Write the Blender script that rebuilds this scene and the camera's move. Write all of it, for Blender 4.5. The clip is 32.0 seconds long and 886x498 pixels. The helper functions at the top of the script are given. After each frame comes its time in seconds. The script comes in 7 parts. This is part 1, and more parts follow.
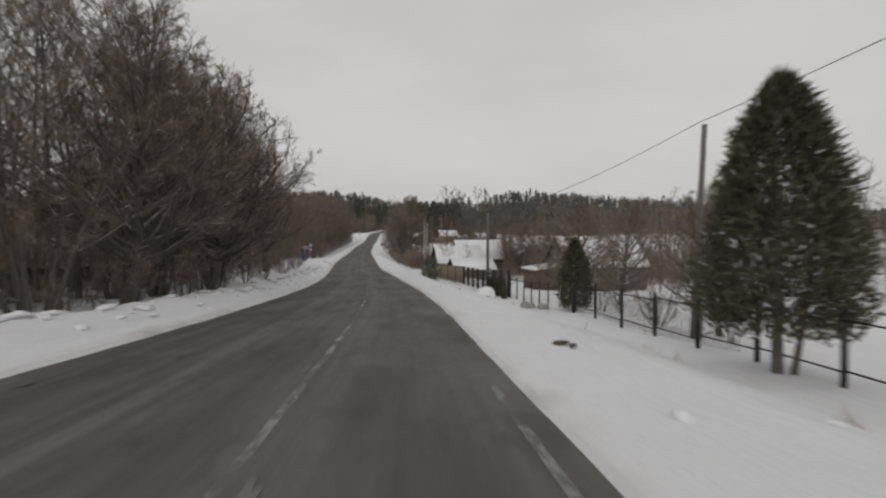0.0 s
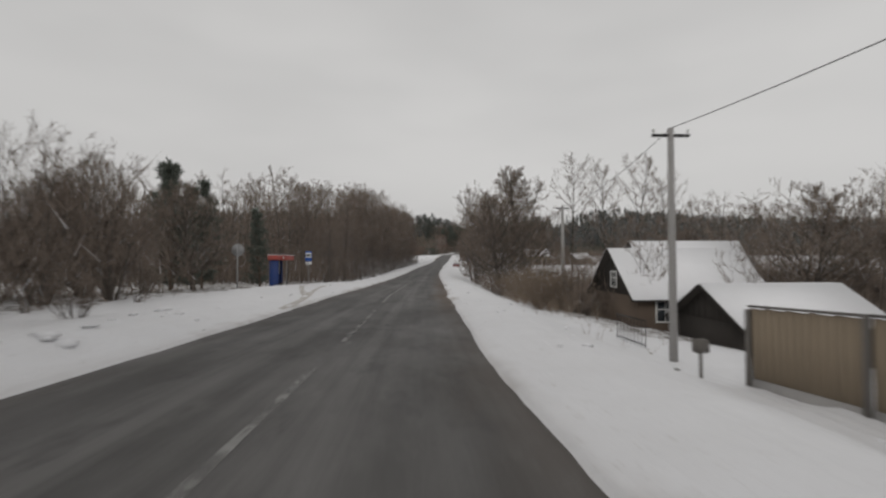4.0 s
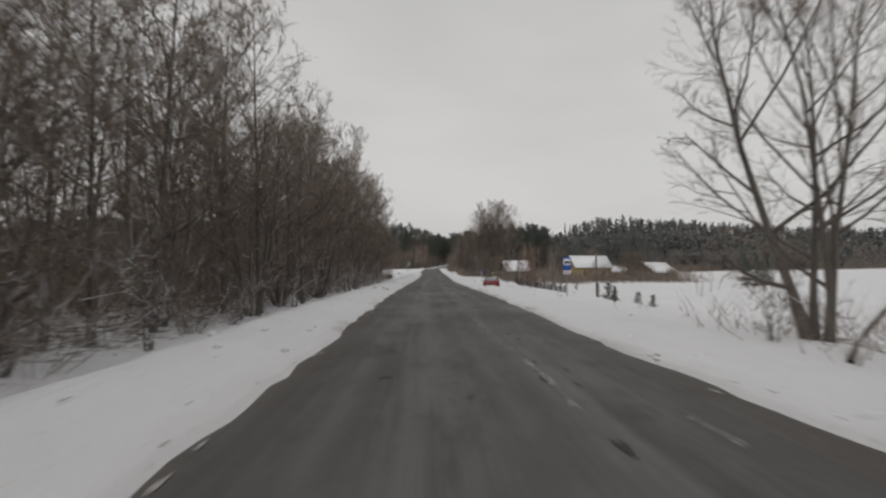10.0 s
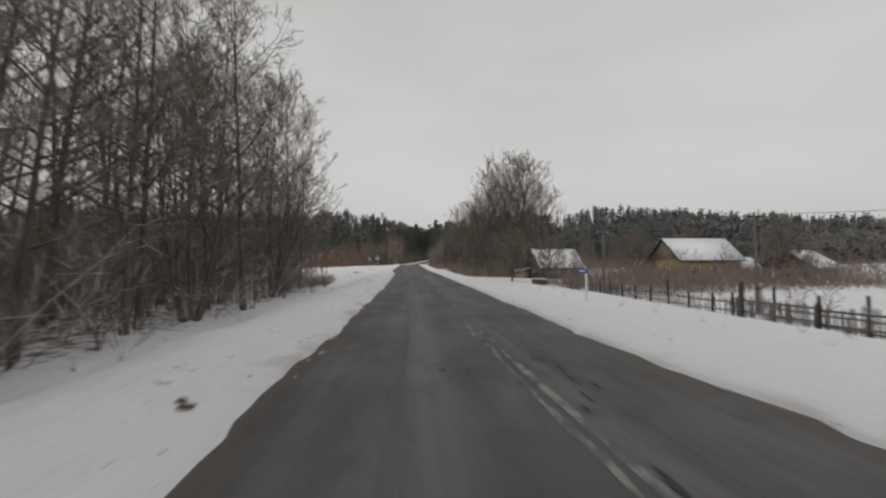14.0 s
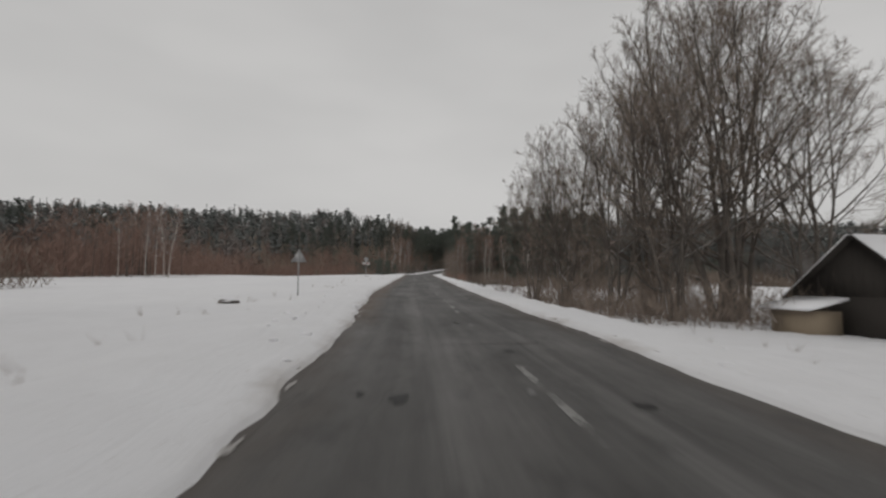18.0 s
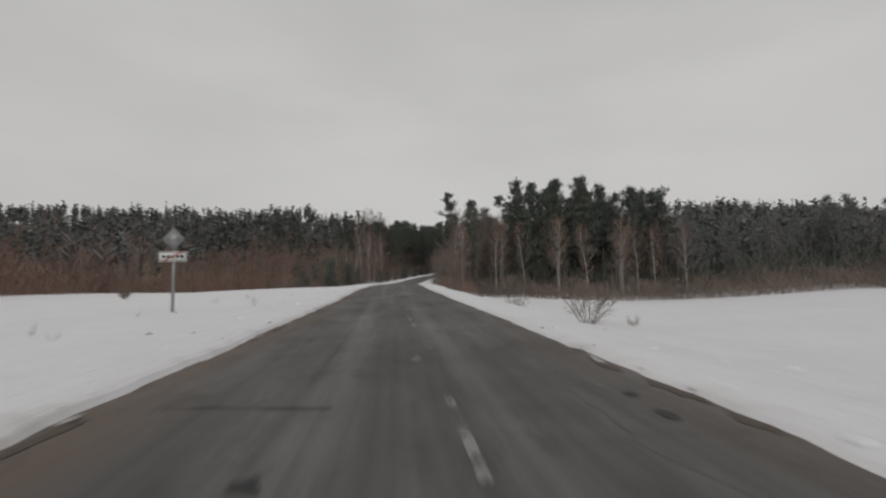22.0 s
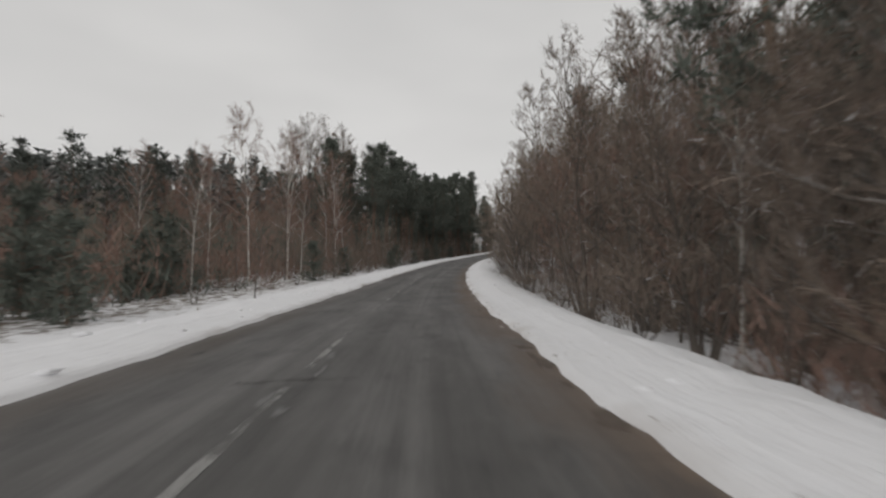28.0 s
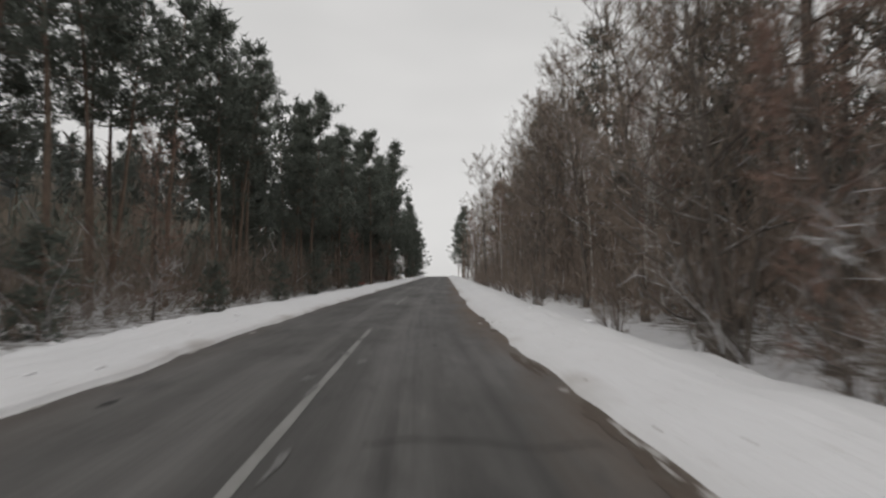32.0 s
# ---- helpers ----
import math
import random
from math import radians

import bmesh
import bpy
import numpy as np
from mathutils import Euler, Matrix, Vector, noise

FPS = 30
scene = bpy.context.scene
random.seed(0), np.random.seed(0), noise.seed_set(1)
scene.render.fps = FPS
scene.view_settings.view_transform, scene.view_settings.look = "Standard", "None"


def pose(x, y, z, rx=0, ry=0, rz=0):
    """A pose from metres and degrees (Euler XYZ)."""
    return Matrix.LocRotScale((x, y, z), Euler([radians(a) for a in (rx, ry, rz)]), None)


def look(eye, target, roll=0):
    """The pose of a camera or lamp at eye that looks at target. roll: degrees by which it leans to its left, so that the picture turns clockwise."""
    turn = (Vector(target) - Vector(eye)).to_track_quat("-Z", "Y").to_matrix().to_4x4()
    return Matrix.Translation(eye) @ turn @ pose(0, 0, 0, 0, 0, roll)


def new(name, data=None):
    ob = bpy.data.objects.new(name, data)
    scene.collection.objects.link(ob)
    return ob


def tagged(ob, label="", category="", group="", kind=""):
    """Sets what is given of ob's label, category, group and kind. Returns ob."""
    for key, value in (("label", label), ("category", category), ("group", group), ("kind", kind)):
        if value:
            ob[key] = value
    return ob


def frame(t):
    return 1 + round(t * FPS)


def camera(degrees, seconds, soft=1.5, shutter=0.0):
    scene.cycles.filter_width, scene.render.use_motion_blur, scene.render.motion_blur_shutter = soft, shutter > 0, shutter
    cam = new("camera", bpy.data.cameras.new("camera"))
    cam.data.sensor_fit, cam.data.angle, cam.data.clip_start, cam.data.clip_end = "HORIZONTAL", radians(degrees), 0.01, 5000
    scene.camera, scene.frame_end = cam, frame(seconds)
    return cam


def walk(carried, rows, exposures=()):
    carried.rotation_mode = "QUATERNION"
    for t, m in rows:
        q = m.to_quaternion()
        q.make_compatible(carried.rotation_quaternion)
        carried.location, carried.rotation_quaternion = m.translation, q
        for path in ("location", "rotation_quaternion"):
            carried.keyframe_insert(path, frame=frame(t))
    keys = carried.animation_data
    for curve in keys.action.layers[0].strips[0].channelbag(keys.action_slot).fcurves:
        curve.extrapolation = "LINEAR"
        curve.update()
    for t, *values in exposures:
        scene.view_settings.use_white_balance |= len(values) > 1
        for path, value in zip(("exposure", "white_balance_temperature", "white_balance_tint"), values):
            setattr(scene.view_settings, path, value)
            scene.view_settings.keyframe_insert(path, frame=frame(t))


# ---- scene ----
cam = camera(83.2, 32.0, soft=2.3, shutter=0.35)
PATH = [
    (0.0, 0.000, 0.000, 1.450, 88.34, 0.20, 0.00),
    (0.5, -0.431, 6.342, 1.016, 89.43, 0.63, 1.55),
    (1.0, -0.977, 12.692, 0.650, 89.71, 0.30, 1.67),
    (1.5, -1.641, 19.050, 0.323, 90.01, -0.01, 3.28),
    (2.0, -2.432, 25.415, 0.008, 89.84, 0.45, 3.94),
    (2.5, -3.364, 31.791, -0.304, 89.63, 0.49, 5.83),
    (3.0, -4.436, 38.179, -0.601, 89.75, 0.27, 7.14),
    (3.5, -5.620, 44.585, -0.856, 90.65, 0.16, 7.74),
    (4.0, -6.882, 51.018, -1.052, 91.36, 0.17, 8.06),
    (4.5, -8.189, 57.479, -1.193, 91.79, 0.22, 8.27),
    (5.0, -9.522, 63.970, -1.304, 91.91, 0.27, 8.42),
    (5.5, -10.863, 70.492, -1.410, 91.76, 0.29, 8.42),
    (6.0, -12.196, 77.051, -1.523, 91.35, 0.28, 8.08),
    (6.5, -13.517, 83.655, -1.638, 91.49, 0.23, 7.68),
    (7.0, -14.840, 90.308, -1.741, 92.06, 0.48, 7.52),
    (7.5, -16.183, 97.010, -1.822, 91.82, 0.52, 8.40),
    (8.0, -17.547, 103.764, -1.873, 92.22, 0.31, 8.35),
    (8.5, -18.904, 110.576, -1.884, 92.86, 0.05, 8.11),
    (9.0, -20.216, 117.455, -1.854, 92.92, 0.01, 6.99),
    (9.5, -21.445, 124.403, -1.787, 93.58, 0.33, 6.67),
    (10.0, -22.575, 131.418, -1.693, 93.29, 0.21, 5.16),
    (10.5, -23.606, 138.494, -1.582, 93.63, 0.05, 4.09),
    (11.0, -24.571, 145.615, -1.458, 93.65, 0.54, 3.98),
    (11.5, -25.509, 152.762, -1.333, 93.88, 0.11, 3.94),
    (12.0, -26.440, 159.919, -1.215, 93.22, 0.49, 4.40),
    (12.5, -27.352, 167.074, -1.107, 93.40, 0.38, 4.09),
    (13.0, -28.217, 174.227, -1.013, 93.70, 0.42, 3.27),
    (13.5, -29.025, 181.384, -0.932, 92.85, 0.43, 2.54),
    (14.0, -29.796, 188.547, -0.851, 92.87, 0.64, 2.36),
    (14.5, -30.565, 195.715, -0.748, 93.75, 0.67, 2.93),
    (15.0, -31.356, 202.883, -0.608, 94.09, 0.50, 3.17),
    (15.5, -32.170, 210.052, -0.439, 94.11, 0.21, 3.24),
    (16.0, -33.000, 217.226, -0.261, 94.00, -0.17, 3.27),
    (16.5, -33.842, 224.409, -0.087, 93.94, -0.59, 3.34),
    (17.0, -34.698, 231.607, 0.078, 94.02, -0.87, 3.52),
    (17.5, -35.557, 238.825, 0.245, 93.54, -0.58, 3.75),
    (18.0, -36.405, 246.076, 0.426, 94.01, -0.74, 3.24),
    (18.5, -37.237, 253.376, 0.630, 94.92, -0.53, 2.69),
    (19.0, -38.067, 260.747, 0.842, 94.10, -0.28, 2.95),
    (19.5, -38.905, 268.223, 1.047, 93.93, -0.26, 3.60),
    (20.0, -39.739, 275.840, 1.242, 94.03, -0.65, 3.05),
    (20.5, -40.544, 283.628, 1.443, 94.03, -0.22, 1.71),
    (21.0, -41.306, 291.603, 1.665, 94.19, -0.17, 2.35),
    (21.5, -42.018, 299.757, 1.912, 94.61, 0.31, 1.47),
    (22.0, -42.677, 308.065, 2.178, 94.61, 0.81, 0.70),
    (22.5, -43.300, 316.491, 2.448, 94.22, 1.17, 0.26),
    (23.0, -43.933, 324.991, 2.713, 94.51, 1.50, 1.01),
    (23.5, -44.619, 333.528, 2.975, 94.17, 1.64, 1.36),
    (24.0, -45.365, 342.073, 3.241, 94.45, 1.36, 2.43),
    (24.5, -46.139, 350.614, 3.510, 94.55, 1.32, 1.92),
    (25.0, -46.901, 359.146, 3.771, 94.39, 0.98, 1.58),
    (25.5, -47.638, 367.665, 4.009, 94.11, 0.65, 1.40),
    (26.0, -48.363, 376.170, 4.216, 93.83, 0.43, 1.39),
    (26.5, -49.091, 384.661, 4.391, 93.65, 0.35, 1.60),
    (27.0, -49.811, 393.142, 4.534, 93.64, 0.39, 2.07),
    (27.5, -50.476, 401.625, 4.655, 93.06, 0.57, 1.11),
    (28.0, -51.022, 410.122, 4.778, 93.16, 0.23, -0.12),
    (28.5, -51.405, 418.642, 4.937, 93.95, 0.40, -1.33),
    (29.0, -51.609, 427.191, 5.159, 94.35, 0.23, -2.75),
    (29.5, -51.631, 435.772, 5.460, 94.72, 0.28, -3.66),
    (30.0, -51.464, 444.389, 5.842, 95.55, 0.09, -4.96),
    (30.5, -51.093, 453.044, 6.287, 96.08, 0.51, -6.50),
    (31.0, -50.511, 461.734, 6.762, 96.06, 0.01, -7.93),
    (31.5, -49.728, 470.457, 7.251, 95.00, 0.30, -9.43),
    (32.0, -48.767, 479.210, 7.766, 96.07, 0.26, -10.13),
]
walk(cam, [(r[0], pose(*r[1:])) for r in PATH],
     exposures=[(0.0, 0.0), (5.5, 0.02), (7.5, 0.09), (9.0, 0.07), (11.0, 0.0), (14.0, 0.03), (18.0, -0.08), (24.0, -0.1), (27.0, 0.1), (29.0, 0.2), (31.0, 0.28), (32.0, 0.28)])

# ---------------------------------------------------------------- light
world = bpy.data.worlds.new("overcast")
scene.world = world
world.use_nodes = True
wn, wl = world.node_tree.nodes, world.node_tree.links
sky = wn.new("ShaderNodeTexSky")
sky.sky_type = "NISHITA"
sky.sun_disc = False
sky.sun_elevation, sky.sun_rotation = radians(28), radians(200)
sky.dust_density = 4.0
grey = wn.new("ShaderNodeHueSaturation")
grey.inputs["Saturation"].default_value = 0.06
wl.new(sky.outputs[0], grey.inputs["Color"])
dim = wn.new("ShaderNodeVectorMath")
dim.operation = "SCALE"
dim.inputs["Scale"].default_value = 0.012
wl.new(grey.outputs[0], dim.inputs[0])
cloud = wn.new("ShaderNodeTexNoise")
cloud.inputs["Scale"].default_value = 1.6
cloud.inputs["Detail"].default_value = 3.0
wtc = wn.new("ShaderNodeTexCoord")
wmap = wn.new("ShaderNodeMapping")
wmap.inputs["Scale"].default_value = (1, 1, 3)
wl.new(wtc.outputs["Generated"], wmap.inputs[0])
wl.new(wmap.outputs[0], cloud.inputs["Vector"])
cramp = wn.new("ShaderNodeValToRGB")
cramp.color_ramp.elements[0].position, cramp.color_ramp.elements[0].color = 0.3, (0.455, 0.450, 0.445, 1)
cramp.color_ramp.elements[1].position, cramp.color_ramp.elements[1].color = 0.7, (0.545, 0.538, 0.53, 1)
wl.new(cloud.outputs["Fac"], cramp.inputs[0])
wadd = wn.new("ShaderNodeVectorMath")
wadd.operation = "ADD"
wl.new(cramp.outputs[0], wadd.inputs[0])
wl.new(dim.outputs[0], wadd.inputs[1])
wl.new(wadd.outputs[0], wn["Background"].inputs["Color"])
wn["Background"].inputs["Strength"].default_value = 1.0

sun = new("sun", bpy.data.lights.new("sun", "SUN"))
sun.data.energy, sun.data.angle, sun.data.color = 0.5, radians(30), (1.0, 0.97, 0.94)
sun.matrix_world = look((0, 0, 50), (20, 40, 22))


# ---------------------------------------------------------------- materials
class Mat:
    """A principled material with a few node helpers."""

    def __init__(self, name, colour=(0.5, 0.5, 0.5), rough=0.8, metal=0.0):
        self.m = bpy.data.materials.new(name)
        self.m.use_nodes = True
        self.t = self.m.node_tree
        self.b = self.t.nodes["Principled BSDF"]
        self.b.inputs["Base Color"].default_value = (*colour, 1)
        self.b.inputs["Roughness"].default_value = rough
        self.b.inputs["Metallic"].default_value = metal
        self.b.inputs["Specular IOR Level"].default_value = 0.3

    def n(self, kind, **inputs):
        node = self.t.nodes.new(kind)
        for k, v in inputs.items():
            self.put(node.inputs[k.replace("_", " ")], v)
        return node

    def put(self, socket, v):
        if isinstance(v, bpy.types.NodeSocket):
            self.t.links.new(v, socket)
        else:
            socket.default_value = v

    def coords(self, space="Object", scale=(1, 1, 1)):
        tc = self.n("ShaderNodeTexCoord")
        mp = self.n("ShaderNodeMapping")
        self.put(mp.inputs["Vector"], tc.outputs[space])
        mp.inputs["Scale"].default_value = scale
        return mp.outputs[0]

    def noise(self, vec, scale, detail=4.0, rough=0.6):
        return self.n("ShaderNodeTexNoise", Vector=vec, Scale=scale, Detail=detail, Roughness=rough).outputs["Fac"]

    def ramp(self, fac, stops):
        r = self.n("ShaderNodeValToRGB")
        self.put(r.inputs[0], fac)
        e = r.color_ramp.elements
        while len(e) < len(stops):
            e.new(0.5)
        for k, (p, c) in zip(e, stops):
            k.position = p
            k.color = (*c, 1) if isinstance(c, tuple) else (c, c, c, 1)
        return r.outputs[0]

    def mix(self, fac, a, b, mode="MIX"):
        x = self.n("ShaderNodeMix")
        x.data_type = "RGBA"
        x.blend_type = mode
        for i, v in ((0, fac), (6, a), (7, b)):
            if isinstance(v, tuple):
                v = (*v, 1)
            self.put(x.inputs[i], v)
        return x.outputs[2]

    def math(self, op, a, b=0.0, clamp=False):
        x = self.n("ShaderNodeMath")
        x.operation = op
        x.use_clamp = clamp
        self.put(x.inputs[0], a)
        self.put(x.inputs[1], b)
        return x.outputs[0]

    def bump(self, height, strength=0.3, distance=0.02):
        self.put(self.b.inputs["Normal"], self.n("ShaderNodeBump", Height=height, Strength=strength, Distance=distance).outputs[0])

    def base(self, v):
        self.put(self.b.inputs["Base Color"], v)

    def rough(self, v):
        self.put(self.b.inputs["Roughness"], v)

    def up(self):
        g = self.n("ShaderNodeNewGeometry")
        s = self.n("ShaderNodeSeparateXYZ")
        self.put(s.inputs[0], g.outputs["Normal"])
        return s.outputs[2]

    def island(self):
        return self.n("ShaderNodeNewGeometry").outputs["Random Per Island"]

    def pick(self):
        return self.n("ShaderNodeObjectInfo").outputs["Random"]


SNOW = (0.80, 0.80, 0.815)


def plain(name, colour, rough=0.7, metal=0.0, vary=0.25, scale=6.0, bump=0.15):
    k = Mat(name, colour, rough, metal)
    v = k.coords()
    f = k.noise(v, scale)
    g = k.noise(v, scale * 9, 3)
    dark = tuple(c * (1 - vary) for c in colour)
    light = tuple(min(1, c * (1 + vary)) for c in colour)
    k.base(k.mix(k.math("MULTIPLY", k.math("ADD", f, g), 0.5), dark, light))
    if bump:
        k.bump(g, bump, 0.01)
    return k.m


def snow_mat():
    k = Mat("snow", SNOW, 0.75)
    v = k.coords()
    uv = k.n("ShaderNodeUVMap").outputs[0]
    sep = k.n("ShaderNodeSeparateXYZ", Vector=uv)
    d = sep.outputs[1]          # metres from the edge of the asphalt
    big, mid, fine = k.noise(v, 0.12, 3), k.noise(v, 0.9, 5), k.noise(v, 9, 5)
    clean = k.mix(big, (0.70, 0.70, 0.72), (0.82, 0.82, 0.83))
    clean = k.mix(k.ramp(mid, [(0.35, 0.0), (0.75, 0.35)]), clean, (0.66, 0.655, 0.66))
    # brown slush and grit thrown up along the asphalt
    edge = k.math("ADD", d, k.math("MULTIPLY", k.math("SUBTRACT", mid, 0.5), 1.3))
    slush = k.ramp(edge, [(0.02, 1.0), (0.38, 0.0)])
    slush = k.math("MULTIPLY", slush, k.ramp(k.noise(v, 0.25, 3), [(0.50, 0.1), (0.72, 0.7)]))
    col = k.mix(slush, clean, k.mix(fine, (0.16, 0.125, 0.095), (0.36, 0.31, 0.26)))
    # grit and clods scattered beside the road
    speck = k.math("MULTIPLY", k.ramp(k.noise(v, 13, 3, 0.75), [(0.64, 0.0), (0.70, 0.8)]), k.n("ShaderNodeMapRange", Value=edge, From_Min=3.2, From_Max=0.6).outputs[0])
    col = k.mix(speck, col, (0.36, 0.33, 0.30))
    # litter and stalks poking through under the woods; past 1, painted darkness on far forest floors
    wood = k.n("ShaderNodeAttribute")
    wood.attribute_name = "litter_dark"
    spots = k.ramp(k.math("ADD", k.noise(v, 1.7, 6, 0.7), k.math("MULTIPLY", wood.outputs["Fac"], 0.22)), [(0.66, 0.0), (0.76, 1.0)])
    col = k.mix(k.math("MULTIPLY", spots, wood.outputs["Fac"]), col, (0.12, 0.095, 0.07))
    k.base(col)
    # wheel ruts and crust
    rut = k.n("ShaderNodeTexNoise", Vector=k.n("ShaderNodeMapping", Vector=uv, Scale=(0.05, 3.2, 1)).outputs[0], Scale=1.0, Detail=3.0).outputs["Fac"]
    h = k.math("ADD", k.math("MULTIPLY", mid, 1.0), k.math("ADD", k.math("MULTIPLY", fine, 0.35), k.math("MULTIPLY", rut, 0.8)))
    k.bump(h, 0.55, 0.12)
    k.b.inputs["Subsurface Weight"].default_value = 0.0
    return k.m


def asphalt_mat():
    k = Mat("asphalt", (0.05, 0.05, 0.05), 0.8)
    uv = k.n("ShaderNodeUVMap").outputs[0]
    v = k.n("ShaderNodeMapping", Vector=uv, Scale=(1, 1, 1)).outputs[0]
    sep = k.n("ShaderNodeSeparateXYZ", Vector=uv)
    across = sep.outputs[1]     # 0 at the crown of the road, metres
    streak = k.noise(k.n("ShaderNodeMapping", Vector=uv, Scale=(0.06, 2.2, 1)).outputs[0], 1.0, 5)
    patch = k.noise(k.n("ShaderNodeMapping", Vector=uv, Scale=(0.18, 0.5, 1)).outputs[0], 1.0, 5, 0.65)
    grain = k.noise(v, 60, 3)
    stone = k.noise(v, 14, 4, 0.7)
    col = k.mix(k.ramp(streak, [(0.3, 0.0), (0.7, 1.0)]), (0.060, 0.057, 0.055), (0.138, 0.133, 0.128))
    col = k.mix(k.ramp(patch, [(0.35, 0.0), (0.6, 0.5), (0.72, 0.75)]), col, (0.055, 0.053, 0.052))
    # pale dry wheel tracks
    track = k.math("ABSOLUTE", k.math("SUBTRACT", k.math("ABSOLUTE", across), 0.95))
    pale = k.math("MULTIPLY", k.ramp(track, [(0.0, 1.0), (0.55, 0.0)]), k.ramp(streak, [(0.32, 0.0), (0.66, 0.8)]))
    col = k.mix(pale, col, (0.172, 0.167, 0.162))
    # brown mud towards both edges
    mud = k.n("ShaderNodeMapRange", Value=k.math("ADD", k.math("ABSOLUTE", across), k.math("MULTIPLY", k.math("SUBTRACT", patch, 0.5), 2.4)), From_Min=2.15, From_Max=3.1)
    along = k.math("DIVIDE", sep.outputs[0], 600.0)
    right = k.ramp(along, [(0.115, 0.25), (0.13, 1.0), (0.205, 0.9), (0.22, 0.3), (0.61, 0.35), (0.64, 1.0)])
    left = k.ramp(along, [(0.12, 0.1), (0.16, 0.4), (0.425, 0.35), (0.45, 1.0), (0.60, 0.7), (0.66, 0.25)])
    grime = k.mix(k.ramp(across, [(0.0, 0.0), (0.01, 1.0)]), left, right)
    col = k.mix(k.math("MULTIPLY", k.math("MULTIPLY", mud.outputs[0], grime), 0.9), col, k.mix(stone, (0.115, 0.080, 0.058), (0.165, 0.118, 0.084)))
    # damp and dry mottling
    mott = k.noise(k.n("ShaderNodeMapping", Vector=uv, Scale=(0.55, 1.1, 1)).outputs[0], 1.0, 7, 0.72)
    col = k.mix(k.ramp(mott, [(0.36, 0.55), (0.47, 0.0)]), col, (0.040, 0.038, 0.038))
    col = k.mix(k.ramp(mott, [(0.58, 0.0), (0.70, 0.5)]), col, (0.165, 0.158, 0.150))
    # cracks
    vor = k.n("ShaderNodeTexVoronoi", Vector=k.n("ShaderNodeMapping", Vector=k.mix(0.18, uv, k.n("ShaderNodeTexNoise", Vector=v, Scale=1.4).outputs["Color"]), Scale=(0.45, 0.7, 1)).outputs[0], Scale=1.0)
    vor.feature = "DISTANCE_TO_EDGE"
    crack = k.math("MULTIPLY", k.ramp(vor.outputs["Distance"], [(0.0, 1.0), (0.009, 0.0)]), k.ramp(k.noise(v, 0.12, 2), [(0.55, 0.0), (0.66, 0.8)]))
    col = k.mix(crack, col, (0.016, 0.015, 0.015))
    col = k.mix(k.math("MULTIPLY", k.ramp(grain, [(0.35, 0.0), (0.7, 1.0)]), 0.3), col, (0.15, 0.146, 0.142))
    k.base(col)
    k.rough(k.ramp(patch, [(0.3, 0.55), (0.7, 0.85)]))
    k.bump(k.math("SUBTRACT", k.math("ADD", k.math("MULTIPLY", stone, 0.4), grain), k.math("MULTIPLY", crack, 2.0)), 0.35, 0.012)
    return k.m


def bark_mat(name, dark, light, snowy=0.5, scale=9.0):
    k = Mat(name, dark, 0.9)
    v = k.coords("Object", (1, 1, 0.25))
    f = k.noise(v, scale, 5, 0.7)
    col = k.mix(k.ramp(f, [(0.3, 0.0), (0.7, 1.0)]), dark, light)
    col = k.mix(k.math("MULTIPLY", k.pick(), 0.35), col, light)
    lying = k.math("MULTIPLY", k.ramp(k.up(), [(0.45, 0.0), (0.75, 1.0)]), k.ramp(k.noise(k.coords(), 1.1, 3), [(0.45, 0.0), (0.6, snowy)]))
    k.base(k.mix(lying, col, SNOW))
    k.bump(f, 0.6, 0.02)
    return k.m


def twig_mat(name, a, b, snowy=0.015):
    k = Mat(name, a, 0.9)
    r = k.island()
    col = k.mix(r, a, b)
    col = k.mix(k.math("MULTIPLY", k.pick(), 0.5), col, tuple((x + y) * 0.55 for x, y in zip(a, b)))
    k.base(k.mix(k.ramp(r, [(1 - snowy - 0.01, 0.0), (1 - snowy, 0.9)]), col, (0.66, 0.66, 0.68)) if snowy else col)
    return k.m


def needle_mat(name, a, b, snowy=0.012):
    k = Mat(name, a, 0.75)
    r = k.island()
    col = k.mix(r, a, b)
    col = k.mix(k.math("MULTIPLY", k.noise(k.coords(), 0.6, 3), 0.6), col, tuple(x * 0.85 for x in a))
    k.base(k.mix(k.ramp(r, [(1 - snowy - 0.01, 0.0), (1 - snowy, 0.9)]), col, (0.62, 0.63, 0.65)) if snowy else col)
    return k.m


def birch_mat():
    k = Mat("birch_bark", (0.55, 0.52, 0.48), 0.8)
    v = k.coords("Object", (1, 1, 6))
    marks = k.ramp(k.noise(v, 2.4, 4, 0.7), [(0.55, 0.0), (0.63, 1.0)])
    k.base(k.mix(marks, k.mix(k.noise(k.coords(), 2), (0.46, 0.43, 0.39), (0.66, 0.64, 0.60)), (0.06, 0.05, 0.045)))
    return k.m


def plank_mat(name, dark, light, across=(8, 8, 0.6)):
    k = Mat(name, dark, 0.85)
    f = k.noise(k.coords("Object", across), 2.0, 5, 0.7)
    col = k.mix(f, dark, light)
    col = k.mix(k.math("MULTIPLY", k.pick(), 0.4), col, tuple(x * 0.7 for x in light))
    k.base(k.mix(k.math("MULTIPLY", k.noise(k.coords(), 0.8, 3), 0.5), col, dark))
    k.bump(f, 0.4, 0.01)
    return k.m


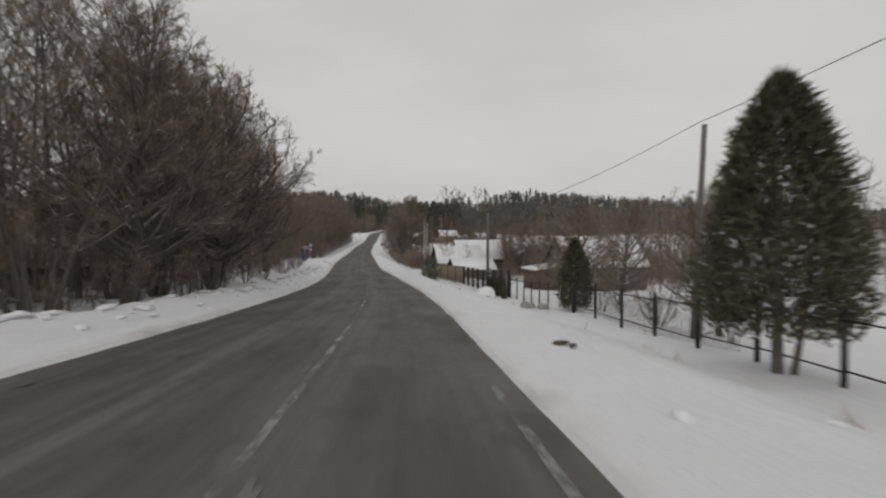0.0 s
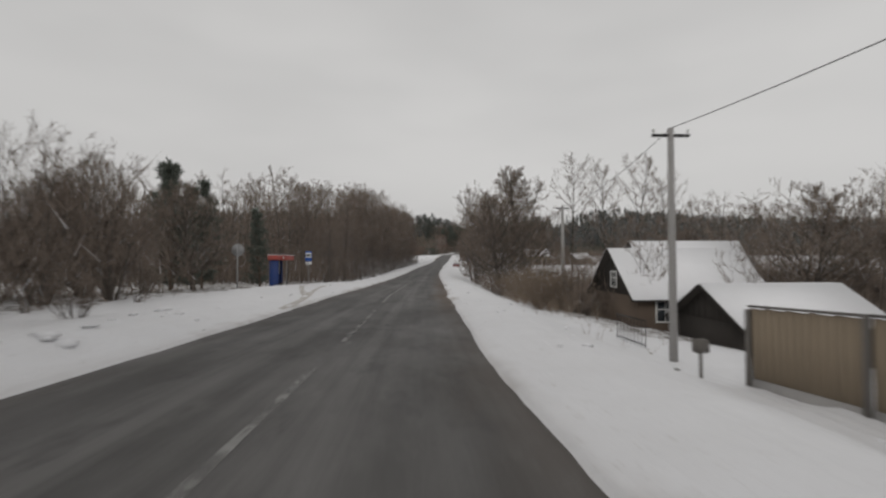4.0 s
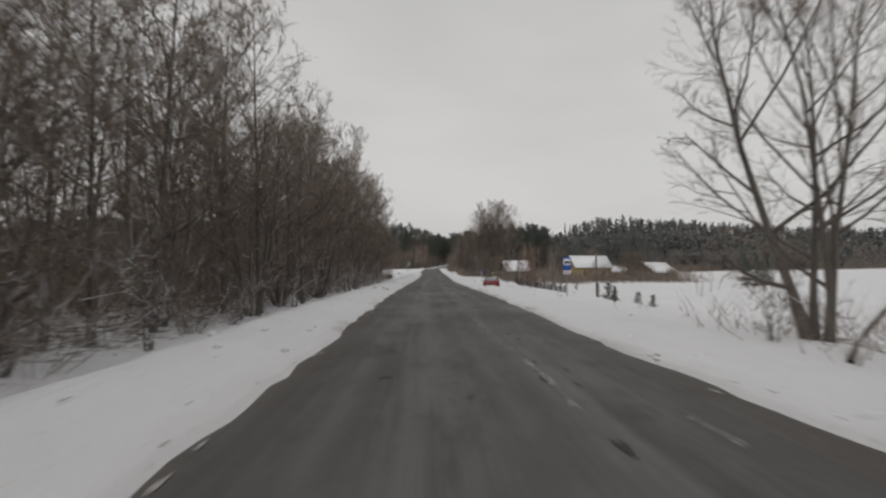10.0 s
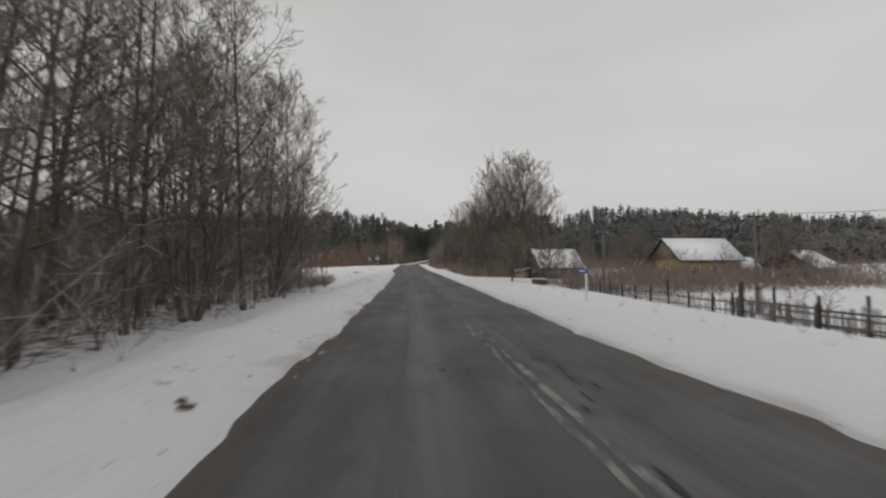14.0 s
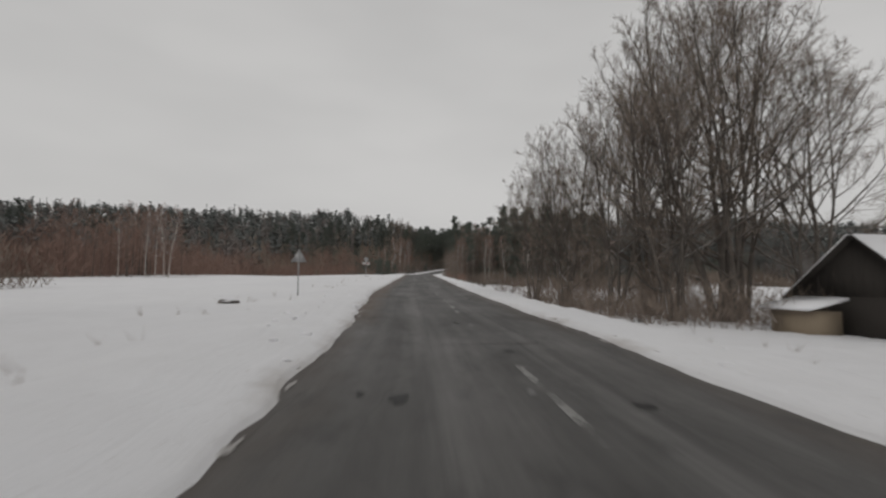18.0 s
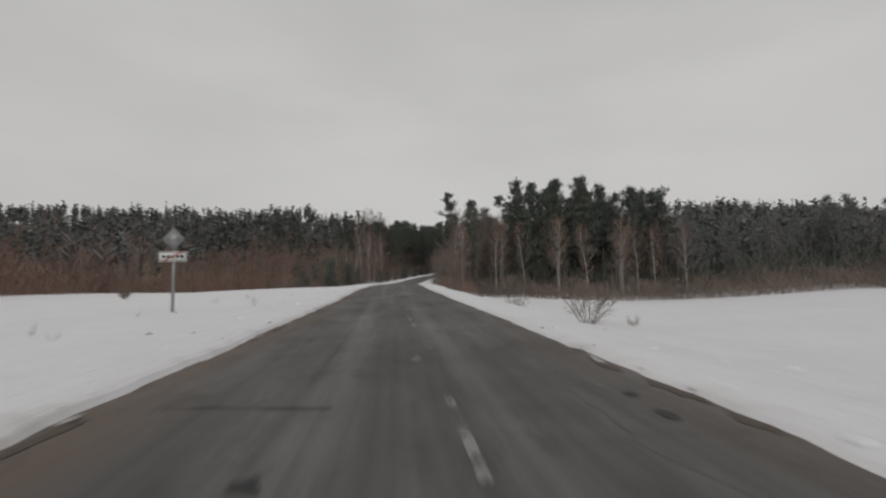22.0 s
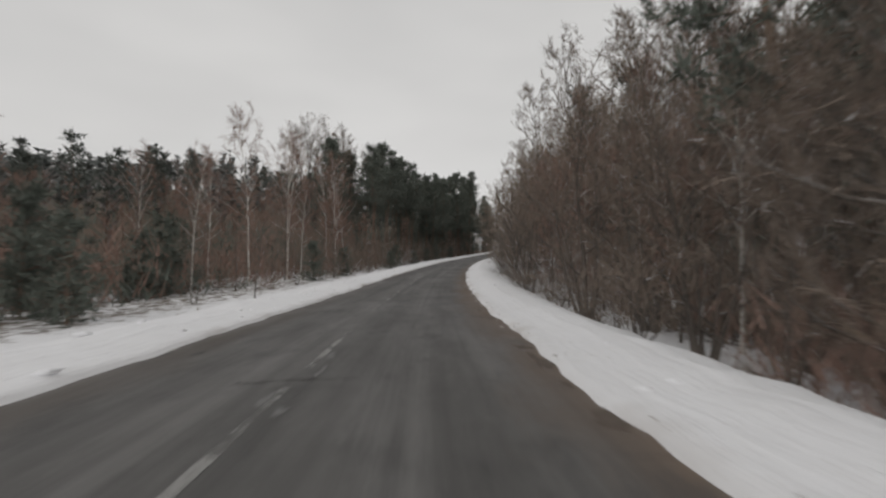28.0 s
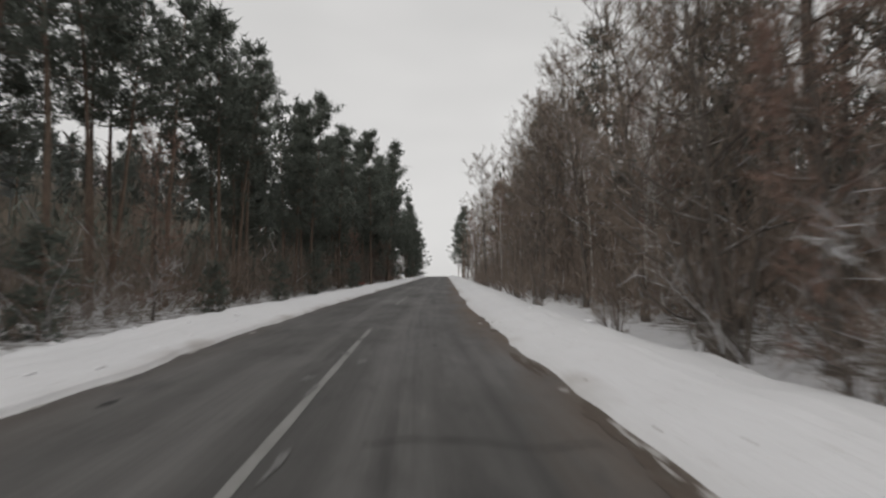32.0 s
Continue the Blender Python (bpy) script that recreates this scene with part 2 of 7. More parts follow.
def paint_mat(name, colour, rough=0.35, dirt=0.3, coat=0.0):
    k = Mat(name, colour, rough)
    v = k.coords()
    f = k.ramp(k.noise(v, 2.2, 5, 0.7), [(0.4, 0.0), (0.75, dirt)])
    k.base(k.mix(f, colour, (0.13, 0.11, 0.095)))
    k.rough(k.ramp(k.noise(v, 5, 4), [(0.3, rough), (0.8, min(1, rough + 0.3))]))
    k.b.inputs["Coat Weight"].default_value = coat
    return k.m


M_SNOW = snow_mat()
M_ASPHALT = asphalt_mat()
M_BARK = bark_mat("bark", (0.060, 0.051, 0.044), (0.150, 0.132, 0.116))
M_BARK_DARK = bark_mat("dark_bark", (0.062, 0.053, 0.046), (0.150, 0.130, 0.113))
M_TWIG = twig_mat("twigs", (0.160, 0.126, 0.102), (0.240, 0.196, 0.163))
M_TWIG_RED = twig_mat("reddish_twigs", (0.190, 0.120, 0.096), (0.285, 0.195, 0.160), 0.0)
M_TWIG_TAN = twig_mat("tan_twigs", (0.170, 0.132, 0.100), (0.235, 0.188, 0.143), 0.015)
M_TWIG_SNOW = twig_mat("snow_laden_twigs", (0.22, 0.20, 0.18), (0.36, 0.34, 0.32), 0.4)
M_BIRCH = birch_mat()
M_PINE_BARK = bark_mat("pine_bark", (0.085, 0.066, 0.054), (0.200, 0.145, 0.110), 0.3)
M_NEEDLE = needle_mat("pine_needles", (0.108, 0.124, 0.104), (0.158, 0.173, 0.147), 0.0)
M_NEEDLE_DEEP = needle_mat("deep_green_needles", (0.080, 0.092, 0.080), (0.112, 0.124, 0.108), 0.0)
M_THUJA = needle_mat("thuja_scales", (0.066, 0.072, 0.050), (0.122, 0.102, 0.068), 0.01)
# far trees: distance haze is painted in by lightening twigs and needles
M_FAR_HAZED = twig_mat("haze_paled_far_twigs", (0.170, 0.152, 0.143), (0.215, 0.196, 0.186), 0.0)
M_FAR_GREEN_HAZED = twig_mat("haze_paled_far_needles", (0.142, 0.152, 0.146), (0.178, 0.188, 0.180), 0.0)
M_FRESH_SNOW = plain("settled_snow", SNOW, 0.8, 0, 0.07, 2.0, 0.5)
M_PAINT_LINE = None
M_WOOD_GREY = plank_mat("weathered_wood", (0.085, 0.078, 0.070), (0.21, 0.195, 0.18))
M_WOOD_DARK = plank_mat("dark_wood", (0.022, 0.019, 0.017), (0.065, 0.057, 0.050))
M_WOOD_BROWN = plank_mat("brown_wood", (0.075, 0.055, 0.042), (0.17, 0.13, 0.10))
M_WOOD_TAN = plank_mat("tan_wood", (0.21, 0.165, 0.115), (0.33, 0.27, 0.20))
M_WOOD_YELLOW = plank_mat("yellow_boards", (0.30, 0.22, 0.085), (0.42, 0.32, 0.14))
M_METAL = plain("galvanised_metal", (0.32, 0.32, 0.32), 0.5, 0.7, 0.2, 5, 0.05)
M_DARK_METAL = plain("dark_metal", (0.035, 0.034, 0.033), 0.6, 0.4, 0.3, 7, 0.1)
M_CONCRETE = plain("concrete", (0.30, 0.29, 0.28), 0.9, 0, 0.25, 3, 0.4)
M_GLASS = Mat("window_glass", (0.03, 0.035, 0.04), 0.06).m
M_WHITE = paint_mat("white_paint", (0.72, 0.72, 0.70), 0.5, 0.25)
M_BLUE = paint_mat("blue_paint", (0.025, 0.055, 0.19), 0.5, 0.3)
M_SIGN_BLUE = paint_mat("sign_blue", (0.025, 0.11, 0.45), 0.45, 0.15)
M_RED = paint_mat("red_paint", (0.40, 0.085, 0.07), 0.55, 0.35)
M_CAR_RED = paint_mat("car_red", (0.215, 0.021, 0.024), 0.28, 0.35, 0.5)
M_RUBBER = plain("rubber", (0.018, 0.018, 0.018), 0.85, 0, 0.3, 8, 0.2)
M_PLASTIC = plain("black_plastic", (0.025, 0.025, 0.026), 0.6, 0, 0.3, 8, 0.1)


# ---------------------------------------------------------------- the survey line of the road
LINE_X = [4.06, 2.71, 1.36, 0.00, -1.75, -4.72, -8.57, -12.57, -16.49, -20.34, -23.52, -26.15, -28.59, -30.76, -33.01, -35.36, -37.65, -39.85, -41.76, -43.32, -44.90, -46.68, -48.40, -50.07, -51.31, -51.62, -50.87, -49.08, -46.52, -43.09, -39.51, -35.93, -32.34, -28.76, -25.17, -21.59, -18.00, -14.42, -10.84, -7.25, -3.67, -0.08, 3.50]
LINE_Y = [-59.72, -39.91, -19.95, 0.00, 19.92, 39.70, 59.32, 78.92, 98.53, 118.15, 137.90, 157.72, 177.57, 197.46, 217.33, 237.19, 257.06, 276.94, 296.85, 316.78, 336.72, 356.64, 376.57, 396.50, 416.46, 436.45, 456.44, 476.35, 496.19, 515.89, 535.57, 555.24, 574.92, 594.60, 614.27, 633.95, 653.62, 673.30, 692.98, 712.65, 732.33, 752.01, 771.68]
LINE_Z = [4.09, 2.73, 1.37, 0.00, -1.17, -2.11, -2.67, -3.01, -3.28, -3.30, -3.04, -2.70, -2.42, -2.16, -1.71, -1.24, -0.71, -0.18, 0.37, 1.01, 1.62, 2.24, 2.77, 3.13, 3.45, 4.04, 5.02, 6.15, 7.35, 8.56, 9.77, 10.98, 12.19, 13.39, 14.60, 15.79, 16.68, 17.21, 17.38, 17.19, 16.64, 15.73, 14.47]
LINE_S = np.arange(-60, 781, 20.0)


def spline(xs, ys):
    """A cubic through evenly spaced knots, flat-ended by straight extension."""
    ys = np.asarray(ys, float)
    xs = np.asarray(xs, float)
    m = np.gradient(ys, xs)

    def f(x):
        x = np.asarray(x, float)
        i = np.clip(np.searchsorted(xs, x) - 1, 0, len(xs) - 2)
        h = xs[i + 1] - xs[i]
        t = (x - xs[i]) / h
        tc = np.clip(t, 0, 1)
        a = (2 * tc**3 - 3 * tc**2 + 1) * ys[i] + (tc**3 - 2 * tc**2 + tc) * h * m[i]
        b = (-2 * tc**3 + 3 * tc**2) * ys[i + 1] + (tc**3 - tc**2) * h * m[i + 1]
        return a + b + np.where(t < 0, t * h * m[0], 0) + np.where(t > 1, (t - 1) * h * m[-1], 0)

    return f


line_x, line_y, line_z = spline(LINE_S, LINE_X), spline(LINE_S, LINE_Y), spline(LINE_S, LINE_Z)
EDGE_S = [-60, 0, 20, 40, 60, 80, 100, 120, 140, 160, 180, 200, 220, 240, 260, 280, 300, 320, 340, 360, 380, 400, 420, 440, 460, 480, 800]
EDGE_L = [-5.3, -5.4, -5.35, -5.0, -4.7, -4.45, -3.75, -2.5, -1.75, -1.75, -1.6, -1.65, -1.5, -1.45, -1.55, -2.6, -3.0, -3.65, -4.1, -4.75, -4.8, -4.75, -4.45, -4.25, -4.15, -4.1, -4.1]
EDGE_R = [1.3, 1.35, 1.3, 1.25, 1.2, 2.0, 2.9, 3.45, 3.65, 3.95, 3.75, 3.6, 3.8, 4.0, 4.05, 3.9, 3.7, 3.15, 2.4, 1.9, 1.9, 1.9, 2.0, 2.1, 2.1, 1.95, 2.0]


def edge_left(s):
    return np.interp(s, EDGE_S, EDGE_L)


def edge_right(s):
    return np.interp(s, EDGE_S, EDGE_R)


def smooth(a, lo, hi):
    t = np.clip((np.asarray(a, float) - lo) / (hi - lo), 0, 1)
    return t * t * (3 - 2 * t)


def heading(s):
    s = np.clip(s, -60, 780)
    return np.arctan2(line_y(s + 2) - line_y(s - 2), line_x(s + 2) - line_x(s - 2))


MEAN = float(np.arctan2(LINE_Y[-1] - LINE_Y[0], LINE_X[-1] - LINE_X[0]))


def plan(s, u):
    """World x, y of the place s metres along the line and u metres to its right."""
    s, u = np.asarray(s, float), np.asarray(u, float)
    a = heading(s)
    near = np.clip(u, -90, 90)
    far = u - near
    return (line_x(s) + near * np.sin(a) + far * math.sin(MEAN), line_y(s) - near * np.cos(a) - far * math.cos(MEAN))


KN = [-60, 0, 60, 75, 110, 130, 150, 200, 245, 265, 295, 340, 390, 425, 480, 800]
L_PEAK = [.45, .45, .40, .25, .22, .28, .28, .28, .25, .15, .12, .12, .15, .20, .25, .25]
L_TOE = [-.1, -.1, .1, .30, -.3, -.8, -.9, -.8, -.7, -.1, .0, .05, -.2, -.6, -.8, -.6]
L_40 = [0, 0, 0, 0, -.5, -1, -1, -1, -.9, -.6, -.6, -.7, -1.0, -1.2, 0, 1]
L_100 = [2, 2, 2, 2, 1, 0, 0, 0, -.5, -.6, -.6, -.2, .3, 1, 5, 7]
R_PEAK = [.15, .12, .10, .16, .25, .15, .08, .06, .10, .08, .05, .05, .08, .22, .30, .30]
R_TOE = [-1, -1.0, -1.1, -1.2, -1.2, -1.0, -.4, -.35, -.8, -.9, -1.4, -1.5, -1.7, -1.3, -.9, -.7]
R_18 = [-2.4, -2.4, -2.5, -2.6, -2.8, -2.0, -1.9, -2.1, -1.7, -1.2, -1.9, -2.6, -3.4, -3.4, -1.2, -1]
R_50 = [-3, -3, -3, -3, -3, -2.4, -2.2, -2.2, -1.9, -1.8, -2.4, -3.2, -4.2, -4.6, 0, 1]
R_120 = [-2, -2, -2, -2, -2, -1, -.5, 0, .5, .5, -.5, -1, -2, -2, 5, 7]


def relief(s, u):
    """Height of the ground over the road's line at (s, u)."""
    s, u = np.broadcast_arrays(np.asarray(s, float), np.asarray(u, float))
    dl, dr = edge_left(s) - u, u - edge_right(s)

    def prof(d, knots):
        ds = np.array([k[0] for k in knots])
        vs = np.stack([np.interp(s, KN, k[1]) if isinstance(k[1], list) else np.full(s.shape, k[1]) for k in knots], -1)
        d = np.clip(d, ds[0], ds[-1])
        i = np.clip(np.searchsorted(ds, d, side="right") - 1, 0, len(ds) - 2)
        t = (d - ds[i]) / (ds[i + 1] - ds[i])
        t = t * t * (3 - 2 * t)
        a = np.take_along_axis(vs, i[..., None], -1)[..., 0]
        b = np.take_along_axis(vs, (i + 1)[..., None], -1)[..., 0]
        return a + (b - a) * t

    left = prof(dl, [(0, .03), (0.35, .10), (1.7, L_PEAK), (5.0, L_TOE), (40, L_40), (100, L_100), (400, 14.0)])
    right = prof(dr, [(0, .03), (0.3, .07), (1.4, R_PEAK), (6.0, R_TOE), (18, R_18), (50, R_50), (120, R_120), (400, 5.0)])
    z = np.where(dl > 0, left, np.where(dr > 0, right, -0.06))
    x, y = plan(s, u)
    hill = 22 * smooth(y, 440, 640) * smooth(np.abs(u), 18, 110) * (1 - 0.6 * smooth(u, 70, 330))
    z = z - 0.50 * smooth(u, 3.7, 5.4) * (1 - smooth(u, 8.6, 11.5)) * np.exp(-((s - 186.5) / 6.5) ** 4)
    z = z + 0.30 * np.exp(-((u + 8.4) / 1.2) ** 2) * smooth(s, 70, 80) * (1 - smooth(s, 100, 112))
    return z + hill


WAVES = {}


def lumps(x, y, size, seed=0):
    """Cheap smooth noise from a few sines, about -1 to 1."""
    if seed not in WAVES:
        r = np.random.RandomState(seed)
        WAVES[seed] = [(r.uniform(0, 6.3), r.uniform(0, 6.3)) for _ in range(7)]
    z = 0.0
    for k, (a, p) in enumerate(WAVES[seed]):
        f = (0.6 + 0.9 * k / 3) / size * 6.283
        z = z + np.sin(x * (math.cos(a) * f) + y * (math.sin(a) * f) + p) / (1 + 0.35 * k)
    return z / 3.0


def ground(s, u):
    """World z of the ground or snow at (s, u)."""
    d = np.maximum(edge_left(s) - u, u - edge_right(s))
    ridge = smooth(d, 0.5, 1.1) * (1 - smooth(d, 3.2, 4.6)) * 0.035 * np.sin(6.5 * d + 2.2 * lumps(s, 0 * s, 30, 6))
    bumps = ridge + smooth(d, 0.1, 2.0) * (0.07 * lumps(s, u, 3.1, 3) + 0.05 * lumps(s, u, 1.2, 4)) + smooth(d, 8, 40) * 0.2 * lumps(s, u, 23, 5)
    return line_z(np.clip(s, -60, 780)) + relief(s, u) + bumps


def spot(s, u, turn=0.0, lift=0.0, size=1.0):
    """A pose standing on the ground at (s, u), turned by degrees from the road's heading."""
    x, y = plan(s, u)
    a = float(heading(s)) - math.pi / 2 + radians(turn)
    return Matrix.Translation((float(x), float(y), float(ground(s, u)) + lift)) @ Matrix.Rotation(a, 4, "Z") @ Matrix.Scale(size, 4)


# ---------------------------------------------------------------- building blocks
class Geo:
    """Vertices and faces gathered for one mesh."""

    def __init__(self):
        self.v, self.f, self.k, self.n = [], [], [], 0

    def add(self, verts, faces, mat=0):
        self.v.append(np.asarray(verts, float).reshape(-1, 3))
        groups = [faces] if isinstance(faces, np.ndarray) else [np.array([f for f in faces if len(f) == k]) for k in sorted({len(f) for f in faces})]
        for f in groups:
            self.f.append(f.astype(np.int32) + self.n)
            self.k.append(np.full(len(f), mat, dtype=np.int32))
        self.n += len(self.v[-1])
        return self

    def box(self, lo, hi, mat=0, m=None):
        (a, b, c), (d, e, f) = lo, hi
        v = np.array([(a, b, c), (d, b, c), (d, e, c), (a, e, c), (a, b, f), (d, b, f), (d, e, f), (a, e, f)], float)
        if m is not None:
            v = np.array([tuple(m @ Vector(p)) for p in v])
        return self.add(v, [(0, 3, 2, 1), (4, 5, 6, 7), (0, 1, 5, 4), (1, 2, 6, 5), (2, 3, 7, 6), (3, 0, 4, 7)], mat)

    def bevelbox(self, lo, hi, r=0.02, mat=0, m=None):
        """A box whose edges are cut off by r."""
        lo, hi = np.array(lo, float), np.array(hi, float)
        bm = bmesh.new()
        bmesh.ops.create_cube(bm, size=1.0, matrix=Matrix.Translation((lo + hi) / 2) @ Matrix.Diagonal((*(hi - lo), 1)))
        bmesh.ops.bevel(bm, geom=bm.edges[:], offset=min(r, float((hi - lo).min()) * 0.45), segments=2, affect="EDGES")
        bm.verts.index_update()
        v = [(m @ p.co if m is not None else p.co)[:] for p in bm.verts]
        f = [[p.index for p in q.verts] for q in bm.faces]
        bm.free()
        return self.add(v, f, mat)

    def tube(self, pts, radii, n=6, mat=0, cap=False):
        pts = np.asarray(pts, float)
        k = len(pts)
        t = np.gradient(pts, axis=0)
        t /= np.linalg.norm(t, axis=1)[:, None] + 1e-9
        ref = np.array([0.0, 0, 1]) if abs(t[0][2]) < 0.9 else np.array([1.0, 0, 0])
        a = np.cross(t, ref)
        a /= np.linalg.norm(a, axis=1)[:, None] + 1e-9
        b = np.cross(t, a)
        w = np.arange(n) * 2 * math.pi / n
        ring = a[:, None] * np.cos(w)[None, :, None] + b[:, None] * np.sin(w)[None, :, None]
        v = (pts[:, None] + ring * np.asarray(radii, float)[:, None, None]).reshape(-1, 3)
        i, j = np.meshgrid(np.arange(k - 1), np.arange(n), indexing="ij")
        q = (j + 1) % n
        f = np.stack([i * n + j, i * n + q, (i + 1) * n + q, (i + 1) * n + j], -1).reshape(-1, 4)
        if cap:
            f = f.tolist() + [list(range(n))[::-1], [(k - 1) * n + j for j in range(n)]]
        return self.add(v, f, mat)

    def cyl(self, a, b, r, n=12, mat=0, r2=None):
        return self.tube([a, b], [r, r if r2 is None else r2], n, mat, True)

    def slivers(self, start, end, width, rng, mat=0):
        """Thin triangles, one a twig."""
        start, end = np.asarray(start, float), np.asarray(end, float)
        d = end - start
        side = np.cross(d, rng.normal(size=d.shape))
        side /= np.linalg.norm(side, axis=1)[:, None] + 1e-9
        v = np.stack([start - side * width[:, None] / 2, start + side * width[:, None] / 2, end], 1).reshape(-1, 3)
        return self.add(v, np.arange(len(v)).reshape(-1, 3), mat)

    def prongs(self, a, b, c, r, mat=0):
        """Three-sided tapering branches along the bent lines a-b-c, all at once."""
        w = np.arange(3) * 2 * math.pi / 3
        d = unit(c - a)
        e = unit(np.cross(d, np.where(np.abs(d[:, 2:]) < 0.9, np.array([[0, 0, 1.0]]), np.array([[1.0, 0, 0]]))))
        g = np.cross(d, e)
        ring = e[:, None] * np.cos(w)[None, :, None] + g[:, None] * np.sin(w)[None, :, None]
        v = np.stack([p[:, None] + ring * (r * k)[:, None, None] for p, k in ((a, 1.0), (b, 0.65), (c, 0.2))], 1).reshape(-1, 3)
        f = np.array([(i * 3 + j, i * 3 + (j + 1) % 3, i * 3 + 3 + (j + 1) % 3, i * 3 + 3 + j) for i in range(2) for j in range(3)])
        return self.add(v, (np.arange(len(a))[:, None, None] * 9 + f[None]).reshape(-1, 4), mat)

    def mesh(self, name, mats, soft=False):
        me = bpy.data.meshes.new(name)
        v = np.concatenate(self.v) if self.v else np.zeros((0, 3))
        sizes = np.concatenate([np.full(len(f), f.shape[1]) for f in self.f]).astype(np.int32)
        loops = np.concatenate([f.ravel() for f in self.f]).astype(np.int32)
        me.vertices.add(len(v))
        me.vertices.foreach_set("co", v.astype(np.float32).ravel())
        me.loops.add(len(loops))
        me.loops.foreach_set("vertex_index", loops)
        me.polygons.add(len(sizes))
        me.polygons.foreach_set("loop_start", np.concatenate([[0], np.cumsum(sizes)[:-1]]).astype(np.int32))
        for k in mats if isinstance(mats, (list, tuple)) else [mats]:
            me.materials.append(k)
        me.polygons.foreach_set("material_index", np.concatenate(self.k))
        if soft:
            me.polygons.foreach_set("use_smooth", np.ones(len(sizes), dtype=bool))
        me.update(calc_edges=True)
        me.validate()
        return me


def put(name, geo, mats, m=None, parent=None, label="", soft=False):
    """Links a Geo (or a ready mesh) as one object."""
    me = geo.mesh(name, mats, soft) if isinstance(geo, Geo) else geo
    ob = new(name, me)
    if parent is not None:
        ob.parent = parent
    if m is not None:
        ob.matrix_basis = m
    if label:
        tagged(ob, label)
    return ob


def thing(name, m, label, category, group="", kind=""):
    return_ob = new(name)
    return_ob.empty_display_size = 0.2
    return_ob.matrix_basis = m
    return tagged(return_ob, label, category, group, kind)


# ---------------------------------------------------------------- ground and road
def build_ground():
    s_rows = np.concatenate([[-900, -500, -300, -180, -120, -90], np.arange(-70, -12, 4.0), np.arange(-12, 500, 0.5), np.arange(500, 640, 1.5), np.arange(640, 790, 6), [820, 870, 950, 1100, 1400, 2000, 3000]])
    d_cols = np.array([0, 0.06, 0.15, 0.3, 0.5, 0.8, 1.1, 1.5, 2, 2.6, 3.3, 4, 4.8, 5.6, 6.6, 8, 10, 12.5, 15.5, 19, 24, 30, 38, 48, 60, 75, 95, 120, 160, 220, 320, 480, 800, 1500, 3000])
    r = np.random.RandomState(11)
    wob = lambda seed: (0.25 + 0.6 * smooth(s_rows, 66, 80)) * (0.10 * lumps(s_rows, 0 * s_rows, 5, seed) + 0.09 * lumps(s_rows, 0 * s_rows, 1.3, seed + 1) + 0.06 * lumps(s_rows, 0 * s_rows, 0.6, seed + 2))
    el = edge_left(s_rows) + wob(20)
    er = edge_right(s_rows) + wob(30)
    us = np.concatenate([(el[:, None] - d_cols[None, ::-1]), (er[:, None] + d_cols[None, :])], 1)
    ss = np.repeat(s_rows[:, None], us.shape[1], 1)
    x, y = plan(ss, us)
    beyond = np.clip(ss - 780, 0, None) - np.clip(-60 - ss, 0, None)
    x = x + beyond * 0.095 * (ss > 780)
    z = ground(ss, us)
    nd = len(d_cols)
    # where the wobbling edge has crept over the asphalt it lies on it, a hand thick
    base = line_z(np.clip(ss, -60, 780))
    z[:, nd - 1] = base[:, nd - 1] - 0.05
    z[:, nd] = base[:, nd] - 0.05
    for j in (nd - 2, nd - 3, nd - 4, nd - 5, nd - 6):
        z[:, j] = np.maximum(z[:, j], base[:, j] + 0.02 + 0.022 * (nd - 1 - j))
    flat = 1 - np.exp(-((s_rows - 185) / 9.0) ** 4)
    for j in (nd + 1, nd + 2, nd + 3, nd + 4, nd + 5):
        z[:, j] = np.maximum(z[:, j], base[:, j] + 0.012 + (0.008 + 0.018 * (j - nd)) * flat)
    n, k = us.shape
    v = np.stack([x, y, z], -1).reshape(-1, 3)
    i = (np.arange(n - 1)[:, None] * k + np.arange(k - 1)[None, :]).ravel()
    faces = np.stack([i, i + 1, i + k + 1, i + k], 1)
    me = bpy.data.meshes.new("ground")
    me.vertices.add(len(v))
    me.vertices.foreach_set("co", v.astype(np.float32).ravel())
    me.loops.add(faces.size)
    me.loops.foreach_set("vertex_index", faces.astype(np.int32).ravel())
    me.polygons.add(len(faces))
    me.polygons.foreach_set("loop_start", np.arange(0, faces.size, 4, dtype=np.int32))
    me.polygons.foreach_set("use_smooth", np.ones(len(faces), dtype=bool))
    me.update(calc_edges=True)
    d = np.maximum(edge_left(ss) + wob(20)[:, None] - us, us - edge_right(ss) - wob(30)[:, None])
    uvl = me.uv_layers.new(name="UVMap")
    uvl.data.foreach_set("uv", np.stack([ss.ravel()[faces.ravel()], d.ravel()[faces.ravel()]], 1).astype(np.float32).ravel())
    lit = smooth(d, 4.5, 9) * (((us < 0) & ((ss < 246) | (ss > 405))) | ((us > 0) & (((ss > 70) & (ss < 150)) | (ss > 432))))
    # factor 2.2 paints the far forest floor dark, beyond its real litter
    lit = np.maximum(lit, 2.2 * smooth(np.abs(us), 22, 34) * smooth(ss, 436, 446))
    lit = np.maximum(lit, 2.2 * smooth(-us, 58, 68) * smooth(ss, 262, 275) + 2.2 * smooth(-us, 20, 28) * smooth(ss, 404, 412))
    lit = np.maximum(lit, 2.2 * smooth(us, 112, 122) * smooth(ss, 340, 350))
    lit = np.maximum(lit, 2.2 * smooth(-us, 80, 100) * (ss < 440) + 2.2 * smooth(us, 150, 200) * (ss < 440))
    at = me.attributes.new("litter_dark", "FLOAT", "POINT")
    at.data.foreach_set("value", lit.astype(np.float32).ravel())
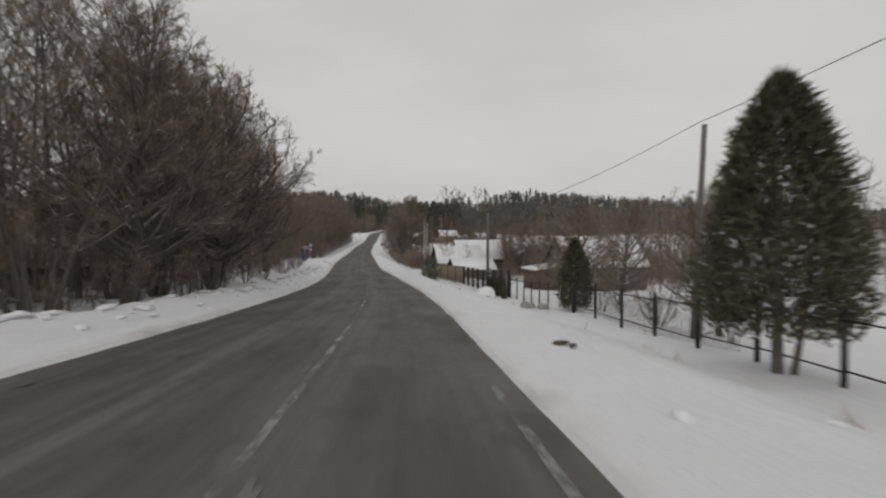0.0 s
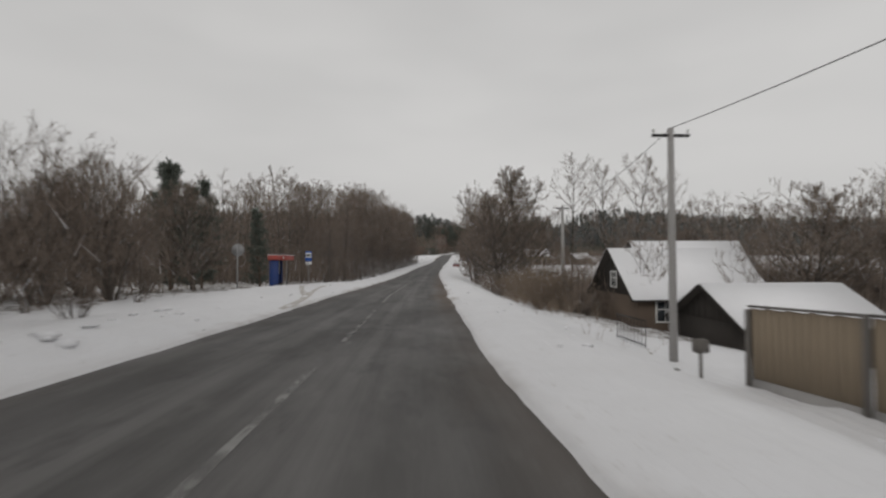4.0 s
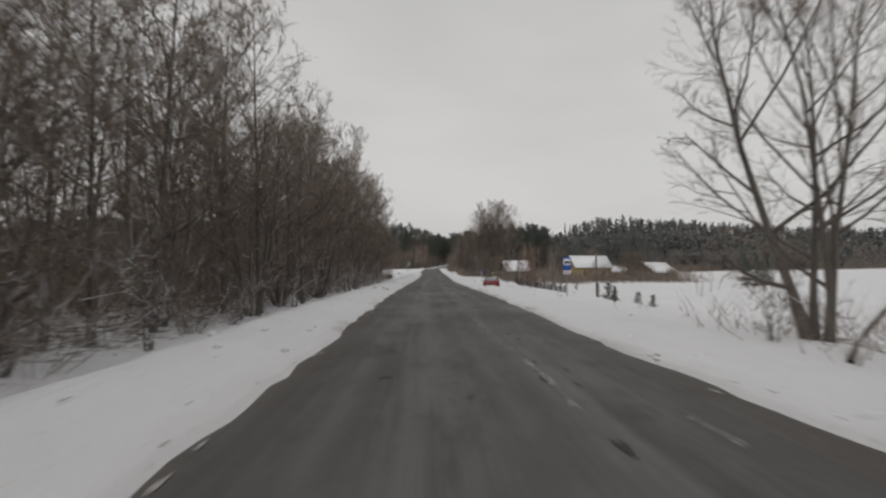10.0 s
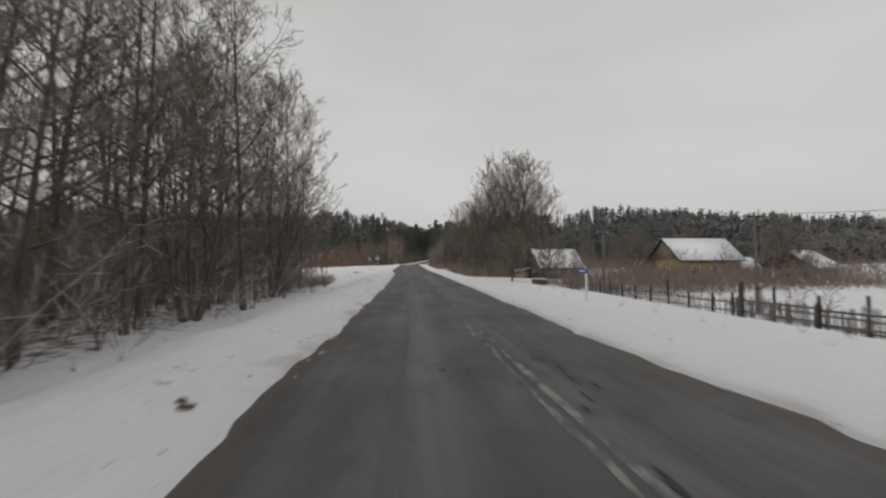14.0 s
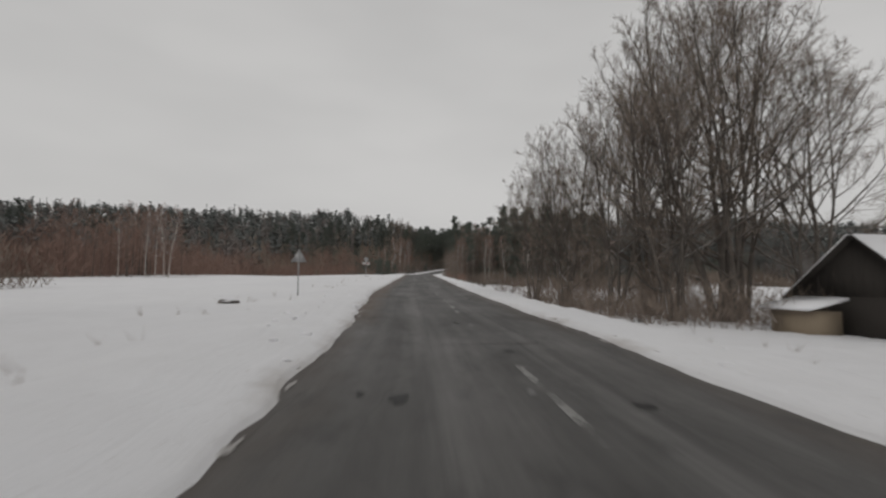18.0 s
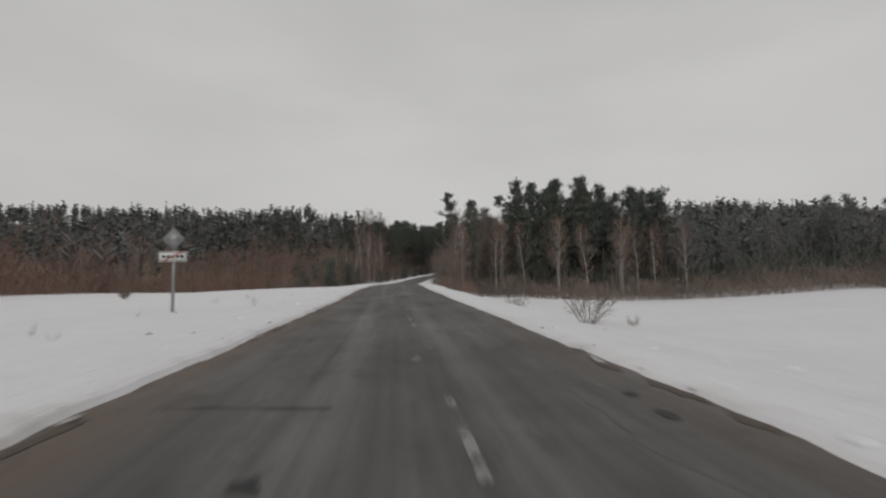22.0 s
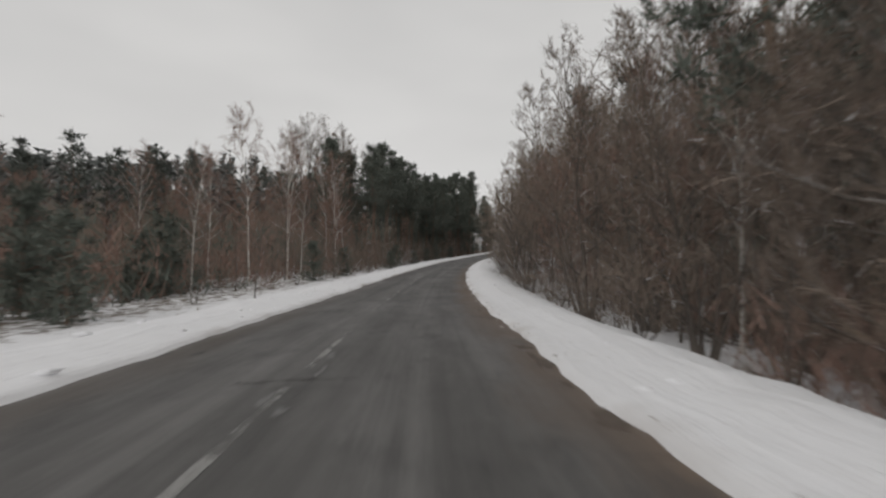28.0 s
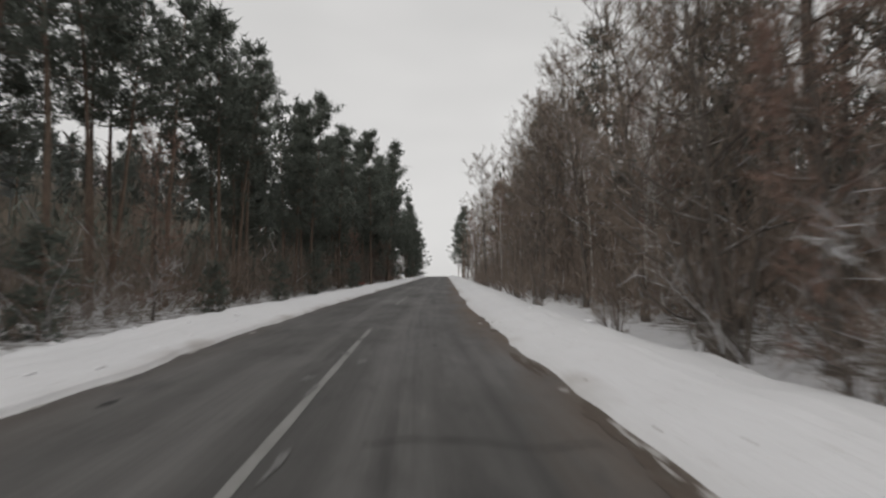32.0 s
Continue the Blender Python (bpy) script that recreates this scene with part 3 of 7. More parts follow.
    me.materials.append(M_SNOW)
    tagged(new("ground", me), "snow-covered ground with ploughed banks along the road", "ground", kind="structure")


def build_road():
    s_rows = np.concatenate([np.arange(-70, 500, 1.0), np.arange(500, 790, 2.0)])
    fr = np.linspace(-0.12, 1.12, 15)
    l, r = edge_left(s_rows), edge_right(s_rows)
    us = l[:, None] + (r - l)[:, None] * fr[None, :]
    ss = np.repeat(s_rows[:, None], len(fr), 1)
    x, y = plan(ss, us)
    mid = ((l + r) / 2)[:, None]
    z = line_z(ss) + 0.004 - 0.008 * np.abs(us - mid) + 0.006 * lumps(ss, us, 4, 8)
    n, k = us.shape
    g = Geo()
    i = (np.arange(n - 1)[:, None] * k + np.arange(k - 1)[None, :]).ravel()
    faces = np.stack([i, i + 1, i + k + 1, i + k], 1)
    g.add(np.stack([x, y, z], -1), faces)
    me = g.mesh("road", M_ASPHALT, True)
    uvl = me.uv_layers.new(name="UVMap")
    uvl.data.foreach_set("uv", np.stack([ss.ravel()[faces.ravel()], (us - mid).ravel()[faces.ravel()]], 1).astype(np.float32).ravel())
    tagged(new("road", me), "worn dark grey asphalt road, damp and patched", "road", kind="structure")


build_ground()
build_road()

# ---------------------------------------------------------------- trees
def unit(v):
    v = np.asarray(v, float)
    return v / (np.linalg.norm(v, axis=-1, keepdims=True) + 1e-9)


def limb_line(rng, start, way, length, bend, n=4, lift=0.15):
    """A wandering line of points."""
    pts = [np.asarray(start, float)]
    way = unit(way)
    for _ in range(n - 1):
        way = unit(way + rng.normal(0, bend, 3) + np.array([0, 0, lift]))
        pts.append(pts[-1] + way * length / (n - 1))
    return np.array(pts)


class Crown:
    """The egg-shaped space that a crown fills, with an uneven outline."""

    def __init__(self, rng, h, low, wide, lumpy=0.13):
        self.c, self.rad = np.array([0, 0, (low + 1) / 2 * h]), np.array([wide, wide, (1 - low) / 2 * h])
        self.p, self.lumpy = rng.uniform(0, 6.28, 4), lumpy

    def room(self, p, way):
        """How far each ray runs before it leaves the crown."""
        o, w = (p - self.c) / self.rad, way / self.rad
        a, b, c = (w * w).sum(1), (o * w).sum(1), (o * o).sum(1) - 1
        x = np.where(c < 0, (-b + np.sqrt(np.maximum(b * b - a * c, 0))) / a, 0.25)
        d, q = unit(p + way * x[:, None] - self.c), self.p
        bump = np.sin(d[:, 0] * 5 + q[0]) * np.sin(d[:, 1] * 5 + q[1]) + 0.6 * np.sin(d[:, 2] * 9 + q[2]) * np.sin(d[:, 0] * 8 + q[3])
        return np.maximum(x * (0.95 + self.lumpy * bump), 0.2)


def branch_off(rng, line, n, lo, spread, ratio, lift, crown, least=0.2):
    """n side branches on each of the bent branches line = (start, middle, end)."""
    a, b, c = line
    m = len(a)
    t = (lo + (0.99 - lo) * (np.arange(n)[None] + rng.uniform(0, 1, (m, n))) / n).reshape(-1, 1)
    i = np.repeat(np.arange(m), n)
    p = (1 - t) ** 2 * a[i] + 2 * t * (1 - t) * b[i] + t * t * c[i]
    d = unit((1 - t) * (b - a)[i] + t * (c - b)[i])
    side = unit(np.cross(d, rng.normal(size=d.shape)))
    ang = spread * rng.uniform(0.55, 1.3, len(t))[:, None]
    way = unit(d * np.cos(ang) + side * np.sin(ang) + np.array([0, 0, lift]))
    size = np.linalg.norm(c - a, axis=1)[i] * ratio * (1.2 - 0.7 * t[:, 0]) * rng.uniform(0.55, 1.3, len(t))
    size = np.maximum(np.minimum(size, crown.room(p, way) * rng.uniform(0.8, 1.08, len(t))), least)[:, None]
    e = p + way * size
    return p, p + way * size * 0.5 + (rng.normal(0, 0.07, p.shape) - np.array([0, 0, lift * 0.25])) * size, e


def bare_tree(seed, h, stems, clear, wide, limbs, sub, fine, tips, r0, rise, lean=0.25, skew=0.85, droop=0.0, w=0.014, stout=True, bend=0.05, top=0.95):
    """A leafless tree: (trunk with limbs, crown of branches and twigs)."""
    rng = np.random.RandomState(seed)
    trunk, crown = Geo(), Geo()
    space = Crown(rng, h, clear * 0.55, wide * h)
    p_all, way_all, r_all = [], [], []
    for k in range(stems):
        hh = h * (0.93 if k == 0 else rng.uniform(0.62, 0.9))
        a = 6.28 * k / stems + rng.uniform(-0.5, 0.5)
        tilt = 0.04 if stems == 1 else lean * rng.uniform(0.5, 1.2)
        base = np.array([math.cos(a), math.sin(a), 0]) * (0 if stems == 1 else r0 * 1.5) - np.array([0, 0, 0.35])
        ln = limb_line(rng, base, (math.cos(a) * tilt, math.sin(a) * tilt, 1), hh, bend, 9, 0.07)
        rr = r0 * (1 - np.linspace(0, 1, 9) ** 0.8 * 0.95) * (1 if k == 0 else 0.75)
        rr[0] *= 1.4
        trunk.tube(ln, rr, 7)
        n = limbs if stems == 1 else max(5, limbs // stems)
        f = clear + (top - clear) * ((np.arange(n) + rng.uniform(0, 1, n)) / n) ** skew
        j = np.minimum((f * 8).astype(int), 7)
        p_all.append(ln[j] + (ln[j + 1] - ln[j]) * (f * 8 - j)[:, None])
        b = np.arange(n) * 2.4 + rng.uniform(-0.6, 0.6, n)
        up = rise * (0.35 + 1.2 * (f - clear) / (1 - clear)) * rng.uniform(0.6, 1.35, n)
        way_all.append(unit(np.stack([np.cos(b), np.sin(b), up], 1) + np.array([math.cos(a), math.sin(a), 0]) * (0.5 if stems > 1 else 0)))
        r_all.append(np.interp(f, np.linspace(0, 1, 9), rr) * 0.58)
    p, way, r = np.concatenate(p_all), np.concatenate(way_all), np.concatenate(r_all)
    size = (space.room(p, unit(way + np.array([0, 0, 0.25]))) * rng.uniform(0.6, 1.0, len(p)))[:, None]
    e = p + unit(way + np.array([0, 0, 0.3 - droop])) * size
    mid = p + way * size * 0.5 + rng.normal(0, 0.06, p.shape) * size
    t = np.array([0, 0.3, 0.65, 1])[:, None]
    for i in range(len(p)):
        q = (1 - t) ** 2 * p[i] + 2 * t * (1 - t) * mid[i] + t * t * e[i]
        trunk.tube(q, r[i] * np.array([1, 0.75, 0.45, 0.1]) + 0.006, 5 if stout else 3)
    two = branch_off(rng, (p, mid, e), sub, 0.18, 0.75, 0.42, 0.12 - droop, space, 0.4)
    if stout:
        trunk.prongs(*two, np.repeat(np.maximum(r * 0.36, 0.014), sub))
    else:
        crown.slivers(two[0], two[1], np.full(len(two[0]), w * 2), rng)
        crown.slivers(two[1], two[2], np.full(len(two[0]), w * 1.7), rng)
    three = branch_off(rng, two, fine, 0.15, 0.7, 0.48, 0.06 - droop, space, 0.35)
    crown.slivers(three[0], three[2], np.full(len(three[0]), w * 1.35), rng)
    if tips:
        four = branch_off(rng, three, tips, 0.1, 0.6, 0.75, 0.05 - droop, space, 0.28)
        crown.slivers(four[0], four[2], np.full(len(four[0]), w), rng)
    return trunk, crown


def shrub(seed, h=2.2, stems=16, sub=6, twigs=5, flare=0.6, w=0.012, stem_r=0.018):
    """A leafless bush of many thin stems."""
    rng = np.random.RandomState(seed)
    stem, crown = Geo(), Geo()
    st, en = [], []
    for _ in range(stems):
        a = rng.uniform(0, 6.28)
        fl = flare * rng.uniform(0.1, 1.2)
        p = np.array([math.cos(a), math.sin(a), 0]) * rng.uniform(0, 0.25) - np.array([0, 0, 0.15])
        ln = limb_line(rng, p, (math.cos(a) * fl, math.sin(a) * fl, 1), h * rng.uniform(0.6, 1.1), 0.14, 5, 0.03)
        stem.tube(ln, np.linspace(stem_r, 0.005, 5), 3)
        for _ in range(sub):
            q = rng.uniform(0.25, 1.0) * 4
            j = min(int(q), 3)
            pp = ln[j] + (ln[j + 1] - ln[j]) * (q - j)
            e = pp + unit(unit(ln[j + 1] - ln[j]) + rng.normal(0, 0.55, 3)) * h * rng.uniform(0.12, 0.3)
            st.append(pp[None]), en.append(e[None])
            t = rng.uniform(0.2, 1, twigs)[:, None]
            a0 = pp + (e - pp) * t
            st.append(a0)
            en.append(a0 + unit(unit(e - pp) + rng.normal(0, 0.6, (twigs, 3))) * (h * rng.uniform(0.06, 0.18, twigs))[:, None])
    st, en = np.concatenate(st), np.concatenate(en)
    crown.slivers(st, en, np.full(len(st), w), rng)
    return stem, crown


def pine(seed, h=20.0, clear=0.45, wide=0.14, whorls=16, per=6, tufts=16, r0=0.17, tuft=0.42, flat=1.0, boughs=True):
    """A Scots pine: bare reddish stem, whorls of boughs and needle tufts."""
    rng = np.random.RandomState(seed)
    trunk, crown = Geo(), Geo()
    line = limb_line(rng, (0, 0, -0.35), (0.02, 0.02, 1), h, 0.025, 9, 0.1)
    rr = r0 * (1 - np.linspace(0, 1, 9) * 0.9)
    rr[0] *= 1.25
    trunk.tube(line if boughs else line[::4], rr if boughs else rr[::4], 7 if boughs else 4)
    # dead stubs under the crown
    for _ in range(int(9 * clear) + 2 if boughs else 0):
        f = rng.uniform(0.15, clear + 0.1)
        p = line[min(int(f * 8), 7)] + (line[min(int(f * 8), 7) + 1] - line[min(int(f * 8), 7)]) * (f * 8 % 1)
        b = rng.uniform(0, 6.28)
        trunk.tube(limb_line(rng, p, (math.cos(b), math.sin(b), 0.1), rng.uniform(0.5, 1.6), 0.15, 3, 0), [0.022, 0.012, 0.005], 3)
    st, en = [], []
    for w in range(whorls):
        f = clear + (0.99 - clear) * (w + rng.uniform(0, 0.8)) / whorls
        j = min(int(f * 8), 7)
        p = line[j] + (line[j + 1] - line[j]) * (f * 8 - j)
        g = (f - clear) / (1 - clear)
        reach = h * wide * (1.0 - 0.85 * g) * (0.55 + 0.45 * min(1, g * 5)) + 0.25
        for _ in range(per):
            if rng.rand() < 0.22:
                continue
            b = rng.uniform(0, 6.28)
            lb = limb_line(rng, p, (math.cos(b), math.sin(b), 0.05 + 0.75 * g * flat), reach * rng.uniform(0.4, 1.4), 0.14, 4, 0.06)
            if boughs:
                trunk.tube(lb, np.linspace(0.035 * (1 - 0.6 * g), 0.008, 4), 3)
            t = rng.uniform(0.3, 1.03, tufts) * 3
            jj = np.minimum(t.astype(int), 2)
            c = lb[jj] + (lb[jj + 1] - lb[jj]) * (t - jj)[:, None] + rng.normal(0, 0.13 * tuft / 0.42, (tufts, 3))
            for _ in range(3):
                way = unit(rng.normal(0, 1, (tufts, 3)) + np.array([0, 0, 0.45]) + unit(lb[3] - lb[0]) * 0.6)
                st.append(c)
                en.append(c + way * (tuft * rng.uniform(0.6, 1.2, tufts))[:, None])
    st, en = np.concatenate(st), np.concatenate(en)
    crown.slivers(st, en, rng.uniform(0.05, 0.095, len(st)) * tuft / 0.42, rng)
    return trunk, crown


def cone_bush(seed, h=6.5, r=1.7, n=5200, base=0.9, leaf=0.22, ragged=0.2):
    """A thuja: stem and a dense ragged cone of upright sprays."""
    rng = np.random.RandomState(seed)
    trunk, crown = Geo(), Geo()
    line = limb_line(rng, (0, 0, -0.3), (0, 0, 1), h, 0.02, 6, 0.1)
    trunk.tube(line, np.linspace(0.13, 0.02, 6), 7)
    trunk.tube(limb_line(rng, (0.25, 0.1, -0.3), (0.12, 0.05, 1), h * 0.7, 0.03, 5, 0.1), np.linspace(0.09, 0.02, 5), 6)
    f = rng.uniform(0, 1, n)
    a = rng.uniform(0, 6.28, n)
    lob = 1 + ragged * np.sin(a * 3 + f * 9) * np.sin(f * 17 + a) + rng.normal(0, 0.07, n)
    rad = r * lob * np.where(f < 0.25, 0.75 + f, (1 - f) ** 0.62 * 1.2) * np.sqrt(rng.uniform(0.25, 1, n))
    p = np.stack([np.cos(a) * rad, np.sin(a) * rad, base + (h - base) * f + rng.normal(0, 0.08, n)], 1)
    way = unit(np.stack([np.cos(a) * 0.7, np.sin(a) * 0.7, np.full(n, 0.55)], 1) + rng.normal(0, 0.45, (n, 3)))
    crown.slivers(p, p + way * (leaf * rng.uniform(0.7, 1.5, n))[:, None], rng.uniform(0.045, 0.085, n), rng)
    return trunk, crown


def meshes(name, made, bark, leaf):
    return (made[0].mesh(name + "_trunk", bark, True), made[1].mesh(name + "_crown", leaf))


KINDS = {
    "alder": [meshes("alder", bare_tree(100 + k, 16.5, 1, 0.2, 0.18 + 0.015 * k, 32, 5, 6, 3, 0.13, 0.75, w=0.021, stout=False, bend=0.03), M_BARK_DARK, M_TWIG) for k in range(4)],
    "oak": [meshes("oak", bare_tree(120 + k, 12.5, 1, 0.17, 0.50, 44, 8, 8, 6, 0.27, 0.95, skew=1.4, w=0.024, bend=0.08, top=0.93), M_BARK_DARK, M_TWIG) for k in range(3)],
    "willow": [meshes("willow", bare_tree(140 + k, 10.5, 5, 0.12, 0.42, 45, 5, 6, 4, 0.13, 0.85, 0.34, w=0.018, stout=False), M_BARK_DARK, M_TWIG) for k in range(3)],
    "poplar": [meshes("poplar", bare_tree(150 + k, 16.0, 4, 0.14, 0.33, 52, 6, 8, 5, 0.19, 1.4, 0.16, w=0.014), M_BARK, M_TWIG) for k in range(2)],
    "sapling": [meshes("sapling", bare_tree(160 + k, 6.5, 3, 0.06, 0.28, 27, 4, 7, 0, 0.045, 1.1, 0.2, w=0.018, stout=False), M_BARK_DARK, M_TWIG) for k in range(3)],
    "birch": [meshes("birch", bare_tree(180 + k, 14.0, 1, 0.28, 0.15, 30, 4, 6, 4, 0.085, 1.2, droop=0.06, w=0.016, stout=False, bend=0.04), M_BIRCH, M_TWIG_RED) for k in range(3)],
    "aspen": [meshes("aspen", bare_tree(190 + k, 9.5, 1, 0.1, 0.18, 30, 4, 6, 3, 0.06, 1.1, w=0.018, stout=False, bend=0.04), M_BARK, M_TWIG_RED) for k in range(2)],
    "bush": [meshes("bush", shrub(200 + k, 2.3, 20, 6, 5, 0.7, 0.022), M_BARK, M_TWIG) for k in range(3)],
    "dry_bush": [meshes("dry_bush", shrub(220 + k, 2.6, 34, 8, 7, 0.6, 0.02), M_TWIG_TAN, M_TWIG_TAN) for k in range(3)],
    "snowy_bush": [meshes("snowy_bush", shrub(230 + k, 4.2, 11, 7, 6, 1.6, 0.016, 0.014), M_TWIG_SNOW, M_TWIG_SNOW) for k in range(2)],
    "pine": [meshes("pine", pine(240 + k, 21.0, 0.34, 0.19, 17, 6, 25, 0.17, 0.6), M_PINE_BARK, M_NEEDLE) for k in range(3)],
    "tall_pine": [meshes("tall_pine", pine(246 + k, 21.0, 0.52, 0.16, 13, 6, 18, 0.16, 0.6), M_PINE_BARK, M_NEEDLE) for k in range(3)],
    "wide_pine": [meshes("wide_pine", pine(250 + k, 15.0, 0.08, 0.24, 19, 8, 20, 0.17, 0.62), M_PINE_BARK, M_NEEDLE) for k in range(2)],
    "young_pine": [meshes("young_pine", pine(260 + k, 4.2, 0.05, 0.32, 10, 7, 11, 0.06, 0.4), M_PINE_BARK, M_NEEDLE) for k in range(3)],
    "garden_pine": [meshes("garden_pine", pine(266 + k, 2.6, 0.06, 0.29, 8, 6, 11, 0.05, 0.30, 0.6), M_PINE_BARK, M_NEEDLE) for k in range(2)],
    "spruce": [meshes("spruce", pine(270 + k, 7.0, 0.03, 0.22, 16, 8, 12, 0.1, 0.4, 0.1), M_PINE_BARK, M_NEEDLE) for k in range(1)],
    "thuja": [meshes("thuja", cone_bush(280, 6.5, 1.75, 17000, 1.0, 0.2, 0.14), M_BARK, M_THUJA), meshes("thuja", cone_bush(281, 3.7, 0.95, 5500, 0.25, 0.18), M_BARK, M_THUJA), meshes("thuja", cone_bush(282, 1.45, 0.22, 1000, 0.04, 0.12), M_BARK, M_THUJA)],
}
SAY = {
    "alder": ("tall bare alder with a dark trunk in roadside woods", "tree", "alders of the roadside woods"),
    "oak": ("broad leafless tree with dark spreading limbs beside the road", "tree", "broad bare trees"),
    "willow": ("many-stemmed bare willow, faint snow along its limbs", "tree", "bare willows"),
    "poplar": ("large bare poplar with upright pale grey branches", "tree", "bare poplars"),
    "sapling": ("thin leafless sapling in the undergrowth", "sapling", "saplings of the undergrowth"),
    "birch": ("slender leafless birch with a white trunk", "tree", "birches by the woods"),
    "aspen": ("young leafless tree with reddish twigs", "tree", "young reddish trees"),
    "bush": ("leafless brown bush standing in snow", "bush", "bare bushes"),
    "dry_bush": ("tangle of dry tan stems standing in snow", "bush", "dry tan bushes"),
    "snowy_bush": ("leaning bare bush with snow along its branches", "bush", "snow-laden bushes"),
    "pine": ("tall Scots pine with a bare reddish trunk", "tree", "tall pines"),
    "tall_pine": ("slender Scots pine with a long bare trunk", "tree", "slender pines"),
    "wide_pine": ("full dark green pine branched nearly to the ground", "tree", "full pines"),
    "young_pine": ("small green pine standing in snow", "tree", "young pines"),
    "garden_pine": ("bushy young pine beside a tan board fence", "tree", "young pines"),
    "spruce": ("dark spruce standing alone in the snowy field", "tree", "spruces in the field"),
    "thuja": ("dense green and rusty thuja beside a fence", "tree", "thujas by the fence"),
}
NAMES = {"sapling": "sapling", "bush": "bush", "dry_bush": "bush", "snowy_bush": "bush", "young_pine": "pine_tree", "garden_pine": "pine_tree", "pine": "pine_tree", "wide_pine": "pine_tree", "tall_pine": "pine_tree", "thuja": "thuja", "spruce": "spruce_tree"}
PARTS = {"snowy_bush": ("stem_base", "crown"), "bush": ("stem_base", "crown"), "dry_bush": ("stem_base", "crown")}


def plant(kind, s, u, size=1.0, turn=None, which=None, rng=random):
    v = KINDS[kind][rng.randrange(len(KINDS[kind])) if which is None else which]
    t = rng.uniform(0, 360) if turn is None else turn
    label, cat, group = SAY[kind]
    ob = thing(NAMES.get(kind, kind + "_tree"), spot(s, u, t, -0.05, size), label, cat, group)
    a, b = PARTS.get(kind, ("trunk", "crown"))
    put(a, v[0], None, parent=ob)
    put(b, v[1], None, parent=ob)
    return ob


def zone(seed, kinds, s0, s1, u0, u1, n, lo=0.8, hi=1.15):
    """n trees of the given kinds, spread evenly but unevenly over a strip beside the road."""
    rng = random.Random(seed)
    for k in range(n):
        s = s0 + (s1 - s0) * (k + rng.uniform(0.1, 0.9)) / n
        plant(rng.choice(kinds), s, rng.uniform(u0, u1), rng.uniform(lo, hi), rng=rng)


# woods joined into one mesh, where single trees cannot be told apart
def lite_tree(seed, h, clear, wide, limbs, sub, fine, r0, rise, w):
    """A light leafless tree: a thin stem and slivers for every branch and twig."""
    rng = np.random.RandomState(seed)
    trunk, crown = Geo(), Geo()
    space = Crown(rng, h, clear * 0.5, wide * h)
    ln = limb_line(rng, (0, 0, -0.3), (0.03, 0, 1), h * 0.94, 0.04, 5, 0.1)
    trunk.tube(ln, np.linspace(r0, 0.02, 5), 4)
    f = clear + (0.96 - clear) * (np.arange(limbs) + rng.uniform(0, 1, limbs)) / limbs
    j = np.minimum((f * 4).astype(int), 3)
    p = ln[j] + (ln[j + 1] - ln[j]) * (f * 4 - j)[:, None]
    b = np.arange(limbs) * 2.4 + rng.uniform(-0.6, 0.6, limbs)
    way = unit(np.stack([np.cos(b), np.sin(b), rise * (0.35 + f) * rng.uniform(0.6, 1.3, limbs)], 1))
    e = p + way * (space.room(p, way) * rng.uniform(0.65, 1.0, limbs))[:, None]
    one = (p, (p + e) / 2, e)
    two = branch_off(rng, one, sub, 0.15, 0.75, 0.5, 0.1, space, 0.4)
    three = branch_off(rng, two, fine, 0.1, 0.7, 0.6, 0.05, space, 0.4)
    for line, k in ((one, 1.6), (two, 1.25), (three, 1.0)):
        crown.slivers(line[0], line[2], np.full(len(line[0]), w * k), rng)
    return trunk, crown


LITE = {
    "alder": [lite_tree(300 + k, 16.0, 0.15, 0.19, 18, 5, 8, 0.12, 0.8, 0.034) for k in range(4)],
    "aspen": [lite_tree(310 + k, 9.5, 0.08, 0.19, 14, 5, 5, 0.06, 1.1, 0.055) for k in range(3)],
    "birch": [lite_tree(320 + k, 13.5, 0.25, 0.15, 14, 5, 5, 0.08, 1.2, 0.045) for k in range(2)],
    "pine": [pine(340 + k, 20.0, 0.36, 0.19, 11, 5, 9, 0.17, 0.95, 1.0, False) for k in range(3)],
    "spruce": [pine(350 + k, 16.0, 0.06, 0.2, 12, 5, 8, 0.15, 0.95, 0.1, False) for k in range(2)],
}
for k in LITE:
    LITE[k] = [tuple((np.concatenate(g.v), g.f) for g in pair) for pair in LITE[k]]
GREEN = ("pine", "spruce")


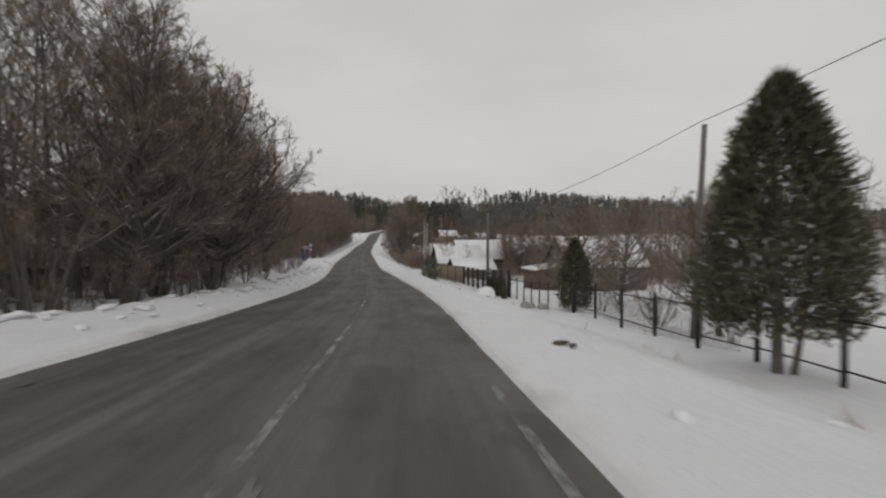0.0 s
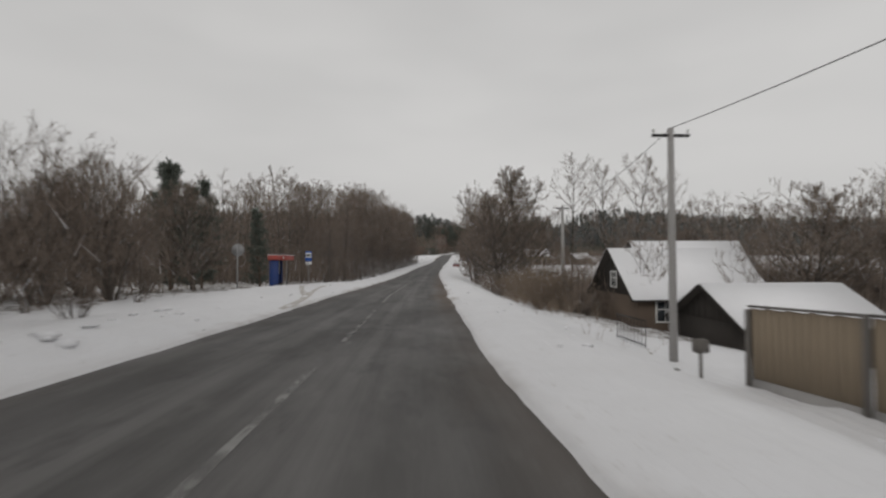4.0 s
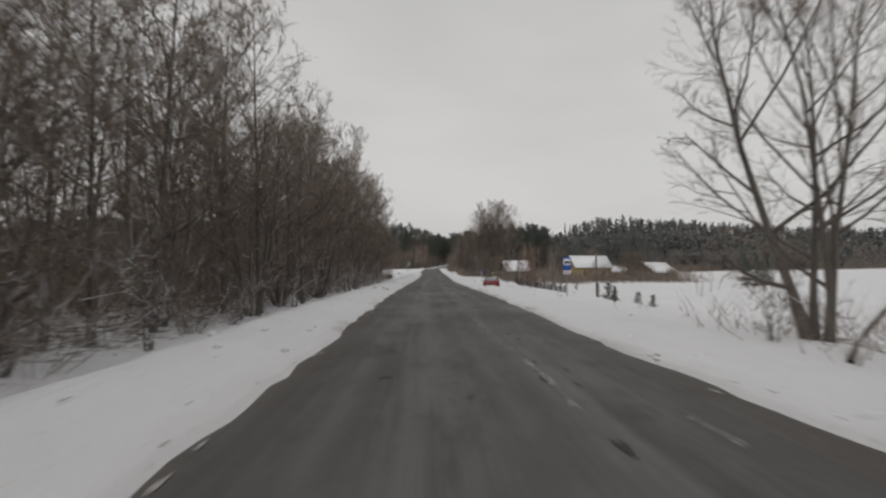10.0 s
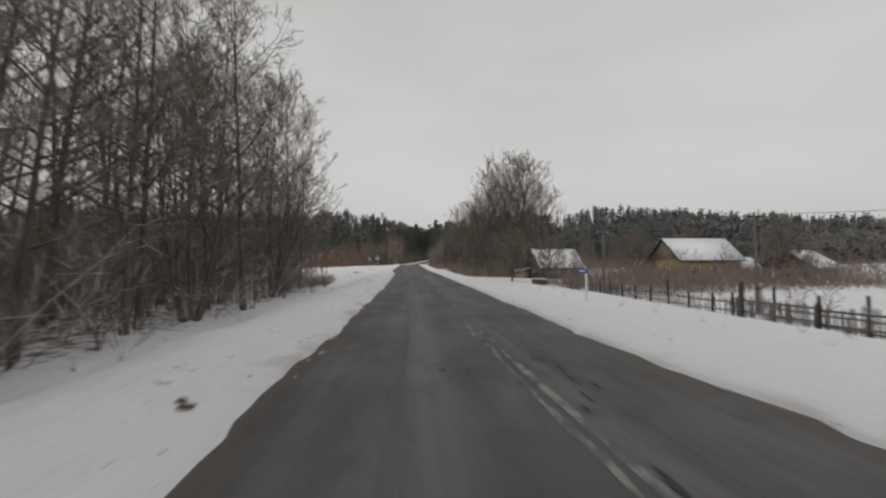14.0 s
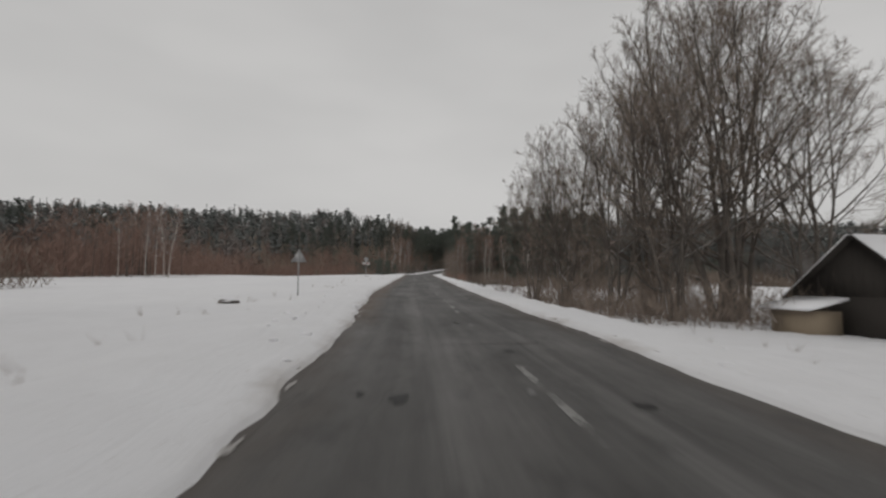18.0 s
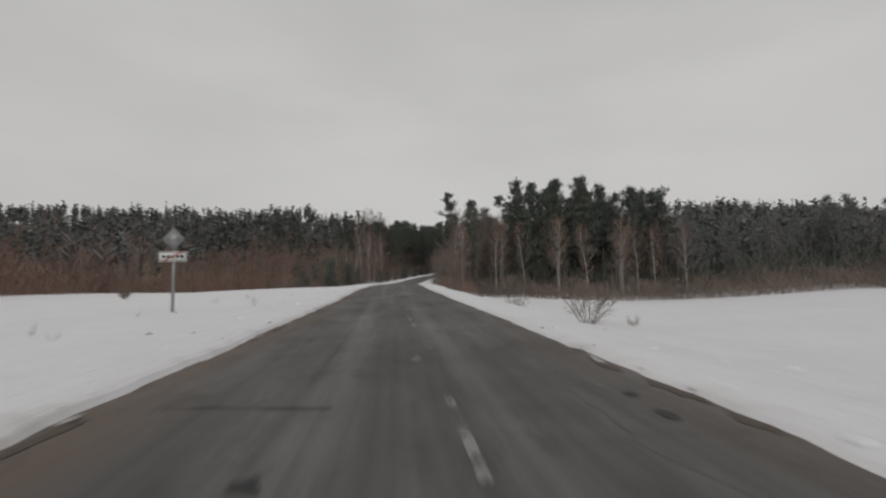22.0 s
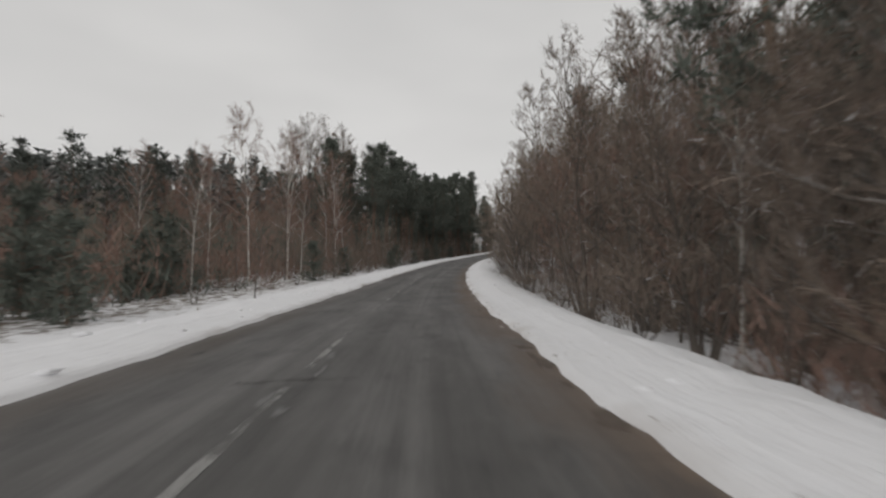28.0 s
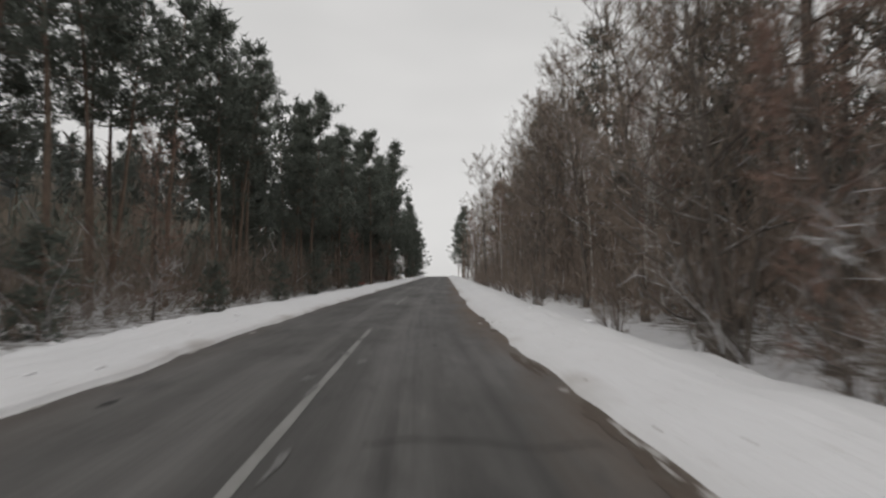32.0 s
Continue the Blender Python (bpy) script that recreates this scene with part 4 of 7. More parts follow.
def far_trees():
    """Very light trees for hillsides, as two slivers per branch."""
    out = {}
    for name, hh, w, cone, seed in (("bare", 14, 2.2, 0, 1), ("bare", 12, 2.6, 0, 2), ("dark", 15, 2.6, 2, 3), ("dark", 16, 2.2, 1, 4), ("dark", 14, 3.0, 2, 5)):
        rng = np.random.RandomState(seed)
        n = 38
        f = rng.uniform(0.45 if cone == 2 else 0.15, 1, n)
        a = rng.uniform(0, 6.28, n)
        st = np.stack([0 * f, 0 * f, f * hh * 0.95], 1)
        r = w * np.sqrt(np.clip(1 - ((f - 0.7) / 0.34) ** 2, 0.05, 1)) if cone == 2 else w * ((1.1 - f) if cone else np.sin(np.clip(f, 0, 1) * 2.7) * 1.1 + 0.1)
        en = st + np.stack([np.cos(a) * r, np.sin(a) * r, (0.1 if cone else 0.8) * r + 0.3], 1)
        g = Geo()
        g.slivers(st, en, np.full(n, 1.25 if cone else 0.65), rng)
        g.tube([(0, 0, -0.5), (0, 0, hh * 0.6)], [0.16, 0.08], 3)
        out.setdefault(name, []).append((np.concatenate(g.v), g.f))
    return out


FAR = far_trees()


def stand(name, label, spots, mats, far=False):
    """One joined stand of trees; spots: (kind, s, u, size)."""
    rng = random.Random(name)
    vs, fs, ks, n = [], [], [], 0
    for kind, s, u, size in spots:
        if far:
            size *= float(0.9 + 0.2 * lumps(s, u, 40, 71))
        m = spot(s, u, rng.uniform(0, 360), -0.2, size)
        a = np.array(m)
        for part_no, (v, f) in enumerate([rng.choice(FAR[kind])] if far else rng.choice(LITE[kind])):
            vs.append(v @ a[:3, :3].T + a[:3, 3])
            for q in f:
                fs.append(q + n)
                ks.append(np.full(len(q), (1 if kind in GREEN or kind == "dark" else 0) * 2 + part_no, dtype=np.int32))
            n += len(v)
    g = Geo()
    g.v, g.f, g.k, g.n = vs, fs, ks, n
    tagged(new(name, g.mesh(name, mats)), label, "woods", kind="stuff")


def scatter(seed, kinds, s0, s1, u0, u1, n, lo=0.8, hi=1.15):
    rng = random.Random(seed)
    return [(rng.choice(kinds), rng.uniform(s0, s1), rng.uniform(u0, u1), rng.uniform(lo, hi)) for _ in range(n)]


def thicket(name, label, mats, strips, seed, kind_name="undergrowth"):
    """Dense joined undergrowth; strips: (s0, s1, u0, u1, stems, height, width, material, clear)."""
    r = np.random.RandomState(seed)
    g = Geo()
    for s0, s1, u0, u1, n, h, w, mat, clear in strips:
        s, u = r.uniform(s0, s1, n), r.uniform(u0, u1, n)
        # clumps: stems gather and leave gaps
        top = h * (0.55 + 0.45 * np.clip(lumps(s, u, 9.0, seed), -1, 1)) + 0.4
        x, y = plan(s, u)
        z = ground(s, u) - 0.1 + np.where(r.rand(n) < 0.25, 0, clear) + top * r.uniform(0, 1, n) ** 1.5 * 0.85
        p = np.stack([x, y, z], 1)
        way = unit(np.stack([r.normal(0, 0.5, n), r.normal(0, 0.5, n), np.full(n, 0.9)], 1))
        g.slivers(p, p + way * (0.35 * top * r.uniform(0.5, 1.3, n) + 0.3)[:, None], w * r.uniform(0.6, 1.4, n), r, mat)
    tagged(put(name, g, mats), label, kind_name, kind="stuff")


# left of the road: woods to the bus stop
zone(1, ["alder", "willow", "oak", "willow"], 11, 38, -10.0, -12.5, 10, 0.95, 1.2)
zone(2, ["alder", "alder", "willow"], 12, 46, -13.5, -19, 14, 0.9, 1.1)
plant("oak", 55.8, -11.2, 1.16, 130, 0)
plant("willow", 37.7, -12.4, 1.25)
for s, u, z in ((44.2, -13.6, 1.0), (44.8, -16.2, 0.95), (27.5, -12.5, 1.05), (22.7, -14.9, 1.0), (42.5, -12.6, 0.8)):
    plant("alder", s, u, z)
zone(41, ["willow", "sapling", "sapling", "bush"], 57, 84, -11.5, -17, 16, 0.5, 0.75)
zone(42, ["young_pine", "wide_pine", "wide_pine", "sapling"], 54, 76, -15, -30, 16, 0.35, 0.5)
zone(3, ["bush", "sapling", "bush"], 6, 72, -8.5, -12, 18, 0.5, 1.0)
for s, u, z in ((96, -13.4, 0.46), (94, -17.5, 0.6), (91, -18.5, 0.66), (88, -17.2, 0.6), (98, -20, 0.62)):
    plant("wide_pine", s, u, z)
zone(4, ["oak", "willow", "aspen"], 66, 86, -14, -24, 9, 0.5, 0.65)
# left: the long wood after the bus stop
zone(5, ["alder", "willow", "willow"], 109, 132, -8.3, -11.5, 7, 0.75, 0.95)
zone(51, ["alder", "willow", "alder"], 130, 162, -8.0, -11.0, 11, 0.95, 1.12)
zone(55, ["alder", "alder", "alder", "willow"], 160, 238, -8.0, -11.5, 30, 0.95, 1.2)
zone(6, ["alder"], 109, 132, -12, -18, 7, 0.8, 0.98)
zone(61, ["alder"], 130, 162, -12, -18, 10, 0.95, 1.15)
zone(66, ["alder"], 160, 240, -12, -18, 27, 1.0, 1.28)
zone(7, ["sapling", "bush", "sapling"], 108, 240, -7.6, -10.5, 44, 0.5, 0.9)
zone(8, ["aspen", "alder"], 109, 120, -16, -34, 10, 0.68, 0.85)
zone(70, ["bush"], 240, 247, -7.8, -9.6, 5, 0.25, 0.4)
for s, u, z in ((247.5, -12.2, 0.9), (251.5, -15.2, 0.8), (257, -17, 0.85), (262, -22, 0.8), (268, -28, 0.75)):
    plant("alder", s, u, z)
# left: edge of the far woods round the field, then the forest
zone(9, ["aspen", "birch", "aspen"], 446, 492, -14, -24, 18, 0.75, 1.0)
zone(91, ["aspen", "sapling", "young_pine"], 408, 446, -16, -26, 14, 0.5, 0.8)
zone(10, ["young_pine"], 404, 452, -15, -24, 16, 0.8, 1.5)
for s, u in ((464.9, -16.8), (470.2, -19.1), (480.7, -16.9), (485.4, -17.1), (482, -18.5), (458, -17.5)):
    plant("birch", s, u, 1.25)
for s, u, z in ((341, -46.5, 1.0), (342.5, -48, 1.05), (338, -49, 0.9), (345, -51, 0.95), (335, -52, 0.85)):
    plant("birch", s, u, z)
plant("poplar", 498, -27, 1.7)
plant("poplar", 501, -24.5, 1.55)
zone(12, ["tall_pine"], 488, 528, -13, -16.5, 10, 0.92, 1.1)
zone(121, ["tall_pine", "pine"], 488, 530, -16, -24, 10, 0.95, 1.12)
zone(123, ["pine", "wide_pine", "pine"], 528, 562, -13, -20, 13, 0.98, 1.12)
zone(122, ["pine", "wide_pine"], 560, 640, -10.5, -17, 22, 1.15, 1.4)
zone(124, ["pine", "wide_pine"], 640, 715, -8.5, -14, 12, 1.0, 1.3)
zone(13, ["sapling", "aspen", "young_pine"], 430, 620, -10.3, -13, 34, 0.7, 1.1)
# right: the thicket below the bank
for kind, s, u, z in (("willow", 83.3, 10.5, 0.45), ("oak", 104.5, 9.3, 0.9), ("oak", 112.5, 11.8, 1.22), ("willow", 118.5, 10.6, 1.25), ("willow", 121, 8.8, 0.95), ("willow", 108, 13.5, 1.0), ("alder", 131, 9.3, 1.0), ("alder", 131.7, 9.8, 0.9),
                      ("alder", 127, 10.5, 0.8), ("willow", 125.5, 8.6, 0.75), ("poplar", 147, 11.2, 0.85), ("willow", 138, 11.5, 0.7)):
    plant(kind, s, u, z)
zone(15, ["dry_bush", "bush", "dry_bush"], 83, 103, 7.3, 15, 24, 0.7, 1.2)
zone(16, ["bush", "sapling"], 124, 150, 8, 14, 9, 0.4, 0.9)
zone(17, ["bush", "sapling"], 72, 90, 9.5, 15, 8, 0.7, 1.1)
# right: gardens of the second hamlet
zone(23, ["bush", "sapling", "bush"], 238, 254, 15, 30, 16, 0.7, 1.1)
zone(24, ["sapling", "oak", "bush"], 246, 268, 26, 56, 18, 0.5, 0.9)
for s, u, z in ((116, 20.5, 1.2), (115, 24.5, 1.15), (114, 28, 1.2), (109, 30, 1.0)):
    plant("alder", s, u, z)
zone(27, ["alder", "alder", "oak"], 70, 108, 25, 44, 13, 0.62, 0.82)
plant("oak", 253.5, 13.3, 0.55)
plant("oak", 250, 17, 0.5)
# right: the great clump by the road
for s, u, z in ((276.3, 14.5, 0.95), (278.7, 18.9, 1.48), (280.5, 12.8, 0.95), (283, 16.5, 1.3), (285.5, 11.0, 0.9), (288.6, 9.4, 0.72), (287, 18.5, 1.22), (291.5, 12.5, 0.8), (282, 21.8, 1.5), (277, 23.0, 1.1)):
    plant("poplar", s, u, z)
zone(25, ["bush", "sapling"], 274, 287, 9.5, 19, 14, 0.5, 0.8)
# bushes in the snowy field
for kind, s, u, z in (("bush", 309.5, 10.9, 0.95), ("bush", 311.5, 14.5, 0.8), ("bush", 310.2, 9.6, 0.7), ("bush", 341, 10.7, 1.25), ("bush", 346, 7.4, 0.65), ("bush", 343, 14.5, 0.35), ("dry_bush", 376.8, -15.1, 0.6),
                      ("dry_bush", 352, -22, 0.5), ("bush", 252, -9, 0.35), ("bush", 254, -9.6, 0.3), ("dry_bush", 372, 9, 0.35), ("bush", 383, 10, 0.6)):
    plant(kind, s, u, z)
for s, u, z in ((226, 62, 0.95), (229, 66, 1.0), (232, 64, 0.85)):
    plant("spruce", s, u, z)
# right: the forest after the field
zone(18, ["dry_bush", "bush", "sapling"], 392, 428, 5.8, 10.5, 18, 0.9, 1.4)
zone(19, ["willow", "aspen", "sapling"], 414, 496, 6.5, 10, 28, 0.8, 1.2)
zone(20, ["alder", "birch", "alder", "pine"], 418, 440, 10, 17, 8, 0.95, 1.2)
zone(201, ["pine", "wide_pine", "pine"], 438, 450, 15, 46, 12, 1.28, 1.45)
zone(202, ["alder", "birch", "alder"], 440, 500, 10.0, 20, 27, 1.2, 1.45)
zone(21, ["alder", "alder", "birch"], 488, 560, 9.0, 15, 34, 1.1, 1.35)
zone(211, ["alder", "birch"], 560, 640, 7.5, 14, 18, 1.2, 1.5)
zone(212, ["alder", "pine"], 640, 715, 7, 13, 12, 1.0, 1.3)
zone(22, ["bush", "sapling"], 428, 580, 5.2, 7.5, 44, 0.5, 1.1)
zone(26, ["birch"], 428, 436, 18, 66, 12, 1.2, 1.5)

for s, u, z in ((438, 7.2, 0.8), (444, 6.8, 0.9), (449, 7.6, 1.1), (455, 7.2, 0.8), (462, 7.5, 1.0), (470, 7.2, 0.9), (477, 7.6, 1.1), (488, 7.4, 1.0), (494, 7.8, 0.9), (412, 7.6, 0.8), (417, 8.0, 0.9), (500, -12.2, 1.1), (504, -12.6, 0.9),
                (128, -8.3, 1.0), (133, -8.6, 1.1), (145, -8.4, 1.05), (158, -8.3, 0.9), (164, -8.6, 1.1), (171, -8.4, 0.95), (178, -8.6, 1.1), (190, -8.3, 1.0), (201, -8.6, 1.1), (213, -8.4, 1.0), (222, -8.6, 0.9), (231, -8.4, 1.05),
                (140, -8.2, 0.9), (152, -8.4, 1.0), (184, -8.2, 0.9), (196, -8.4, 1.0), (206, -8.2, 0.8), (113, 8.6, 0.7), (97, 9.5, 0.8), (103, 10.5, 0.8)):
    plant("snowy_bush", s, u, z)

WOOD_MATS = [M_BARK_DARK, M_TWIG, M_PINE_BARK, M_NEEDLE_DEEP]
stand("woods_left", "bare brown roadside woods with snow on the ground",
      [(k, s, u, z if s < 27 - u / 0.95 else z * 0.5) for k, s, u, z in scatter(40, ["alder"], -20, 84, -16, -50, 96, 0.75, 0.95) if not (32 < s < 61 and -30 < u < -19)] + scatter(401, ["alder"], 109, 135, -14, -45, 40, 0.78, 0.98) + scatter(405, ["alder"], 132, 165, -13, -45, 45, 0.85, 1.1) + scatter(402, ["alder"], 165, 240, -13, -42, 115, 1.0, 1.3)
      + scatter(403, ["aspen", "alder"], 240, 262, -17, -40, 40, 0.6, 0.8) + scatter(404, ["aspen"], 260, 292, -38, -75, 60, 0.8, 1.1), WOOD_MATS)
stand("woods_far_left", "mixed woods of reddish young trees and dark pines beyond the field",
      scatter(42, ["aspen", "birch", "aspen"], 330, 415, -60, -85, 85, 0.9, 1.25) + scatter(43, ["pine", "spruce", "aspen"], 262, 440, -85, -130, 80, 0.7, 0.95)
      + scatter(44, ["aspen", "aspen", "birch"], 404, 470, -22, -62, 125, 0.75, 0.95) + scatter(45, ["pine", "spruce"], 535, 640, -18, -30, 50, 1.1, 1.35) + scatter(451, ["pine", "spruce"], 456, 640, -48, -85, 55, 0.8, 1.0)
      + scatter(46, ["aspen"], 280, 332, -66, -98, 65, 0.9, 1.3) + scatter(461, ["aspen", "birch"], 330, 352, -48, -62, 26, 0.9, 1.15), [M_BARK, M_TWIG_RED, M_PINE_BARK, M_NEEDLE_DEEP])
stand("woods_right", "alder woods behind the village houses", scatter(47, ["alder", "alder", "birch"], 20, 120, 46, 80, 90, 0.8, 1.1) + scatter(471, ["alder"], 96, 118, 22, 46, 34, 0.55, 0.8) + scatter(472, ["alder"], 60, 100, 28, 48, 40, 0.6, 0.8), WOOD_MATS)
stand("woods_far_right", "mixed pine and birch forest across the snowy field",
      scatter(49, ["pine", "birch", "alder", "pine"], 434, 470, 18, 66, 80, 1.2, 1.4) + scatter(50, ["pine", "spruce", "alder"], 455, 640, 14, 60, 105, 1.15, 1.45)
      + scatter(501, ["alder"], 478, 575, 12, 26, 50, 1.3, 1.5) + scatter(502, ["alder"], 440, 480, 12, 24, 20, 1.15, 1.35), WOOD_MATS)
stand("woods_beyond_field", "woods along the far side of the field, haze painted into their colour", scatter(491, ["pine", "birch", "alder"], 434, 470, 66, 130, 80, 0.85, 1.05) + scatter(51, ["alder", "aspen", "alder"], 345, 445, 112, 150, 80, 0.6, 0.8), [M_FAR_HAZED, M_FAR_HAZED, M_FAR_GREEN_HAZED, M_FAR_GREEN_HAZED])
T_MATS = [M_TWIG, M_TWIG_RED, M_TWIG_TAN, M_NEEDLE]
thicket("undergrowth_left", "dense brown undergrowth of leafless saplings in snow", T_MATS,
        [(-10, 76, -11, -24, 24000, 5.0, 0.045, 0, 1.5), (-15, 84, -24, -48, 9000, 8.0, 0.12, 0, 1.2), (70, 84, -13, -24, 3500, 4.0, 0.045, 0, 0.8), (107, 165, -10, -30, 20000, 5.0, 0.04, 0, 0.3), (160, 240, -9.5, -26, 30000, 6.0, 0.045, 0, 0.6), (108, 240, -22, -46, 15000, 9.0, 0.12, 0, 0.3),
         (239, 248, -8.0, -11, 1800, 0.9, 0.022, 0, 0), (243, 262, -13, -32, 9000, 4.5, 0.05, 0, 0.1), (258, 292, -30, -58, 9000, 5.0, 0.08, 0, 0.1)], 801)
thicket("undergrowth_far_left", "reddish brown undergrowth at the edge of far woods", T_MATS,
        [(285, 340, -62, -92, 12000, 8.0, 0.10, 1, 0), (325, 418, -54, -80, 20000, 9.0, 0.085, 1, 0), (404, 470, -16, -60, 16000, 5.0, 0.08, 1, 0), (404, 456, -15, -26, 2200, 2.4, 0.09, 3, 0), (465, 640, -12.0, -26, 26000, 6.5, 0.055, 0, 0.2),
         (470, 660, -20, -50, 9000, 9.0, 0.2, 3, 0.5)], 802)
thicket("undergrowth_right", "tangled brown undergrowth of saplings below the bank", T_MATS,
        [(80, 101, 9.5, 26, 11000, 3.2, 0.03, 0, 0), (101, 114, 12, 26, 2200, 2.6, 0.03, 0, 0), (82, 102, 8.0, 17, 9000, 2.2, 0.025, 2, 0), (106, 118, 10, 22, 2400, 5.5, 0.04, 0, 0.3), (92, 114, 20, 45, 6000, 6.5, 0.09, 0, 0.3), (116, 150, 8.5, 16, 2200, 1.6, 0.025, 0, 0), (70, 118, 28, 60, 6000, 6.0, 0.12, 0, 0.3), (272, 296, 8.5, 24, 8000, 3.0, 0.04, 0, 0), (240, 272, 28, 62, 8000, 4.0, 0.07, 0, 0), (236, 256, 16, 34, 7000, 3.4, 0.04, 0, 0), (248, 257, 28, 62, 6000, 3.6, 0.05, 0, 0), (58, 104, 26, 48, 15000, 6.5, 0.06, 0, 0.2)], 803)
thicket("undergrowth_far_right", "dark forest undergrowth along the snowy field", T_MATS,
        [(422, 446, 10, 120, 30000, 6.0, 0.10, 0, 0), (436, 470, 14, 120, 12000, 11.0, 0.2, 3, 0.5), (345, 440, 110, 135, 6000, 4.5, 0.2, 0, 0), (396, 425, 6.5, 12, 4000, 3.0, 0.04, 1, 0), (425, 640, 9.0, 20, 34000, 7.0, 0.05, 0, 0.7), (440, 660, 14, 40, 14000, 13.0, 0.17, 0, 0.6)], 804)
rng = random.Random(77)
far_list = []
for _ in range(1200):
    left = rng.random() < 0.45
    s, u = rng.uniform(470, 600) if left else rng.uniform(448, 560), rng.uniform(-75, -190) if left else rng.uniform(50, 190)
    far_list.append((rng.choice(("bare", "dark", "dark")), s, u, rng.uniform(0.6, 0.8) if left else rng.uniform(0.85, 1.15)))
for _ in range(350):
    far_list.append((rng.choice(("bare", "dark")), rng.uniform(340, 445), rng.uniform(122, 180), rng.uniform(0.6, 0.85)))
for _ in range(500):
    far_list.append((rng.choice(("bare", "dark")), rng.uniform(285, 445), rng.uniform(-82, -120), rng.uniform(0.7, 0.95)))
for _ in range(3600):
    s, u = rng.uniform(400, 860), rng.choice((-1, 1)) * rng.uniform(60, 460)
    if u > 0 and s < 460:
        u += 130
    far_list.append((rng.choice(("bare", "dark", "dark")), s, u, rng.uniform(0.9, 1.2)))
for _ in range(800):
    far_list.append((rng.choice(("bare", "bare", "dark")), rng.uniform(-150, 400), rng.uniform(-100, -220) if rng.random() < 0.5 else rng.uniform(190, 360), rng.uniform(0.85, 1.1)))
stand("hill_forest", "distant forested hillside of conifers and bare trees in haze-paled colours", far_list, [M_FAR_HAZED, M_FAR_HAZED, M_FAR_GREEN_HAZED, M_FAR_GREEN_HAZED], True)

# ---------------------------------------------------------------- markings and patches on the asphalt
MID_S = [0, 30, 55, 80, 96, 110, 140, 168, 200, 235, 255, 270, 280, 295, 305, 316, 334, 352, 393, 420, 455, 475, 490, 800]
MID_U = [-1.2, -1.45, -1.5, -1.3, -.7, .2, 1.75, 1.8, 1.55, 1.65, 1.6, 1.45, 1.2, 1.0, .75, .45, -.3, -1.1, -1.6, -1.6, -1.6, -1.3, -1.2, -1.2]


def road_z(s, u):
    mid = (edge_left(s) + edge_right(s)) / 2
    return line_z(s) + 0.004 - 0.008 * np.abs(u - mid) + 0.006 * lumps(s, u, 4, 8)


def worn_paint(name="worn_line_paint", keep=0.0):
    k = Mat(name, (0.36, 0.355, 0.345), 0.75)
    v = k.coords()
    k.base(k.mix(k.noise(v, 6, 4), (0.20, 0.197, 0.19), (0.42, 0.415, 0.40)))
    gone = k.ramp(k.math("ADD", k.math("MULTIPLY", k.noise(v, 1.1, 4), 0.6), k.math("MULTIPLY", k.noise(v, 11, 5, 0.7), 0.5)), [(0.50 + keep, 1.0), (0.60 + keep, 0.0)])
    k.put(k.b.inputs["Alpha"], k.math("MULTIPLY", gone, 0.8))
    return k.m


M_LINE, M_LINE_KEPT = worn_paint(), worn_paint("line_paint", 0.09)


def strip(name, s0, s1, uf, width, mat, parent=None, lift=0.006, step=0.5, wobble=0.0, zf=road_z):
    """A thin ribbon along the road between s0 and s1."""
    s = np.linspace(s0, s1, max(3, int((s1 - s0) / step) + 1))
    u = uf(s)
    w = width / 2 * (1 + wobble * lumps(s, 0 * s, 2.0, int(s0)))
    g = Geo()
    pts = []
    for side in (-1, 1):
        x, y = plan(s, u + side * w)
        pts.append(np.stack([x, y, zf(s, u + side * w) + lift], 1))
    n = len(s)
    g.add(np.concatenate(pts), [(i, n + i, n + i + 1, i + 1) for i in range(n - 1)])
    return put(name, g, mat, parent=parent)


line_mid = lambda s: np.interp(s, MID_S, MID_U)
for a, b in ((2, 12), (15, 26.5), (28.5, 36), (39, 45), (48, 59), (62, 71), (74, 105), (107.5, 113), (117, 122), (128, 134), (138.5, 141.5), (151, 155), (167, 171), (181, 189), (193, 202), (212, 218), (225, 228), (233, 236),
             (242, 246), (253, 256.5), (266, 271.5), (275.5, 279.5), (285.5, 288.5), (293, 296.5), (304, 307), (314.8, 317.2), (325, 328), (332, 336.5), (341, 345), (348.5, 355), (362, 366), (374, 378), (384, 387), (391.5, 394.2),
             (395.5, 399), (400.5, 405), (409, 412), (415, 419.8), (421, 425), (430, 440), (446, 464), (467, 479), (484, 496), (505, 512), (522, 530)):
    tagged(strip("centre_line", a, b, line_mid, 0.11, M_LINE_KEPT if 70 < a < 106 or a > 445 else M_LINE, wobble=0.2), "worn pale centre line on the asphalt", "road marking", "centre line dashes", "structure")
for a, b, off in ((300, 302.6, -1.05), (137.5, 138.4, 2.7), (3, 6, None), (399, 402, -1.85)):
    f = (lambda s, off=off: 0 * s + off) if off is not None else ((lambda s: edge_right(s) - 0.28) if a == 3 else (lambda s: line_mid(s) - 0.32))
    tagged(strip("edge_line", a, b, f, 0.10, M_LINE, wobble=0.3), "faded stretch of line on the asphalt", "road marking", "faded lines", "structure")

M_CRACK = plain("pale_crack", (0.22, 0.215, 0.205), 0.9, 0, 0.3, 6, 0.3)
tagged(strip("road_crack", 74, 96, lambda s: line_mid(s) - 0.42 + 0.07 * lumps(s, 0 * s, 3.0, 9), 0.03, M_CRACK, wobble=0.9, step=0.25), "thin pale crack in the asphalt", "road crack", kind="structure")
